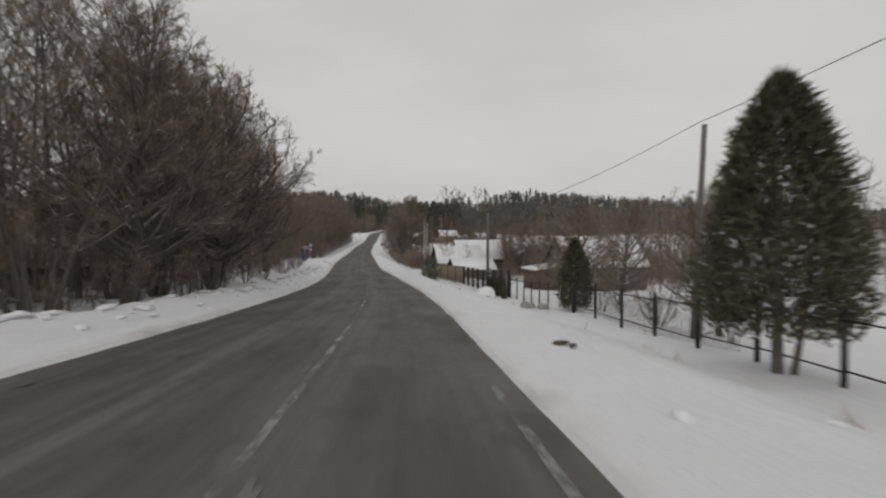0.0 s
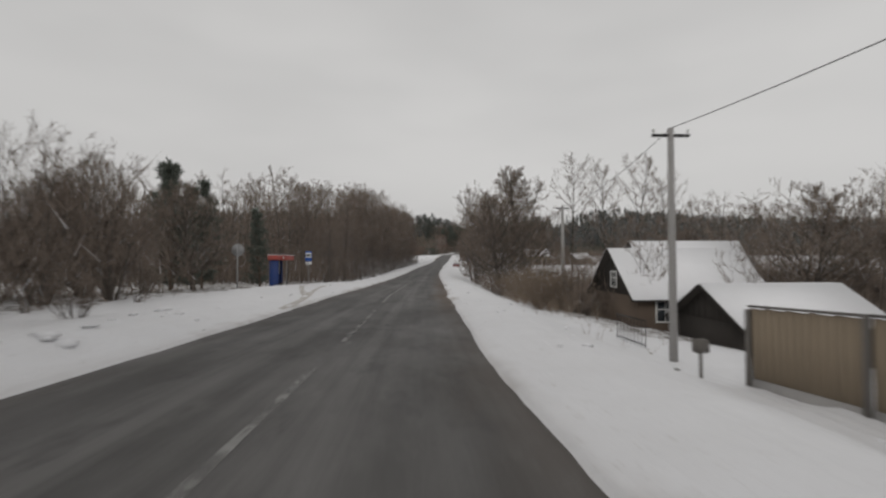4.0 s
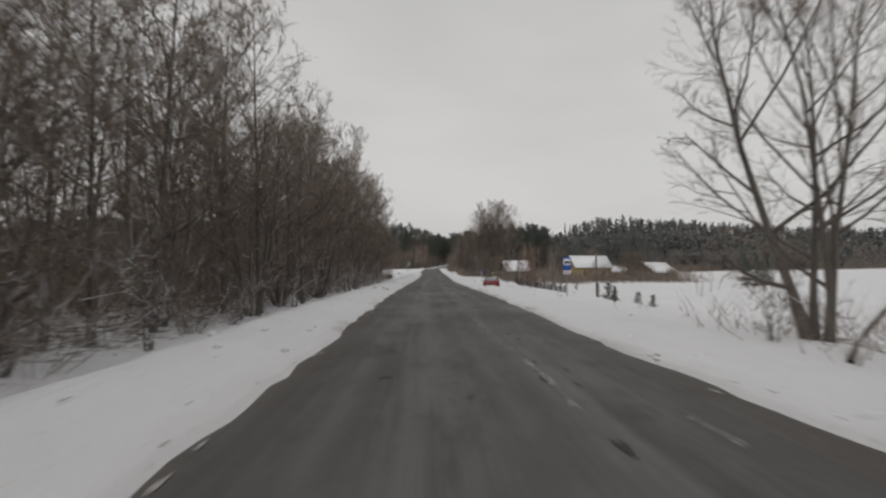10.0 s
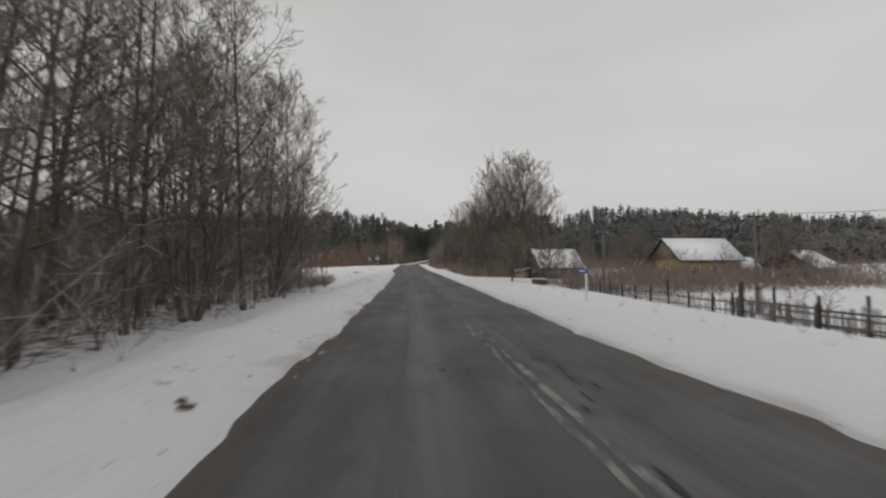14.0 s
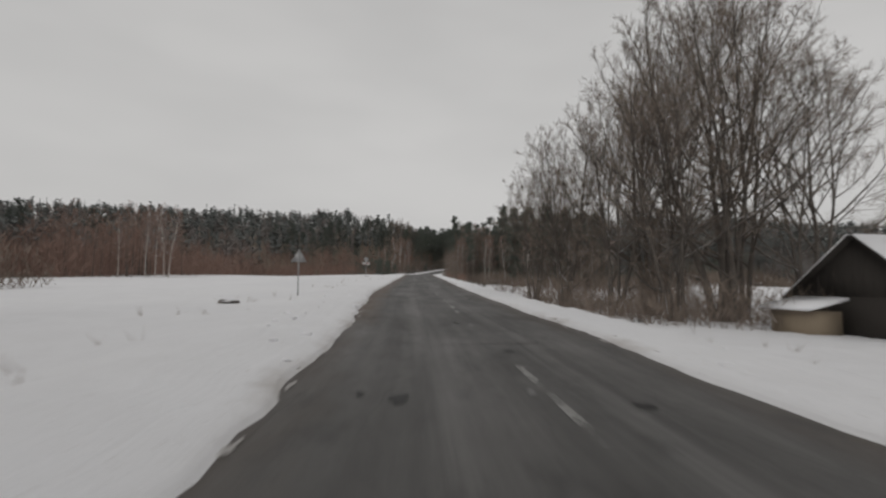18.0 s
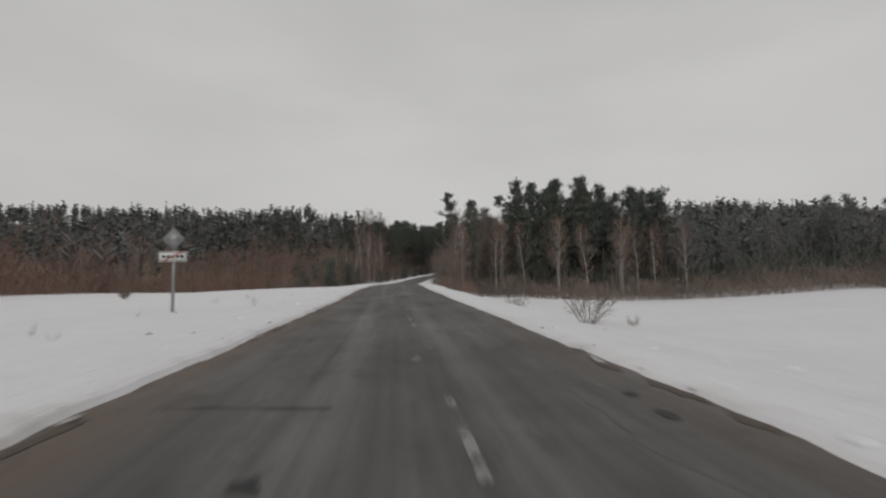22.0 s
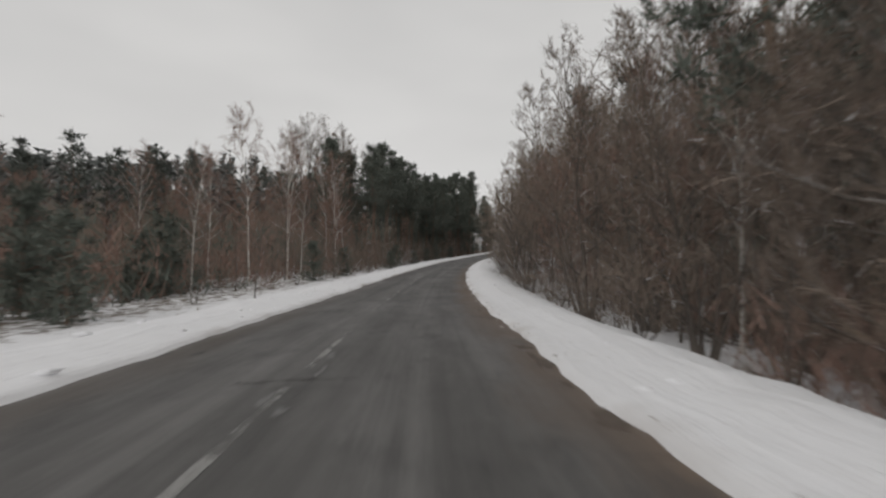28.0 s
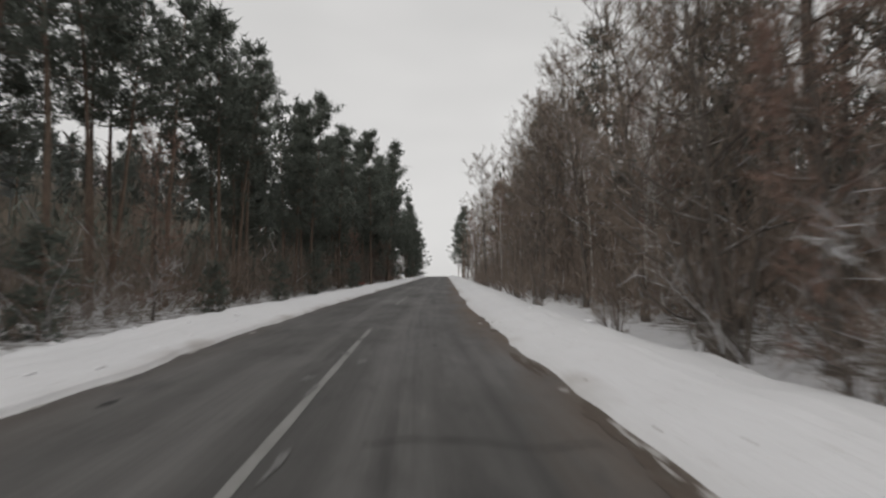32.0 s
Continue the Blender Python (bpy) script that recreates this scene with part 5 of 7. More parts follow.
for a, b, off in ((156, 178, -0.2), (161, 186, 0.16), (188, 206, -0.15), (268, 292, 0.1)):
    tagged(strip("road_crack", a, b, lambda s, off=off: line_mid(s) + off + 0.08 * lumps(s, 0 * s, 3.0, 10), 0.07, M_LINE, wobble=0.9, step=0.25), "pale broken seam along the asphalt", "road crack", kind="structure")
M_PATCH = plain("tar_patch", (0.022, 0.021, 0.021), 0.6, 0, 0.4, 3, 0.4)
M_SCAR = plain("frost_scar", (0.17, 0.168, 0.165), 0.9, 0, 0.35, 5, 0.5)
M_PUDDLE = Mat("wet_film", (0.02, 0.02, 0.021), 0.08).m


def blotches(name, label, seed, n, mat, uf, length, width, s0=-10.0, s1=500.0, lift=0.007):
    """Ragged flat blotches on the road, joined."""
    r = np.random.RandomState(seed)
    g = Geo()
    for _ in range(n):
        s, k = r.uniform(s0, s1), 11
        u = uf(s, r)
        a = np.linspace(0, 2 * math.pi, k, endpoint=False)
        rad = 1 + 0.35 * r.normal(size=k)
        ss = s + np.cos(a) * rad * length * r.uniform(0.4, 1.2)
        uu = u + np.sin(a) * rad * width * r.uniform(0.4, 1.2)
        uu = np.clip(uu, edge_left(ss) + 0.15, edge_right(ss) - 0.15)
        x, y = plan(np.append(ss, s), np.append(uu, u))
        z = road_z(np.append(ss, s), np.append(uu, u)) + lift
        g.add(np.stack([x, y, z], 1), [(i, (i + 1) % k, k) for i in range(k)])
    tagged(put(name, g, mat), label, "road surface", kind="stuff")


anywhere = lambda s, r: r.uniform(edge_left(s) + 0.6, edge_right(s) - 0.6)
along_mid = lambda s, r: line_mid(s) + r.normal(0, 0.16)
blotches("tar_patches", "dark ragged patches and potholes in the asphalt", 5, 110, M_PATCH, anywhere, 0.16, 0.09, lift=0.007)
blotches("frost_scars", "pale broken spots along the seam of the asphalt", 6, 120, M_SCAR, along_mid, 0.3, 0.07, lift=0.009)
blotches("pothole_scars", "broken pale spots of a heaved road seam", 7, 60, M_SCAR, along_mid, 0.14, 0.06, 326, 362, lift=0.010)
blotches("seam_cracks", "dark crack along the seam of the asphalt", 8, 110, M_PATCH, lambda s, r: line_mid(s) + 0.25 + r.normal(0, 0.2), 0.3, 0.04, 110, 240, lift=0.008)
blotches("wet_film", "thin films of meltwater on the asphalt", 9, 12, M_PUDDLE, anywhere, 0.3, 0.08, 262, 330, lift=0.011)

def edge_scraps(name, label, seed, n, mat, side, reach, length, width, s0, s1, lift):
    """Torn flat scraps lying along the edge of the asphalt, joined."""
    r = np.random.RandomState(seed)
    g = Geo()
    for _ in range(n):
        s, k = r.uniform(s0, s1), 13
        e = edge_left(s) if side < 0 else edge_right(s)
        u = e - side * abs(r.normal(0, reach))
        q = np.linspace(0, 2 * math.pi, k, endpoint=False)
        rad = 1 + 0.4 * r.normal(size=k).clip(-1.5, 1.5)
        ss, uu = s + np.cos(q) * rad * length * r.uniform(0.3, 1.3), u + np.sin(q) * rad * width * r.uniform(0.3, 1.2)
        x, y = plan(np.append(ss, s), np.append(uu, u))
        z = road_z(np.append(ss, s), np.append(uu, u)) + lift + np.append(0 * ss, 0.012)
        g.add(np.stack([x, y, z], 1), [(i, (i + 1) % k, k) for i in range(k)])
    tagged(put(name, g, mat), label, "road surface", kind="stuff")


M_MUD = plain("wet_brown_mud", (0.100, 0.080, 0.066), 0.8, 0, 0.4, 5, 0.6)
M_SCRAP = plain("trodden_snow", (0.40, 0.385, 0.37), 0.85, 0, 0.15, 4, 0.5)
edge_scraps("mud_stains", "brown mud along the edge of the asphalt", 51, 60, M_MUD, 1, 0.3, 0.5, 0.17, 76, 124, 0.007)
edge_scraps("mud_streaks", "brown mud along the edge of the asphalt", 52, 150, M_MUD, 1, 0.2, 0.45, 0.13, 300, 500, 0.007)
edge_scraps("mud_spots", "brown mud along the edge of the asphalt", 53, 160, M_MUD, -1, 0.14, 0.6, 0.06, 270, 400, 0.007)
edge_scraps("snow_scraps", "torn scraps of snow along the asphalt", 54, 260, M_SCRAP, -1, 0.07, 0.2, 0.05, 70, 500, 0.012)
edge_scraps("snow_shreds", "torn scraps of snow along the asphalt", 55, 260, M_SCRAP, 1, 0.08, 0.22, 0.05, 70, 500, 0.012)
M_CROSS = plain("dark_crack", (0.028, 0.026, 0.025), 0.8, 0, 0.4, 6, 0.3)
r = np.random.RandomState(61)
for k in range(34):
    s = 20 + 14.2 * k + r.uniform(-4, 4)
    lo, hi = float(edge_left(s)) + 0.3, float(edge_right(s)) - 0.3
    a0 = r.uniform(lo, hi - 1.2)
    u = np.linspace(a0, min(hi, a0 + r.uniform(1.0, 3.2)), 15)
    sc = s + 0.18 * lumps(u, 0 * u, 1.6, k) + (u - a0) * r.uniform(-0.15, 0.15)
    w = 0.018 * (1 + 0.5 * r.normal(size=15)).clip(0.2, 2)
    g = Geo()
    pts = []
    for e in (-1, 1):
        x, y = plan(sc + e * w, u)
        pts.append(np.stack([x, y, road_z(sc + e * w, u) + 0.006], 1))
    g.add(np.concatenate(pts), [(i, i + 1, 16 + i, 15 + i) for i in range(14)])
    tagged(put("cross_crack", g, M_CROSS), "thin dark crack across the asphalt", "road crack", "cracks across the road", "structure")

# tyre tracks pressed into the snow beside the road
M_TRACK = plain("packed_dirty_snow", (0.50, 0.475, 0.45), 0.85, 0, 0.2, 3, 0.7)
snow_z = lambda s, u: ground(s, u)
for a, b, f, w in ((72, 92, lambda s: -4.9 - 3.0 * smooth(s, 72, 90), 0.3), (70, 88, lambda s: -4.8 - 1.5 * smooth(s, 70, 88), 0.28),
                   (164.5, 177, lambda s: 4.0 + 0.9 * smooth(s, 166, 178), 0.22), (165.5, 181, lambda s: 4.3 + 2.0 * smooth(s, 166, 183), 0.2)):
    tagged(strip("tyre_track", a, b, f, w, M_TRACK, lift=0.012, step=0.4, wobble=0.55, zf=snow_z), "dirty tyre track pressed into roadside snow", "tyre track", "tyre tracks in the snow", "structure")


def clods(name, label, seed, n, mat, uf, lo, hi, s0=-5.0, s1=500.0, flat=0.6):
    """Small rough lumps lying on the snow, joined."""
    r = np.random.RandomState(seed)
    bm = bmesh.new()
    bmesh.ops.create_icosphere(bm, subdivisions=1, radius=1.0)
    bm.verts.index_update()
    v0 = np.array([p.co[:] for p in bm.verts])
    f0 = [[p.index for p in q.verts] for q in bm.faces]
    bm.free()
    g = Geo()
    for _ in range(n):
        s = r.uniform(s0, s1)
        u = uf(s, r)
        k = r.uniform(lo, hi) * r.uniform(0.5, 1.0)
        x, y = plan(s, u)
        v = v0 * (1 + 0.3 * r.normal(size=(len(v0), 1))) * np.array([k * r.uniform(0.7, 1.6), k * r.uniform(0.7, 1.3), k * flat])
        g.add(v + np.array([float(x), float(y), float(ground(s, u)) + k * flat * 0.35]), f0)
    tagged(put(name, g, mat), label, "snow", kind="stuff")


bank = lambda s, r: edge_left(s) - r.gamma(2.0, 0.8) if r.rand() < 0.5 else edge_right(s) + r.gamma(2.0, 0.9)
clods("snow_clods", "lumps of ploughed snow along the road", 31, 900, M_FRESH_SNOW, bank, 0.04, 0.11)
clods("ploughed_lumps", "heaped lumps of ploughed snow on the bank", 32, 120, M_FRESH_SNOW, lambda s, r: edge_left(s) - r.uniform(0.9, 2.4), 0.12, 0.34, 0, 66, 0.3)
M_CLOD = plain("earth_clod", (0.10, 0.085, 0.07), 0.95, 0, 0.4, 8, 0.6)
clods("earth_clods", "dark clods of frozen mud on the snow", 33, 110, M_CLOD, bank, 0.015, 0.04)
for a, b, u0, u1, n in ((166.6, 167.6, -3.4, -2.0, 5), (195.9, 196.3, -2.3, -2.1, 2), (7.7, 7.9, 2.5, 2.7, 2), (20, 30, 3.0, 5.0, 5), (194.6, 196.5, 6.0, 9.0, 9)):
    clods("thrown_clods", "dark clods of mud thrown onto the snow", int(a), n, M_CLOD, lambda s, r, u0=u0, u1=u1: r.uniform(u0, u1), 0.06, 0.13, a, b, 0.5)
M_EDGE_GRIT = plain("brown_grit", (0.13, 0.10, 0.078), 0.95, 0, 0.4, 8, 0.6)
clods("edge_grit", "brown grit and icy crumbs at the asphalt edge", 34, 700, M_EDGE_GRIT, lambda s, r: (edge_right(s) + abs(r.normal(0, 0.22)) + 0.05) if r.rand() < 0.7 else edge_left(s) - abs(r.normal(0, 0.18)) - 0.05, 0.015, 0.045, 70, 500, 0.35)


def stalks(name, label, seed, n, uf, h, s0, s1):
    r = np.random.RandomState(seed)
    st, en = [], []
    for _ in range(n):
        s = r.uniform(s0, s1)
        u = uf(s, r)
        x, y = plan(s, u)
        p = np.array([float(x), float(y), float(ground(s, u)) - 0.05])
        for _ in range(5):
            st.append(p + r.normal(0, 0.06, 3) * np.array([1, 1, 0]))
            en.append(p + np.array([r.normal(0, 0.14), r.normal(0, 0.14), h * r.uniform(0.4, 1.1)]))
    g = Geo()
    g.slivers(np.array(st), np.array(en), np.full(len(st), 0.016), r)
    tagged(put(name, g, M_TWIG_TAN), label, "dry grass", kind="stuff")


stalks("dry_grass", "dry grass stalks standing out of the snow", 41, 420, lambda s, r: edge_right(s) + r.uniform(3.5, 9) if r.rand() < 0.6 else edge_left(s) - r.uniform(3, 7), 0.45, 0, 500)
stalks("dry_reeds", "tall dry tan reeds below the bank", 42, 900, lambda s, r: r.uniform(8.0, 16), 1.5, 78, 128)


# ---------------------------------------------------------------- helpers for built things
def child_at(parent, m):
    return parent.matrix_basis.inverted() @ m


def box_part(name, parent, lo, hi, mat, label="", r=0.012, m=None):
    return put(name, Geo().bevelbox(lo, hi, r), mat, m, parent, label)


def house(label, s, u, turn, w, l, wall_h, roof_h, wall, gable_mat, drop=0.0, over=0.45, windows=(), chimney=False, category="house", name="house", roof_snow=0.12, trim_mat=None):
    """A gabled house: ridge along its local y, w wide, l long. windows: (side, along, sill, width, height)."""
    m = spot(s, u, turn)
    m.translation.z -= drop
    h = thing(name, m, label, category)
    t = 0.18
    # walls butt end to end
    box_part("side_wall", h, (-w / 2, -l / 2, -0.4), (-w / 2 + t, l / 2, wall_h), wall)
    box_part("side_wall", h, (w / 2 - t, -l / 2, -0.4), (w / 2, l / 2, wall_h), wall)
    for e in (-1, 1):
        y0, y1 = (-l / 2, -l / 2 + t) if e < 0 else (l / 2 - t, l / 2)
        box_part("end_wall", h, (-w / 2 + t, y0, -0.4), (w / 2 - t, y1, wall_h), wall)
        g = Geo()
        v = [(-w / 2, y0, wall_h), (w / 2, y0, wall_h), (0, y0, wall_h + roof_h), (-w / 2, y1, wall_h), (w / 2, y1, wall_h), (0, y1, wall_h + roof_h)]
        g.add(v, [(0, 1, 2), (3, 5, 4), (0, 3, 4, 1), (1, 4, 5, 2), (2, 5, 3, 0)])
        put("gable", g, gable_mat, None, h)
        # boards of the gable
        n = int(w / 0.45)
        for i in range(1, n):
            x = -w / 2 + i * w / n
            top = roof_h * (1 - abs(x) / (w / 2)) - 0.06
            if top > 0.2:
                y = y0 - 0.02 if e < 0 else y1
                put("gable_board", Geo().box((x - 0.03, y, wall_h + 0.02), (x + 0.03, y + 0.02, wall_h + top)), trim_mat or gable_mat, None, h)
    a = math.atan2(roof_h, w / 2)
    slope = math.hypot(w / 2, roof_h) + over
    for side in (-1, 1):
        rm = Matrix.Translation((0, 0, wall_h + roof_h)) @ Matrix.Rotation(side * a, 4, "Y")
        lo, hi = ((0.0, -l / 2 - over, 0.02), (slope, l / 2 + over, 0.09)) if side > 0 else ((-slope, -l / 2 - over, 0.02), (0.0, l / 2 + over, 0.09))
        rf = put("roof", Geo().bevelbox(lo, hi, 0.01), M_WOOD_DARK, rm, h)
        lo2, hi2 = (lo[0] + 0.03, lo[1] + 0.03, 0.092), (hi[0] - 0.03, hi[1] - 0.03, 0.092 + roof_snow)
        put("roof_snow", Geo().bevelbox(lo2, hi2, 0.06), M_FRESH_SNOW, None, rf, "settled snow on the roof")
    for side, along, sill, ww, wh in windows:
        if side in ("front", "back"):
            x = w / 2 if side == "front" else -w / 2
            wm = Matrix.Translation((x, along, sill)) @ Matrix.Rotation(radians(90 if side == "front" else -90), 4, "Z")
        else:
            y = -l / 2 if side == "gable" else l / 2
            wm = Matrix.Translation((along, y, sill)) @ Matrix.Rotation(radians(0 if side == "gable" else 180), 4, "Z")
        win = put("window", Geo().box((-ww / 2, -0.01, 0), (ww / 2, 0.02, wh)), M_GLASS, wm, h, "dark window pane")
        fr = Geo()
        for b in (((-ww / 2 - 0.08, -0.05, -0.08), (ww / 2 + 0.08, 0.0, 0.0)), ((-ww / 2 - 0.08, -0.05, wh), (ww / 2 + 0.08, 0.0, wh + 0.09)), ((-ww / 2 - 0.08, -0.05, 0.0), (-ww / 2, 0.0, wh)), ((ww / 2, -0.05, 0.0), (ww / 2 + 0.08, 0.0, wh)),
                  ((-0.02, -0.04, 0.0), (0.02, -0.012, wh)), ((-ww / 2, -0.038, wh * 0.6), (-0.02, -0.012, wh * 0.6 + 0.04)), ((0.02, -0.038, wh * 0.6), (ww / 2, -0.012, wh * 0.6 + 0.04))):
            fr.box(*b)
        put("window_frame", fr, trim_mat or M_WHITE, None, win, "painted window frame")
    if chimney:
        ch = box_part("chimney", h, (-0.3, 0.6, wall_h + roof_h - 0.5), (0.3, 1.1, wall_h + roof_h + 0.7), M_RED, "brick chimney")
        put("chimney_cap", Geo().bevelbox((-0.36, 0.54, wall_h + roof_h + 0.704), (0.36, 1.16, wall_h + roof_h + 0.82), 0.03), M_FRESH_SNOW, None, ch)
    return h


def lean_to(parent, lo, hi, rise, mat, name="porch"):
    """A low roofed porch against a house wall, in the house's own axes."""
    (x0, y0, z0), (x1, y1, z1) = lo, hi
    p = put(name, Geo().bevelbox((x0, y0, z0), (x1, y1, z1), 0.02), mat, None, parent)
    g = Geo()
    o = 0.35
    v = [(x0 - o, y0 - o, z1 + 0.02), (x1 + o, y0 - o, z1 + 0.02), (x1 + o, y1 + 0.0, z1 + rise), (x0 - o, y1 + 0.0, z1 + rise)]
    g.add(v + [(x, y, z + 0.16) for x, y, z in v], [(0, 3, 2, 1), (4, 5, 6, 7), (0, 1, 5, 4), (1, 2, 6, 5), (2, 3, 7, 6), (3, 0, 4, 7)])
    put(name + "_snow", g, M_FRESH_SNOW, None, p, "settled snow on the porch roof")


def pole(label, s, u, h, r=0.12, mat=None, lean=0.0, arm=True, stub=True, category="utility pole"):
    ob = thing("utility_pole", spot(s, u) @ Matrix.Rotation(radians(lean), 4, "Y"), label, category, "utility poles")
    put("shaft", Geo().tube([(0, 0, -0.5), (0, 0, h * 0.5), (0, 0, h)], [r, r * 0.85, r * 0.7], 10, 0, True), mat or M_WOOD_GREY, None, ob, soft=True)
    if stub:
        put("concrete_stub", Geo().bevelbox((r * 0.9, -0.1, -0.5), (r * 0.9 + 0.18, 0.1, 1.9), 0.02), M_CONCRETE, None, ob, "concrete stub")
        put("wire_binding", Geo().tube([(r * 0.6, 0, 1.5), (r * 0.6, 0, 1.6)], [r + 0.12, r + 0.12], 12), M_DARK_METAL, None, ob)
    if arm:
        a = put("bracket", Geo().bevelbox((-0.55, -0.04, h - 0.25), (0.55, 0.04, h - 0.17), 0.01), M_DARK_METAL, None, ob)
        for x in (-0.5, 0.5):
            put("insulator", Geo().tube([(x, 0, h - 0.17), (x, 0, h - 0.12), (x, 0, h - 0.1), (x, 0, h - 0.02)], [0.015, 0.015, 0.045, 0.03], 8, 0, True), M_WHITE, None, a, "white insulator")
    return ob


def cable(a, b, sag=0.5, r=0.012):
    a, b = np.array(a, float), np.array(b, float)
    t = np.linspace(0, 1, 15)
    p = a + (b - a) * t[:, None]
    p[:, 2] -= sag * 4 * t * (1 - t)
    tagged(put("overhead_cable", Geo().tube(p, np.full(15, r), 4), M_DARK_METAL), "thin dark overhead cable between poles", "cable", "overhead cables")


def top_of(s, u, h):
    m = spot(s, u)
    return (m.translation.x, m.translation.y, m.translation.z + h)


# ---------------------------------------------------------------- the first village, right of the road
plant("thuja", 10.4, 8.3, 1.0, which=0)
plant("thuja", 25.0, 9.4, 1.0, which=1)
for s, u, z in ((36.2, 7.6, 0.95), (34.7, 7.45, 1.0), (33.3, 7.5, 0.95), (31.9, 7.5, 0.9)):
    plant("thuja", s, u, z, which=2)
plant("garden_pine", 49.5, 5.6, 1.0, which=0)
plant("garden_pine", 54.6, 6.0, 0.95, which=1)
plant("sapling", 17, 12, 0.6)
plant("bush", 20, 11, 0.9)
plant("sapling", 29, 13, 0.7)
zone(60, ["sapling", "bush", "oak"], 18, 50, 12, 20, 10, 0.45, 0.75)

house("grey village house with a steep snow-covered roof behind a slatted fence", 56, 26.7, -90, 7.4, 9.4, 3.1, 3.3, M_WOOD_GREY, M_WOOD_GREY, 0.1, windows=(("front", -2.4, 1.1, 1.0, 1.2), ("front", 1.6, 1.1, 1.0, 1.2), ("gable", -0.8, 3.3, 0.5, 1.1), ("gable", 0.8, 3.3, 0.5, 1.1)))
lean_to(bpy.data.objects["house"], (-1.8, -8.3, -0.3), (2.2, -4.71, 2.6), 0.5, M_WOOD_BROWN)
house("dark wooden house with a snowy gable roof beside the road", 80, 15.2, -90, 6.0, 7.0, 2.2, 2.5, M_WOOD_BROWN, M_WOOD_DARK, 0.0, windows=(("gable", 0, 2.6, 0.7, 0.8), ("front", -2, 0.9, 0.9, 1.0)))
house("low wooden barn with a broad snow-covered roof", 72.5, 15.6, -90, 5.0, 5.6, 1.5, 1.4, M_WOOD_DARK, M_WOOD_DARK, 0.0, category="barn", name="barn")
house("dark brown house with a pale green window and snowy eaves", 89.6, 21.2, -90, 5.4, 8.0, 3.2, 3.2, M_WOOD_DARK, M_WOOD_DARK, 0.1, windows=(("gable", 0.9, 1.5, 0.8, 1.2), ("front", -2, 1.3, 0.8, 1.1)), trim_mat=plain("pale_green_paint", (0.30, 0.38, 0.31), 0.7))
house("small shed with a snowy roof among bare trees", 104, 33, -80, 5, 7, 2.0, 1.8, M_WOOD_GREY, M_WOOD_DARK, category="shed", name="shed")
house("small grey shed with a snow-covered roof", 122, 40, -70, 5, 8, 2.2, 2.0, M_WOOD_GREY, M_WOOD_BROWN, category="shed", name="shed")
house("weathered farm shed with a snow-covered roof", 92, 44, -90, 6, 10, 2.2, 2.2, M_WOOD_GREY, M_WOOD_GREY, category="shed", name="shed")

house("dark low barn under deep snow behind roadside trees", 40, -24, 0, 6.0, 8.0, 1.6, 2.6, M_WOOD_DARK, M_WOOD_BROWN, category="barn", name="barn")
house("low tan shed under snow behind roadside trees", 55, -25.5, 90, 3.4, 6.5, 1.3, 0.5, M_WOOD_TAN, M_WOOD_TAN, category="shed", name="shed")

# poles and cables
P0, P1, P2, P3 = (16.0, 9.9, 7.25), (36.9, 7.7, 6.15), (65.2, 7.3, 6.6), (91.0, 12.0, 8.05)
pole("weathered wooden utility pole beside the fence", *P0, lean=2.5, arm=False)
pole("weathered wooden utility pole behind snowy verge", *P1, arm=False)
pole("pale concrete utility pole beside the road", *P2, mat=M_CONCRETE, stub=False)
pole("pale concrete utility pole standing in brush", *P3, r=0.16, mat=M_CONCRETE, stub=False)
for off in (0.0,):
    cable(top_of(-22, 9.0, 7.5), top_of(*P0), 0.5)
    cable(top_of(*P0), top_of(*P1), 0.5)
    cable(top_of(*P1), top_of(*P2), 0.6)
    cable(top_of(*P2), top_of(*P3), 0.5)
    cable(top_of(P3[0] + 0.1, 12.0, 8.05), top_of(118, 17, 8.0), 0.6)


def run(s0, u0, s1, u1, n):
    """n places in a row between two points beside the road."""
    return [(s0 + (s1 - s0) * i / (n - 1), u0 + (u1 - u0) * i / (n - 1)) for i in range(n)]


def along_pose(a, b, z=0.0):
    """A pose at a's ground, its local y pointing to b's ground, and the distance."""
    (xa, ya), (xb, yb) = plan(*a), plan(*b)
    za, zb = float(ground(*a)), float(ground(*b))
    d = Vector((float(xb - xa), float(yb - ya), zb - za))
    side = d.cross(Vector((0, 0, 1))).normalized()
    flat = Vector((0, 0, 1))
    m = Matrix((side, d.normalized(), flat)).transposed().to_4x4()
    m.translation = (float(xa), float(ya), za + z)
    return m, d.length


SLAT = Geo().box((-0.012, 0, -0.031), (0.012, 1, 0.031)).mesh("slat", plank_mat("faded_brown_slats", (0.12, 0.098, 0.085), (0.24, 0.20, 0.175)))
POST = Geo().bevelbox((-0.09, -0.09, -0.4), (0.09, 0.09, 1.8), 0.01).mesh("post", M_WOOD_DARK)
BAR = Geo().cyl((0, 0, 0.1), (0, 0, 1.35), 0.011, 6).mesh("bar", M_DARK_METAL)
PICKET = Geo().add([(-0.035, 0, 0), (0.035, 0, 0), (0.035, 0, 0.85), (0, 0, 0.95), (-0.035, 0, 0.85), (-0.035, 0.02, 0), (0.035, 0.02, 0), (0.035, 0.02, 0.85), (0, 0.02, 0.95), (-0.035, 0.02, 0.85)],
                   [(0, 1, 2, 3, 4), (9, 8, 7, 6, 5), (0, 5, 6, 1), (1, 6, 7, 2), (2, 7, 8, 3), (3, 8, 9, 4), (4, 9, 5, 0)]).mesh("picket", M_WOOD_GREY)

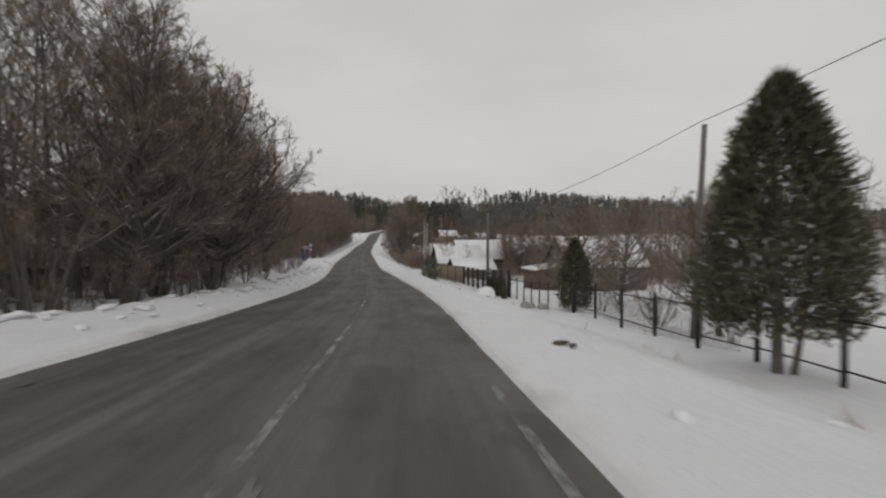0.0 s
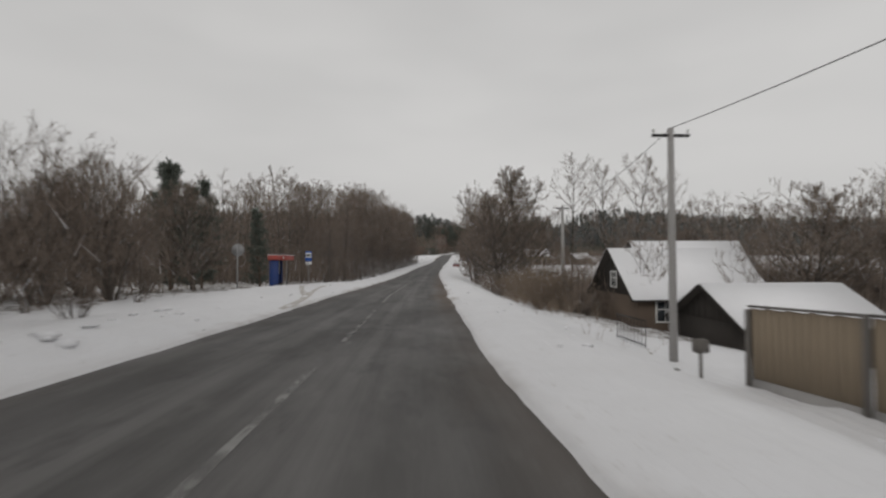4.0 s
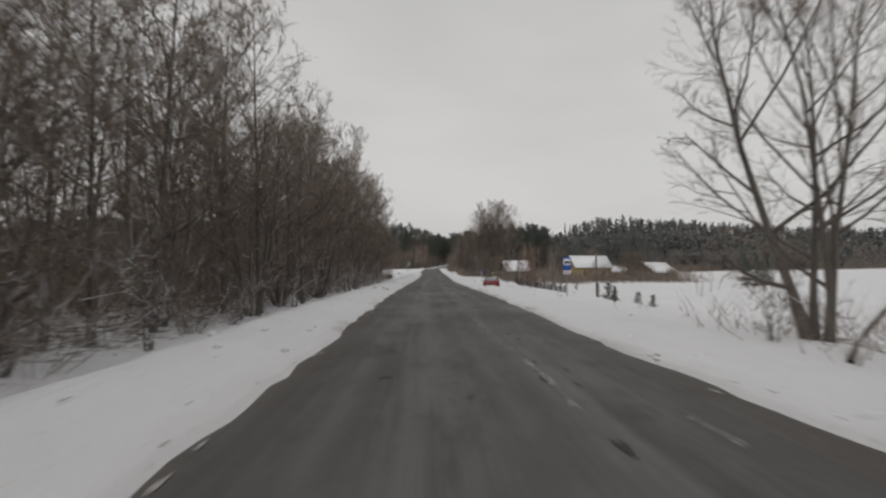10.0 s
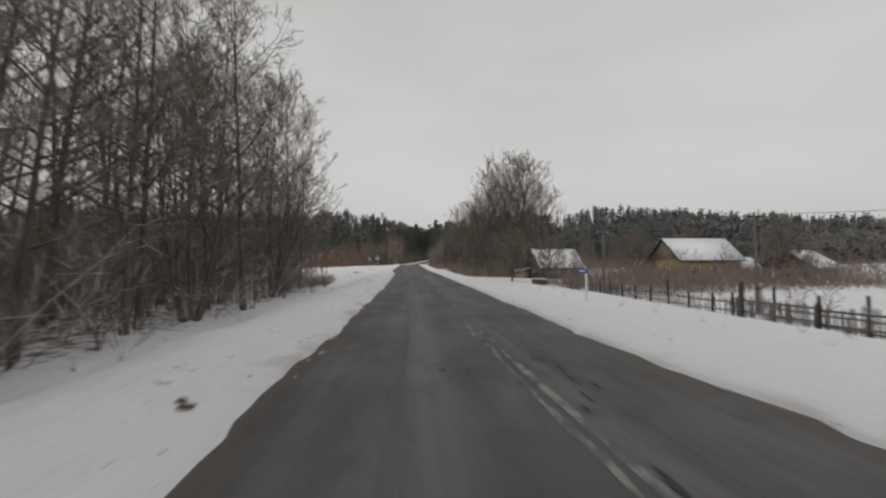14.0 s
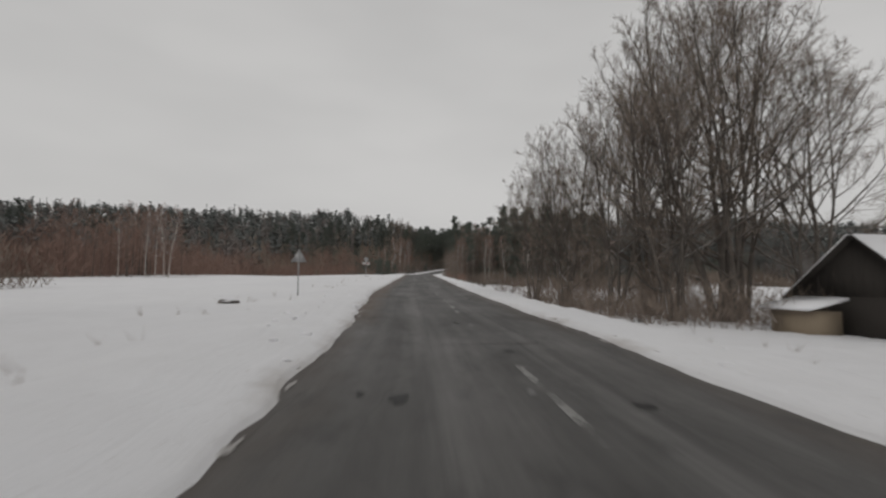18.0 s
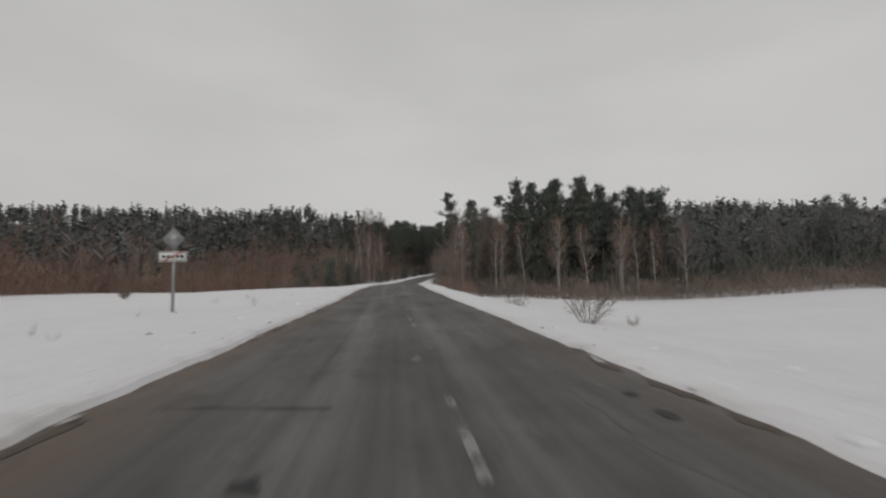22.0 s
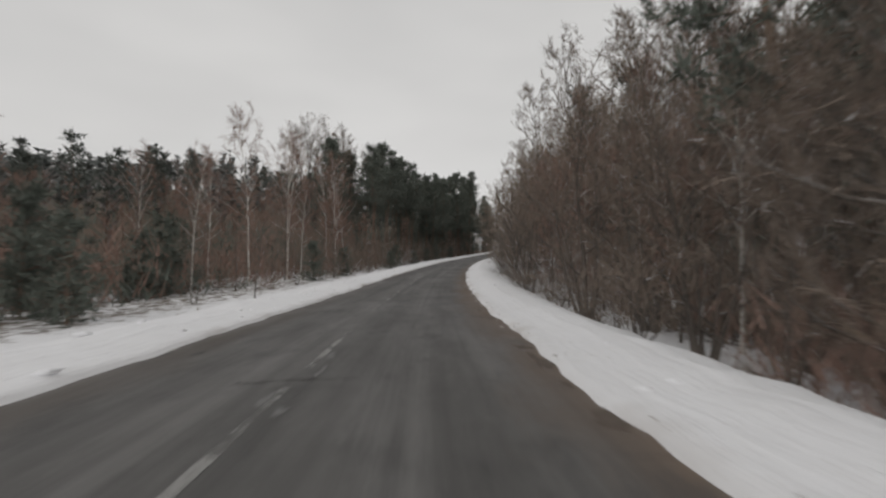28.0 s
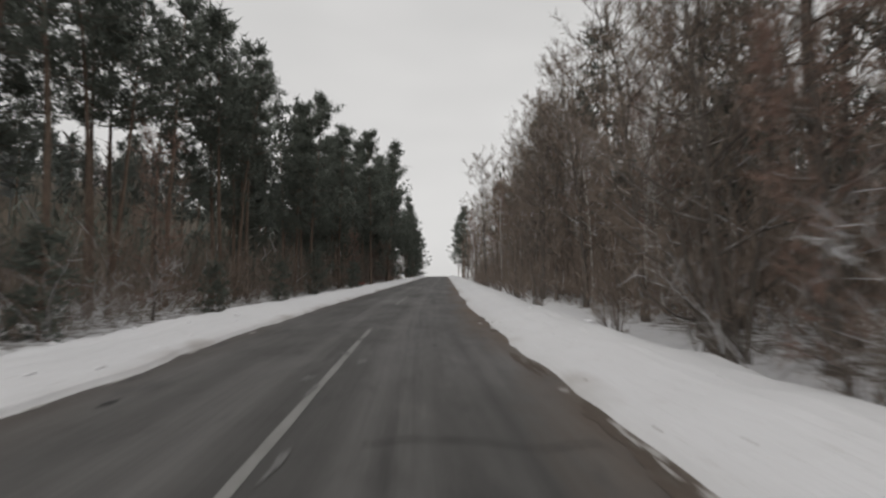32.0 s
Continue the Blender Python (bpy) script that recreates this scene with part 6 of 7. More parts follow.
# slatted fence
fence = thing("slatted_fence", spot(33.4, 8.2), "brown slatted wooden fence with dark posts in snow", "fence")
pts = run(33.0, 8.15, 48.6, 8.55, 9)
for i, p in enumerate(pts):
    m = spot(*p)
    put("post", POST, None, child_at(fence, m), fence)
    if i < len(pts) - 1:
        m, d = along_pose(p, pts[i + 1])
        for k in range(13):
            put("slat", SLAT, None, child_at(fence, m @ Matrix.Translation((0.07, 0, 0.18 + 0.122 * k)) @ Matrix.Diagonal((1, d, 1, 1))), fence)

# solid tan board fence on a plinth
panel = thing("board_fence", spot(49, 8.5), "solid tan board fence on a concrete plinth", "fence")
pts = run(48.9, 8.55, 62.2, 7.4, 6)
for i, p in enumerate(pts):
    put("post", Geo().bevelbox((-0.05, -0.05, -0.4), (0.05, 0.05, 1.72), 0.01), M_WOOD_GREY, child_at(panel, spot(*p)), panel)
    if i < len(pts) - 1:
        m, d = along_pose(p, pts[i + 1])
        put("plinth", Geo().bevelbox((0.0, 0.05, -0.3), (0.14, d - 0.05, 0.14), 0.02), M_CONCRETE, child_at(panel, m), panel)
        for k in range(14):
            y = 0.06 + (d - 0.12) * k / 14
            put("board", Geo().box((0.04, y, 0.145), (0.065, y + (d - 0.12) / 14 - 0.012, 1.66 + 0.01 * (k % 3))), M_WOOD_TAN, child_at(panel, m), panel)
        put("cap_rail", Geo().bevelbox((0.0, 0.02, 1.69), (0.1, d - 0.02, 1.74), 0.01), M_WOOD_GREY, child_at(panel, m), panel)

# iron bar fence by the first gate, and the rail fence after it
iron = thing("iron_fence", spot(4, 8.7), "dark iron bar fence half hidden by snow", "fence")
pts = run(2, 8.7, 23.5, 8.7, 10)
for i, p in enumerate(pts):
    put("post", Geo().bevelbox((-0.05, -0.05, -0.3), (0.05, 0.05, 1.55), 0.01), M_DARK_METAL, child_at(iron, spot(*p)), iron)
    if i < len(pts) - 1:
        m, d = along_pose(p, pts[i + 1])
        for z in (0.25, 1.25):
            put("rail", Geo().bevelbox((-0.015, 0.05, z), (0.015, d - 0.05, z + 0.04), 0.005), M_DARK_METAL, child_at(iron, m), iron)
        for k in range(1, 14):
            if 12 < p[0] + 2 * k / 14 < 24:
                put("bar", BAR, None, child_at(iron, m @ Matrix.Translation((0.03, d * k / 14, 0))), iron)
rail = thing("rail_fence", spot(26.5, 8.3), "thin dark rail fence with leaning posts", "fence")
pts = run(26.3, 8.4, 32.8, 8.2, 6)
for i, p in enumerate(pts):
    put("post", Geo().cyl((0, 0, -0.3), (0.04, 0, 1.45), 0.045, 7, 0, 0.035), M_WOOD_DARK, child_at(rail, spot(*p)), rail)
    if i < len(pts) - 1:
        m, d = along_pose(p, pts[i + 1])
        put("rail", Geo().tube([(0, -0.1, 1.25), (0.02, d / 2, 1.22), (0, d + 0.1, 1.27)], [0.03, 0.03, 0.028], 6, 0, True), M_WOOD_DARK, child_at(rail, m), rail)
pile = Geo()
bm = bmesh.new()
bmesh.ops.create_icosphere(bm, subdivisions=3, radius=1.0)
for v in bm.verts:
    v.co = v.co * (1 + 0.12 * noise.noise(v.co * 1.7))
    v.co.x, v.co.y, v.co.z = v.co.x * 0.62, v.co.y * 0.55, v.co.z * 0.5
bm.verts.index_update()
pile.add([v.co[:] for v in bm.verts], [[v.index for v in f.verts] for f in bm.faces])
bm.free()
tagged(put("snow_mound", pile, M_FRESH_SNOW, spot(29.2, 5.6, 20, 0.18), soft=True), "rounded heap of snow on the verge", "snow heap")
stones = thing("stone_pile", spot(26, 7.4), "pile of snowy stones at the foot of a thuja", "stones")
r = random.Random(8)
for k in range(7):
    g = Geo()
    bm = bmesh.new()
    bmesh.ops.create_icosphere(bm, subdivisions=2, radius=r.uniform(0.15, 0.3))
    for v in bm.verts:
        v.co = v.co * (1 + 0.3 * noise.noise(v.co * 3 + Vector((k, 0, 0))))
    bm.verts.index_update()
    g.add([v.co[:] for v in bm.verts], [[v.index for v in f.verts] for f in bm.faces])
    bm.free()
    put("stone", g, M_CONCRETE, Matrix.Translation((r.uniform(-0.6, 0.6), r.uniform(-0.7, 0.7), 0.08)), stones)
post_box = thing("post_box", spot(63.2, 6.9), "small weathered letter box on a post", "letter box")
put("leg", Geo().bevelbox((-0.03, -0.03, -0.3), (0.03, 0.03, 0.6), 0.005), M_WOOD_GREY, None, post_box)
put("box_body", Geo().bevelbox((-0.16, -0.12, 0.6), (0.16, 0.12, 0.92), 0.02), M_WOOD_GREY, None, post_box)
gate = thing("metal_gate", spot(67.5, 7.6), "low dark metal gate between snowy yards", "gate")
for i in range(9):
    put("bar", Geo().cyl((0, i * 0.28, 0.05), (0, i * 0.28, 1.0), 0.014, 6), M_DARK_METAL, None, gate)
for z in (0.15, 0.95):
    put("rail", Geo().bevelbox((-0.02, -0.05, z), (-0.0145, 2.3, z + 0.04), 0.002), M_DARK_METAL, None, gate)


# ---------------------------------------------------------------- the bus stop on the left
def round_back_sign(s, u, h):
    ob = thing("round_sign", spot(s, u), "round road sign seen from its grey back", "road sign")
    put("post", Geo().cyl((0, 0, -0.3), (0, 0, h), 0.035, 10), M_METAL, None, ob)
    put("disc", Geo().cyl((0, 0.04, h - 0.32), (0, 0.055, h - 0.32), 0.32, 24), M_METAL, None, ob)


round_back_sign(77.2, -8.8, 2.3)


def bus_shelter():
    ob = thing("bus_shelter", spot(87.9, -9.6, 0, -0.15), "small blue bus shelter with a red roof fascia", "bus shelter")
    L, D, H = 2.5, 0.62, 2.12
    # local x points to the road, y along it
    box_part("end_wall", ob, (-D / 2, -L / 2, -0.2), (D / 2, -L / 2 + 0.07, H), M_BLUE, r=0.008)
    box_part("back_wall", ob, (-D / 2, -L / 2 + 0.07, -0.2), (-D / 2 + 0.07, L / 2, 1.15), M_BLUE, r=0.008)
    pn = box_part("back_pane", ob, (-D / 2 + 0.01, -L / 2 + 0.07, 1.154), (-D / 2 + 0.05, L / 2 - 0.05, H), plain("frosted_pane", (0.50, 0.50, 0.50), 0.4, 0, 0.2, 1.5, 0.0), "frosted grey pane", r=0.004)
    for i in range(5):
        y = -L / 2 + 0.3 + i * 0.55
        put("pane_bar", Geo().box((-D / 2 + 0.051, y, 1.16), (-D / 2 + 0.075, y + 0.04, H - 0.01)), M_WHITE, None, pn)
    box_part("far_wall", ob, (-D / 2 + 0.07, L / 2 - 0.07, -0.2), (-D / 2 + 0.25, L / 2, H), M_BLUE, r=0.008)
    put("front_post", Geo().cyl((D / 2 - 0.06, L / 2 - 0.1, -0.2), (D / 2 - 0.06, L / 2 - 0.1, H), 0.04, 10), M_METAL, None, ob)
    rf = box_part("roof", ob, (-D / 2 - 0.1, -L / 2 - 0.1, H + 0.002), (D / 2 + 0.2, L / 2 + 1.1, H + 0.34), M_RED, "red roof fascia", r=0.015)
    put("roof_snow", Geo().bevelbox((-D / 2 - 0.12, -L / 2 - 0.12, H + 0.342), (D / 2 + 0.22, L / 2 + 1.12, H + 0.38), 0.02), M_FRESH_SNOW, None, rf, "thin snow on the roof")
    put("name_plate", Geo().box((D / 2 + 0.202, -0.9, H + 0.1), (D / 2 + 0.21, -0.6, H + 0.24)), M_WHITE, None, rf)
    bench = put("bench_seat", Geo().bevelbox((-D / 2 + 0.1, -L / 2 + 0.2, 0.42), (-D / 2 + 0.4, L / 2 - 0.2, 0.47), 0.01), M_WOOD_BROWN, None, ob, "brown bench seat")
    for y in (-0.9, 0.9):
        put("bench_leg", Geo().bevelbox((-D / 2 + 0.15, y - 0.03, -0.15), (-D / 2 + 0.38, y + 0.03, 0.418), 0.006), M_METAL, None, bench)


bus_shelter()


def bus_sign(s, u, h, label):
    ob = thing("bus_stop_sign", spot(s, u), label, "road sign", "bus stop signs")
    put("post", Geo().cyl((0, 0, -0.4), (0, 0, h), 0.032, 10), M_METAL, None, ob)
    y = -0.05
    pl = put("sign_plate", Geo().bevelbox((-0.27, y - 0.012, h - 0.88), (0.27, y + 0.012, h), 0.006), M_SIGN_BLUE, None, ob, "blue and white bus stop plate")
    f = y - 0.0165
    put("white_field", Geo().box((-0.24, f, h - 0.55), (0.24, f + 0.004, h - 0.12)), M_WHITE, None, pl)
    put("bus_body", Geo().bevelbox((-0.17, f - 0.004, h - 0.42), (0.17, f - 0.0005, h - 0.26), 0.01), M_PLASTIC, None, pl, "black bus pictogram")
    for x in (-0.1, 0.1):
        put("bus_wheel", Geo().cyl((x, f - 0.004, h - 0.43), (x, f - 0.0005, h - 0.43), 0.035, 12), M_PLASTIC, None, pl)
    put("timetable", Geo().bevelbox((-0.26, y - 0.012, h - 1.16), (0.26, y + 0.012, h - 0.90), 0.006), M_WHITE, None, ob, "white timetable plate")
    for k in range(3):
        put("text_bar", Geo().box((-0.2, f, h - 0.97 - 0.06 * k), (0.16, f + 0.004, h - 0.95 - 0.06 * k)), M_METAL, None, ob)


bus_sign(95.8, -9.15, 2.95, "blue and white bus stop sign on a thin post")
bus_sign(167.2, 9.9, 2.7, "blue and white bus stop sign on the snowy verge")


# ---------------------------------------------------------------- vehicles
def hatchback():
    car = thing("hatchback_car", spot(187.2, 7.15, -4.0, 0.0), "red hatchback parked on the snowy verge", "car")
    # lower body: rounded sections from tail to nose (y, half width, sill, shoulder, top)
    rows = [(-1.98, 0.70, 0.40, 0.62, 0.74), (-1.93, 0.79, 0.30, 0.66, 0.88), (-1.80, 0.83, 0.25, 0.70, 0.95), (-1.2, 0.845, 0.23, 0.70, 0.95), (-0.4, 0.845, 0.22, 0.70, 0.94), (0.5, 0.845, 0.22, 0.70, 0.92), (1.0, 0.84, 0.23, 0.68, 0.89), (1.5, 0.82, 0.25, 0.64, 0.80), (1.85, 0.76, 0.30, 0.58, 0.70), (1.98, 0.66, 0.38, 0.52, 0.60)]
    g = Geo()
    v, k = [], 12
    for y, w, a, b, c in rows:
        half = [(0.0, a), (w * 0.86, a), (w * 0.985, a + 0.09), (w, (a + b) / 2), (w * 0.99, b), (w * 0.945, c - 0.03), (w * 0.86, c)]
        ring = half + [(-x, z) for x, z in half[::-1][:-1]]
        v += [(x, y, z) for x, z in ring]
        k = len(ring)
    f = [(i * k + j, i * k + (j + 1) % k, (i + 1) * k + (j + 1) % k, (i + 1) * k + j) for i in range(len(rows) - 1) for j in range(k)]
    f += [tuple(range(k))[::-1], tuple((len(rows) - 1) * k + j for j in range(k))]
    g.add(v, f)
    body = put("body", g, M_CAR_RED, None, car, "faded red body panels", True)
    # greenhouse
    cab = [(-1.78, 0.72, 0.90, 0), (-1.30, 0.58, 1.36, 1), (0.15, 0.57, 1.37, 1), (0.95, 0.70, 0.90, 0)]
    g = Geo()
    lo = [(-0.74, -1.82, 0.92), (0.74, -1.82, 0.92), (0.74, 1.0, 0.88), (-0.74, 1.0, 0.88)]
    hi = [(-0.56, -1.32, 1.36), (0.56, -1.32, 1.36), (0.56, 0.12, 1.375), (-0.56, 0.12, 1.375)]
    bm = bmesh.new()
    q = [bm.verts.new(p) for p in lo + hi]
    for face in ((0, 3, 2, 1), (4, 5, 6, 7), (0, 1, 5, 4), (1, 2, 6, 5), (2, 3, 7, 6), (3, 0, 4, 7)):
        bm.faces.new([q[i] for i in face])
    bmesh.ops.bevel(bm, geom=bm.edges[:], offset=0.05, segments=3, affect="EDGES")
    bm.verts.index_update()
    g.add([p.co[:] for p in bm.verts], [[p.index for p in face.verts] for face in bm.faces])
    bm.free()
    put("cabin", g, M_CAR_RED, None, car, "red roof and pillars", True)
    lo, hi = np.array(lo), np.array(hi)

    def pane(name, a, b, c, d, u0, u1, v0, v1, out=0.006, mat=M_GLASS):
        """A pane on the quad a b (low) c d (high), between parameters."""
        at_ = lambda s, t: (a * (1 - s) + b * s) * (1 - t) + (d * (1 - s) + c * s) * t
        p = np.array([at_(u0, v0), at_(u1, v0), at_(u1, v1), at_(u0, v1)])
        n = unit(np.cross(p[1] - p[0], p[3] - p[0]))
        return put(name, Geo().add(np.concatenate([p + n * (out - 0.012), p + n * out]), [(3, 2, 1, 0), (4, 5, 6, 7), (0, 1, 5, 4), (1, 2, 6, 5), (2, 3, 7, 6), (3, 0, 4, 7)]), mat, None, car)

    glass = M_CAR_GLASS
    pane("window_seal", lo[0], lo[1], hi[1], hi[0], 0.05, 0.95, 0.10, 0.95, 0.004, M_PLASTIC)
    pane("rear_window", lo[0], lo[1], hi[1], hi[0], 0.08, 0.92, 0.15, 0.91, 0.010, glass)
    pane("windscreen", lo[2], lo[3], hi[3], hi[2], 0.07, 0.93, 0.1, 0.9, 0.008, glass)
    for a, b, c, d in ((lo[3], lo[0], hi[0], hi[3]), (lo[1], lo[2], hi[2], hi[1])):
        fl = (a is lo[3]) or np.allclose(a, lo[3])
        for u0, u1 in (((0.2, 0.5), (0.53, 0.8)) if fl else ((0.2, 0.47), (0.5, 0.8))):
            pane("side_window", a, b, c, d, u0, u1, 0.16, 0.88, 0.008, glass)
    # black belt: bumper and sill strips
    box_part("rear_bumper", car, (-0.80, -2.03, 0.55), (0.80, -1.90, 0.63), M_PLASTIC, "black bumper strip", 0.03)
    box_part("front_bumper", car, (-0.74, 1.86, 0.34), (0.74, 2.03, 0.48), M_PLASTIC, "black bumper strip", 0.03)
    for x in (-0.852, 0.838):
        box_part("side_strip", car, (x, -1.3, 0.46), (x + 0.014, 1.2, 0.53), M_PLASTIC, "", 0.004)
    pl = box_part("number_plate", car, (-0.16, -2.02, 0.41), (0.36, -1.94, 0.52), M_WHITE, "white number plate", 0.004)
    put("plate_bar", Geo().box((-0.1, -2.0235, 0.44), (0.28, -2.0205, 0.49)), M_METAL, None, pl)
    for x in (-0.72, 0.50):
        box_part("tail_light", car, (x, -1.985, 0.70), (x + 0.22, -1.86, 0.85), paint_mat("tail_light_red", (0.16, 0.012, 0.012), 0.2, 0.1), "dark red tail light", 0.02)
    put("rear_wiper", Geo().tube([(0.0, -1.88, 0.965), (0.3, -1.87, 0.99), (0.58, -1.85, 1.0)], [0.014, 0.012, 0.008], 5), M_PLASTIC, None, car)
    for x in (-1, 1):
        mi = box_part("mirror", car, (min(x * 0.80, x * 0.98), 0.62, 0.90), (max(x * 0.80, x * 0.98), 0.74, 1.02), M_PLASTIC, "black door mirror", 0.03)
        put("door_handle", Geo().bevelbox((x * 0.845 - 0.012, -0.30, 0.76), (x * 0.845 + 0.012, -0.14, 0.80), 0.006), M_PLASTIC, None, car)
        put("door_seam", Geo().box((x * 0.846 - 0.006, -0.42, 0.30), (x * 0.846 + 0.006, -0.41, 0.86)), M_PLASTIC, None, car)
    for y in (-1.25, 1.32):
        for x in (-0.73, 0.73):
            wm = Matrix.Translation((x, y, 0.29))
            w = put("wheel", Geo().tube([(-0.095, 0, 0), (-0.085, 0, 0), (0.085, 0, 0), (0.095, 0, 0)], [0.25, 0.29, 0.29, 0.25], 24, 0, True), M_RUBBER, wm, car, "dirty tyre", True)
            e = -0.1 if x < 0 else 0.1
            put("rim", Geo().tube([(e * 0.9, 0, 0), (e * 1.03, 0, 0)], [0.18, 0.15], 18, 0, True), M_METAL, None, w, "grey wheel rim")
            put("wheel_arch", Geo().tube([(x + (-0.1 if x < 0 else 0.1) * 0.9, y, 0.31), (x + (-0.118 if x < 0 else 0.118), y, 0.31)], [0.345, 0.335], 24, 0, True), M_PLASTIC, None, car)
    return car


# car panes: reflected sky put in as pale grey, random dirt over it
M_CAR_GLASS = paint_mat("sky_pale_car_glass", (0.36, 0.37, 0.38), 0.25, 0.35)
hatchback()


def van():
    ob = thing("white_van", spot(147.2, 23.8, 62, 0.0), "pale van parked in the snow behind trees", "van")
    g = Geo()
    prof = [(-2.3, 0.35), (-2.3, 1.75), (-2.15, 1.9), (0.9, 1.92), (1.5, 1.3), (2.25, 1.1), (2.35, 0.8), (2.35, 0.35)]
    n = len(prof)
    v = [(-0.85, y, z) for y, z in prof] + [(0.85, y, z) for y, z in prof]
    g.add(v, [tuple(range(n)), tuple(range(2 * n - 1, n - 1, -1))] + [(i, n + i, n + (i + 1) % n, (i + 1) % n) for i in range(n)])
    put("body", g, M_WHITE, None, ob, "pale grey body")
    for x in (-0.853, 0.841):
        for y0, y1 in ((-2.0, -1.1), (-0.95, -0.1), (0.05, 0.95)):
            put("side_window", Geo().bevelbox((x, y0, 1.15), (x + 0.012, y1, 1.65), 0.004), M_GLASS, None, ob)
    put("rear_window", Geo().bevelbox((-0.65, -2.312, 1.15), (0.65, -2.30, 1.65), 0.004), M_GLASS, None, ob)
    for y in (-1.4, 1.5):
        for x in (-0.76, 0.76):
            put("wheel", Geo().tube([(-0.1, 0, 0), (0.1, 0, 0)], [0.31, 0.31], 18, 0, True), M_RUBBER, Matrix.Translation((x * 1.03, y, 0.3)), ob)


van()

# ---------------------------------------------------------------- the second hamlet, right of the road
pole("weathered wooden utility pole in a snowy field", 196.4, 21.6, 6.0)
pole("weathered wooden utility pole beside a picket fence", 221.5, 22.3, 6.4)
pole("slim wooden utility pole near the houses", 238, 19.0, 6.0)
cable(top_of(196.4, 21.6, 6.0), top_of(221.5, 22.3, 6.4), 0.6)
cable(top_of(221.5, 22.3, 6.4), top_of(238, 19.0, 6.0), 0.5)
cable(top_of(196.4, 21.6, 6.0), top_of(205, 95, 8.0), 1.0)
cable(top_of(196.4, 21.6, 6.0), top_of(150, 40, 8.0), 0.8)
bench = thing("rail_bench", spot(194.1, 22.0, 60), "low snowy wooden bench standing in a field", "bench")
put("seat", Geo().bevelbox((-0.14, -1.1, 0.40), (0.14, 1.1, 0.45), 0.01), M_WOOD_GREY, None, bench)
put("seat_snow", Geo().bevelbox((-0.13, -1.08, 0.452), (0.13, 1.08, 0.50), 0.03), M_FRESH_SNOW, None, bench)
for y in (-0.8, 0.8):
    put("leg", Geo().bevelbox((-0.1, y - 0.04, -0.2), (0.1, y + 0.04, 0.398), 0.008), M_WOOD_GREY, None, bench)
put("brace", Geo().bevelbox((-0.02, -0.75, 0.1), (0.02, 0.75, 0.16), 0.006), M_WOOD_GREY, None, bench)

pf = thing("picket_fence", spot(197, 17.8), "grey weathered picket fence half sunk in snow", "fence")
pts = run(196.5, 17.6, 240, 18.4, 18)
r = random.Random(12)
for i, p in enumerate(pts):
    tall = 1.75 if i in (5, 7, 8, 11) else 1.2
    put("post", Geo().cyl((0, 0, -0.3), (0, 0, tall), 0.07, 8), M_WOOD_DARK, child_at(pf, spot(*p)), pf)
    if i < len(pts) - 1:
        m, d = along_pose(p, pts[i + 1])
        for z in (0.25, 0.72):
            put("rail", Geo().bevelbox((0.06, -0.05, z), (0.10, d + 0.05, z + 0.07), 0.01), M_WOOD_GREY, child_at(pf, m), pf)
        for k in range(12):
            if r.random() < 0.1:
                continue
            lean = Matrix.Rotation(radians(r.uniform(-5, 5)), 4, "X")
            put("picket", PICKET, None, child_at(pf, m @ Matrix.Translation((0.13, d * (k + 0.5) / 12, 0.02)) @ lean @ Matrix.Rotation(radians(90), 4, "Z") @ Matrix.Diagonal((1, 1, r.uniform(0.9, 1.1), 1))), pf)
pen = thing("garden_fence", spot(199.5, 14.5), "low grey picket fence of a snowy garden", "fence")
pts = [(199.5, 14.5), (203, 14.1), (207, 13.8), (211, 13.9), (214, 15.5)]
for i, p in enumerate(pts):
    put("post", Geo().cyl((0, 0, -0.3), (0, 0, 1.5 if i % 2 else 1.2), 0.06, 8), M_WOOD_DARK, child_at(pen, spot(*p)), pen)
    if i < len(pts) - 1:
        m, d = along_pose(p, pts[i + 1])
        for z in (0.25, 0.72):
            put("rail", Geo().bevelbox((0.06, -0.03, z), (0.10, d + 0.03, z + 0.07), 0.01), M_WOOD_GREY, child_at(pen, m), pen)
        for k in range(int(d / 0.2)):
            if r.random() < 0.12:
                continue
            lean = Matrix.Rotation(radians(r.uniform(-5, 5)), 4, "X")
            put("picket", PICKET, None, child_at(pen, m @ Matrix.Translation((0.13, 0.2 * k + 0.1, 0.02)) @ lean @ Matrix.Rotation(radians(90), 4, "Z") @ Matrix.Diagonal((1, 1, r.uniform(0.85, 1.05), 1))), pen)

ds = thing("direction_sign", spot(215.8, 9.0), "small blue direction sign on a white post", "road sign")
put("post", Geo().cyl((0, 0, -0.3), (0, 0, 1.75), 0.045, 10), M_WHITE, None, ds)
pl = put("sign_plate", Geo().bevelbox((-0.42, -0.06, 1.45), (0.06, -0.04, 1.68), 0.006), M_SIGN_BLUE, None, ds, "blue plate")
put("text_bar", Geo().box((-0.36, -0.064, 1.53), (-0.04, -0.0605, 1.59)), M_WHITE, None, pl)

house("yellow wooden house with a tan gable and snowy roof", 258, 40, -84, 7.2, 9.0, 3.0, 2.9, M_WOOD_YELLOW, M_WOOD_TAN, windows=(("front", -2.4, 1.0, 0.9, 1.1), ("front", 0.4, 1.0, 0.9, 1.1), ("front", 2.8, 1.0, 0.9, 1.1), ("gable", 0, 1.0, 0.9, 1.1)))
house("grey barn with a broad snow-dusted roof", 261, 58, -62, 7.5, 8.5, 2.0, 2.5, M_WOOD_GREY, M_WOOD_DARK, category="barn", name="barn", roof_snow=0.05)
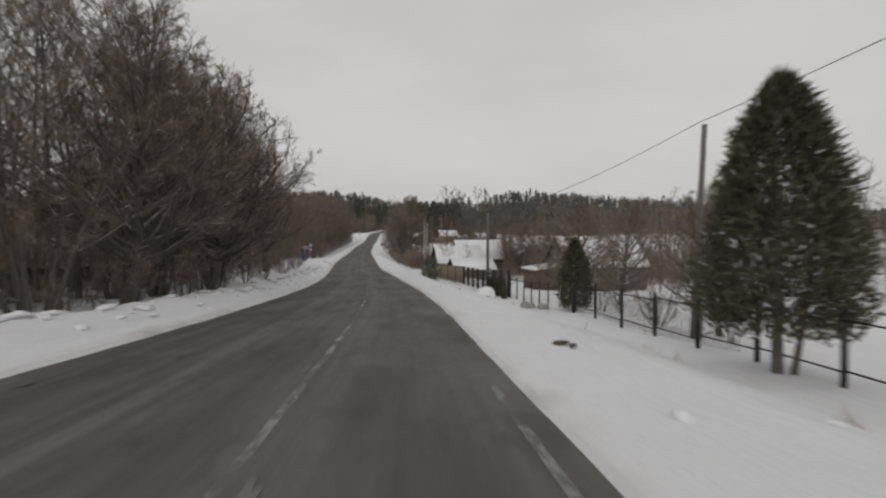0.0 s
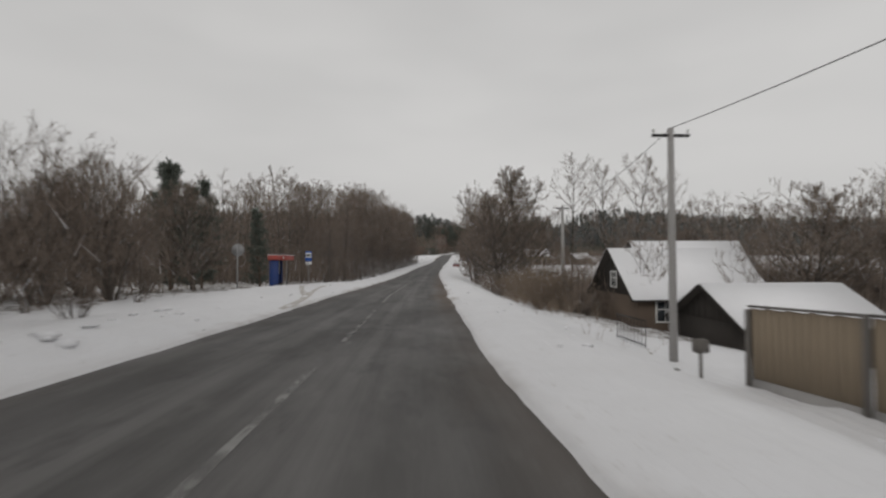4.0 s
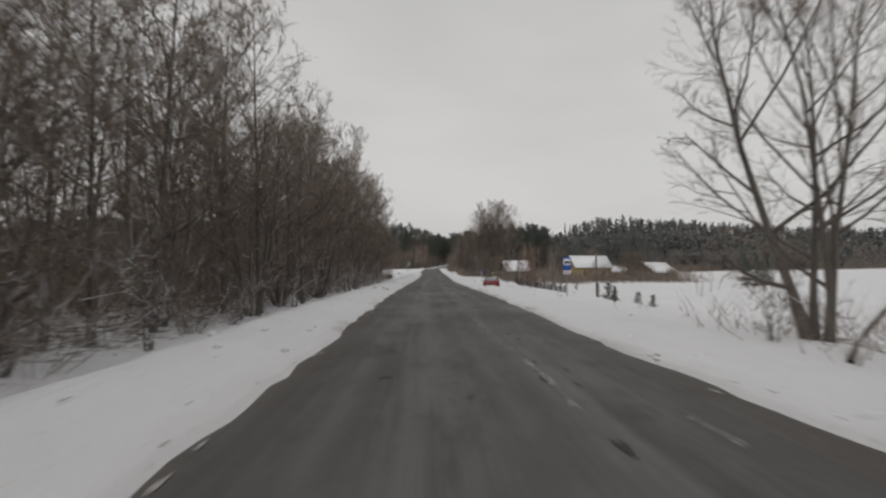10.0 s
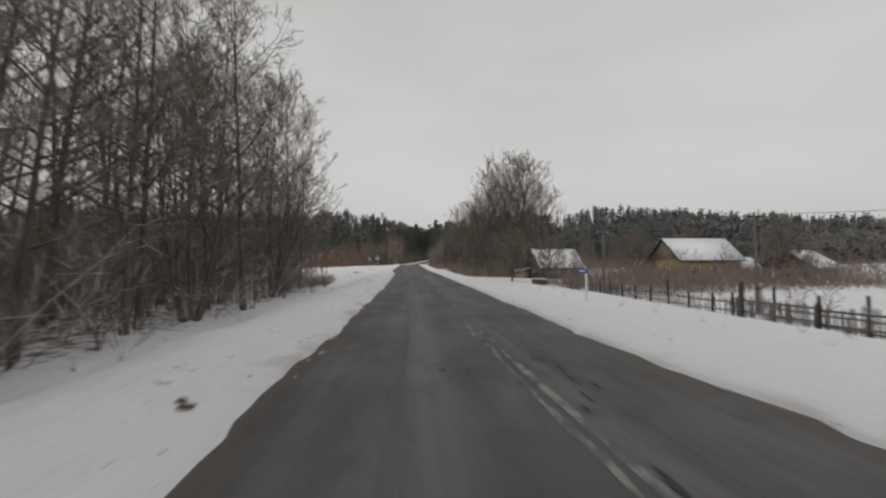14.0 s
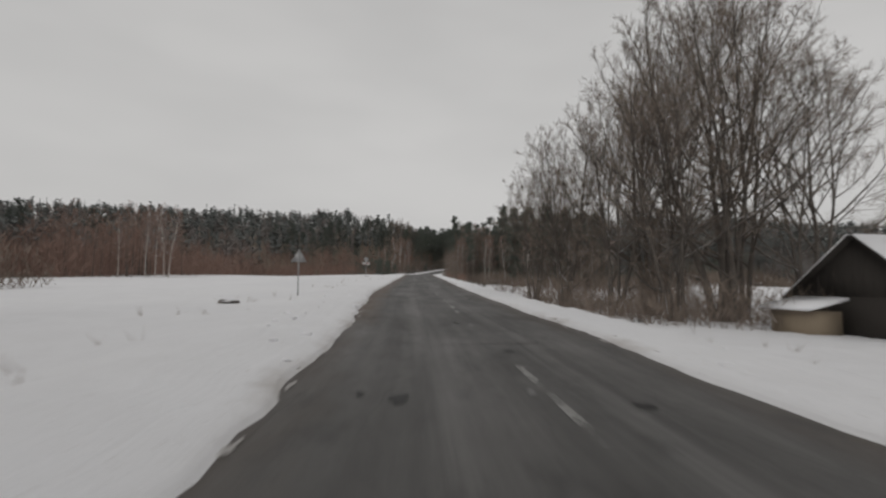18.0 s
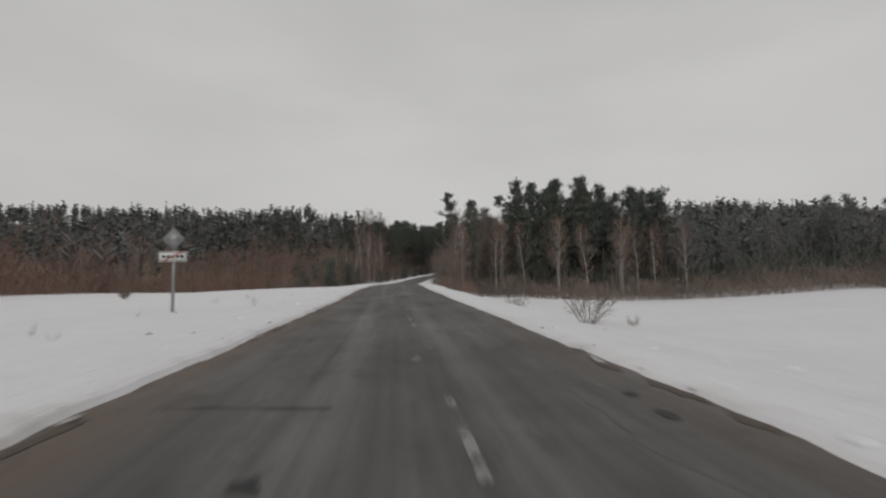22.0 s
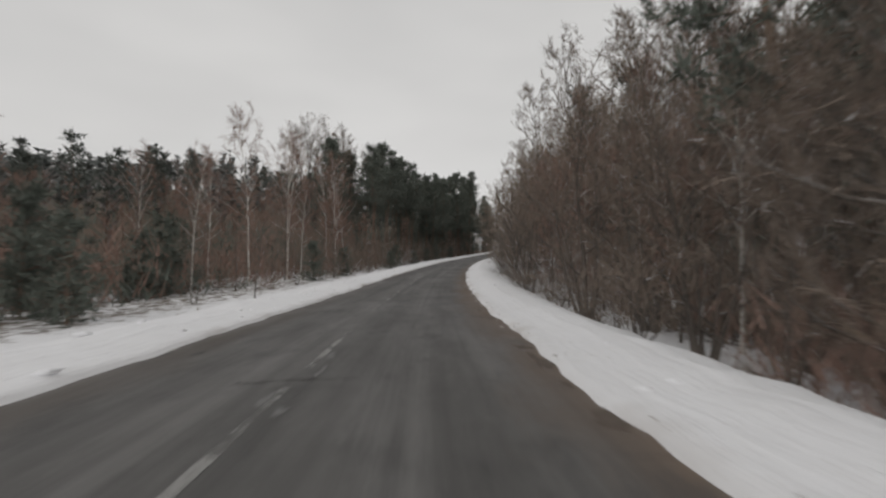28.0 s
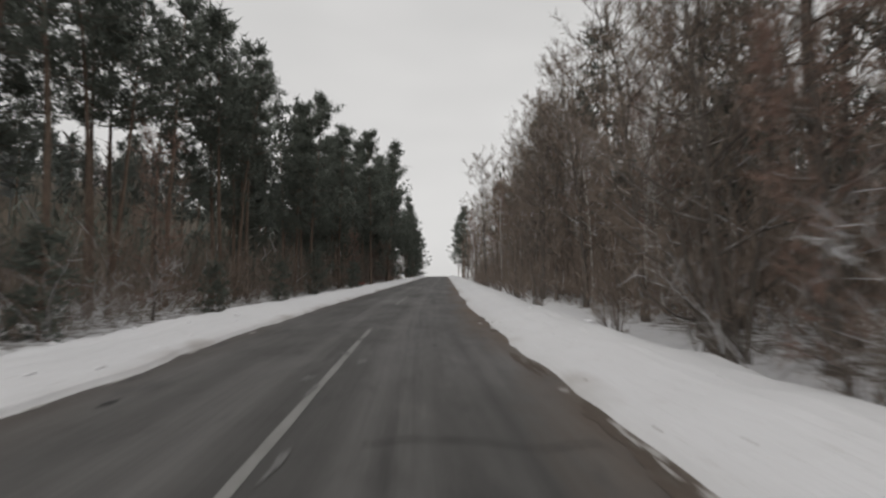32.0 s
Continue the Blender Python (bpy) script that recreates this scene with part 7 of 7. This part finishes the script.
house("long low outbuilding with snow on its roof", 263, 48, -90, 4.5, 7, 1.8, 1.5, M_WOOD_GREY, M_WOOD_BROWN, category="shed", name="shed")
bh = house("black weathered barn with a snow-covered roof near the road", 271.5, 24.0, -84, 7.0, 6.8, 1.9, 2.8, M_WOOD_DARK, M_WOOD_DARK, category="barn", name="barn")
lean_to(bh, (-2.4, -5.9, -0.3), (-0.2, -4.11, 1.2), 0.5, M_WOOD_TAN, "shed")
logs = thing("firewood_stack", spot(247, 15.5, 10), "dark stack of firewood along a garden", "firewood")
r = random.Random(5)
for k in range(30):
    put("log", Geo().cyl((-0.4, 0, 0), (0.4, 0, 0), 0.11, 8), M_WOOD_BROWN, Matrix.Translation((r.uniform(-0.05, 0.05), (k % 10) * 0.23, 0.1 + 0.2 * (k // 10))), logs)
put("snow_cover", Geo().bevelbox((-0.4, -0.15, 0.63), (0.4, 2.25, 0.74), 0.05), M_FRESH_SNOW, None, logs)
zone(62, ["bush", "sapling"], 250, 262, 30, 62, 12, 0.5, 0.9)
zone(63, ["sapling", "bush"], 206, 240, 20, 26, 8, 0.3, 0.55)
plant("young_pine", 164.8, 11.8, 0.28)
plant("young_pine", 165.6, 12.6, 0.25)
plant("young_pine", 162, 11.2, 0.16)
plant("young_pine", 163.5, 13.2, 0.2)
plant("young_pine", 160, 12.5, 0.18)
zone(64, ["aspen"], 187.3, 190.8, 10.4, 12.2, 5, 0.4, 0.52)


# ---------------------------------------------------------------- the open field
def tri_sign():
    ob = thing("triangle_sign", spot(275.8, -6.2), "triangular road sign seen from its grey back", "road sign")
    put("post", Geo().cyl((0, 0, -0.4), (0, 0, 2.5), 0.035, 10), M_METAL, None, ob)
    g = Geo()
    v = [(-0.42, 0.04, 1.85), (0.42, 0.04, 1.85), (0, 0.04, 2.58)]
    g.add(v + [(x, y + 0.015, z) for x, y, z in v], [(0, 1, 2), (5, 4, 3), (0, 3, 4, 1), (1, 4, 5, 2), (2, 5, 3, 0)])
    put("plate", g, M_METAL, None, ob, "grey metal back of the plate")


tri_sign()


def end_sign():
    ob = thing("place_sign", spot(332.4, -9.7, 0), "white place sign with a red stroke below a grey diamond", "road sign")
    put("post", Geo().cyl((0, 0, -0.4), (0, 0, 3.3), 0.06, 12), M_METAL, None, ob)
    d = Matrix.Translation((0, -0.08, 2.95)) @ Matrix.Rotation(radians(45), 4, "Y")
    di = put("diamond", Geo().bevelbox((-0.33, -0.012, -0.33), (0.33, 0.012, 0.33), 0.01), M_METAL, d, ob, "grey back of a diamond sign")
    put("cross_strip", Geo().bevelbox((-0.3, -0.03, -0.012), (0.3, -0.013, 0.012), 0.004), M_METAL, Matrix.Rotation(radians(-45), 4, "Y"), di)
    p = put("plate", Geo().bevelbox((-0.58, -0.10, 2.02), (0.58, -0.075, 2.44), 0.008), M_WHITE, None, ob, "white name plate")
    for lo, hi in (((-0.55, 2.05), (0.55, 2.07)), ((-0.55, 2.39), (0.55, 2.41)), ((-0.55, 2.07), (-0.53, 2.39)), ((0.53, 2.07), (0.55, 2.39))):
        put("border", Geo().box((lo[0], -0.104, lo[1]), (hi[0], -0.1005, hi[1])), M_PLASTIC, None, p)
    for k in range(5):
        put("text_bar", Geo().box((-0.42 + 0.18 * k, -0.104, 2.17), (-0.42 + 0.18 * k + 0.12, -0.1005, 2.29)), M_DARK_METAL, None, p)
    put("red_stroke", Geo().box((-0.42, -0.109, -0.022), (0.42, -0.1055, 0.022)), paint_mat("sign_red", (0.42, 0.03, 0.03), 0.5, 0.1), Matrix.Translation((0, 0, 2.23)) @ Matrix.Rotation(radians(-28), 4, "Y"), p, "red diagonal stroke")


end_sign()


def stump(s, u, w, h, label, name="rock"):
    bm = bmesh.new()
    bmesh.ops.create_icosphere(bm, subdivisions=3, radius=1.0)
    for v in bm.verts:
        v.co = v.co * (1 + 0.35 * noise.noise(v.co * 1.9 + Vector((s, 0, 0))))
        v.co.x, v.co.y, v.co.z = v.co.x * w, v.co.y * w * 0.8, v.co.z * h
    bm.verts.index_update()
    g = Geo().add([v.co[:] for v in bm.verts], [[v.index for v in f.verts] for f in bm.faces])
    bm.free()
    tagged(put(name, g, M_ROCK, spot(s, u, 0, h * 0.3), soft=True), label, "rock", "rocks in the field")


k_ = Mat("snowy_rock", (0.1, 0.09, 0.08), 0.9)
f_ = k_.noise(k_.coords(), 4, 5, 0.7)
k_.base(k_.mix(k_.ramp(k_.up(), [(0.6, 0.0), (0.85, 0.9)]), k_.mix(f_, (0.045, 0.04, 0.036), (0.14, 0.125, 0.11)), SNOW))
k_.bump(f_, 0.6, 0.05)
M_ROCK = k_.m
stump(299.0, 12.3, 0.65, 0.35, "dark boulder capped with snow in a field")
stump(305.1, 19.9, 0.7, 0.3, "low dark boulder in the snowy field")
stump(303.0, 22.5, 0.5, 0.28, "low dark boulder beside two posts")
stump(301.5, 11.0, 0.3, 0.18, "small dark stone in the snow")
stump(271.0, -8.0, 0.45, 0.14, "tussock of dark earth in the snow", "earth_tussock")
for s, u, h in ((304.0, 20.6, 1.1), (303.2, 19.9, 0.6)):
    tagged(put("wooden_post", Geo().cyl((0, 0, -0.3), (0, 0, h), 0.07, 8), M_WOOD_DARK, spot(s, u)), "short dark wooden post in the field", "post", "field posts")
tagged(put("wooden_post", Geo().cyl((0, 0, -0.3), (0.1, 0, 7.2), 0.11, 8, 0, 0.06), M_BARK_DARK, spot(129.6, 10.4)), "tall dead bare trunk beside a forked tree", "dead trunk")
tagged(put("fallen_branch", Geo().tube([(0, 0, 0.05), (0.9, 0.8, 0.35), (1.9, 1.2, 0.95), (2.6, 1.3, 1.5)], [0.07, 0.06, 0.045, 0.02], 7), M_BARK_DARK, spot(143.5, 9.0, 0)), "dark fallen branch lying against trees", "branch")
rs = thing("red_marker", spot(549, -9.9), "small red-brown marker board on a post", "marker")
put("post", Geo().cyl((0, 0, -0.3), (0, 0, 0.7), 0.05, 8), M_WOOD_GREY, None, rs)
put("board", Geo().bevelbox((-0.5, -0.06, 0.7), (0.4, -0.03, 0.9), 0.01), M_RED, None, rs)
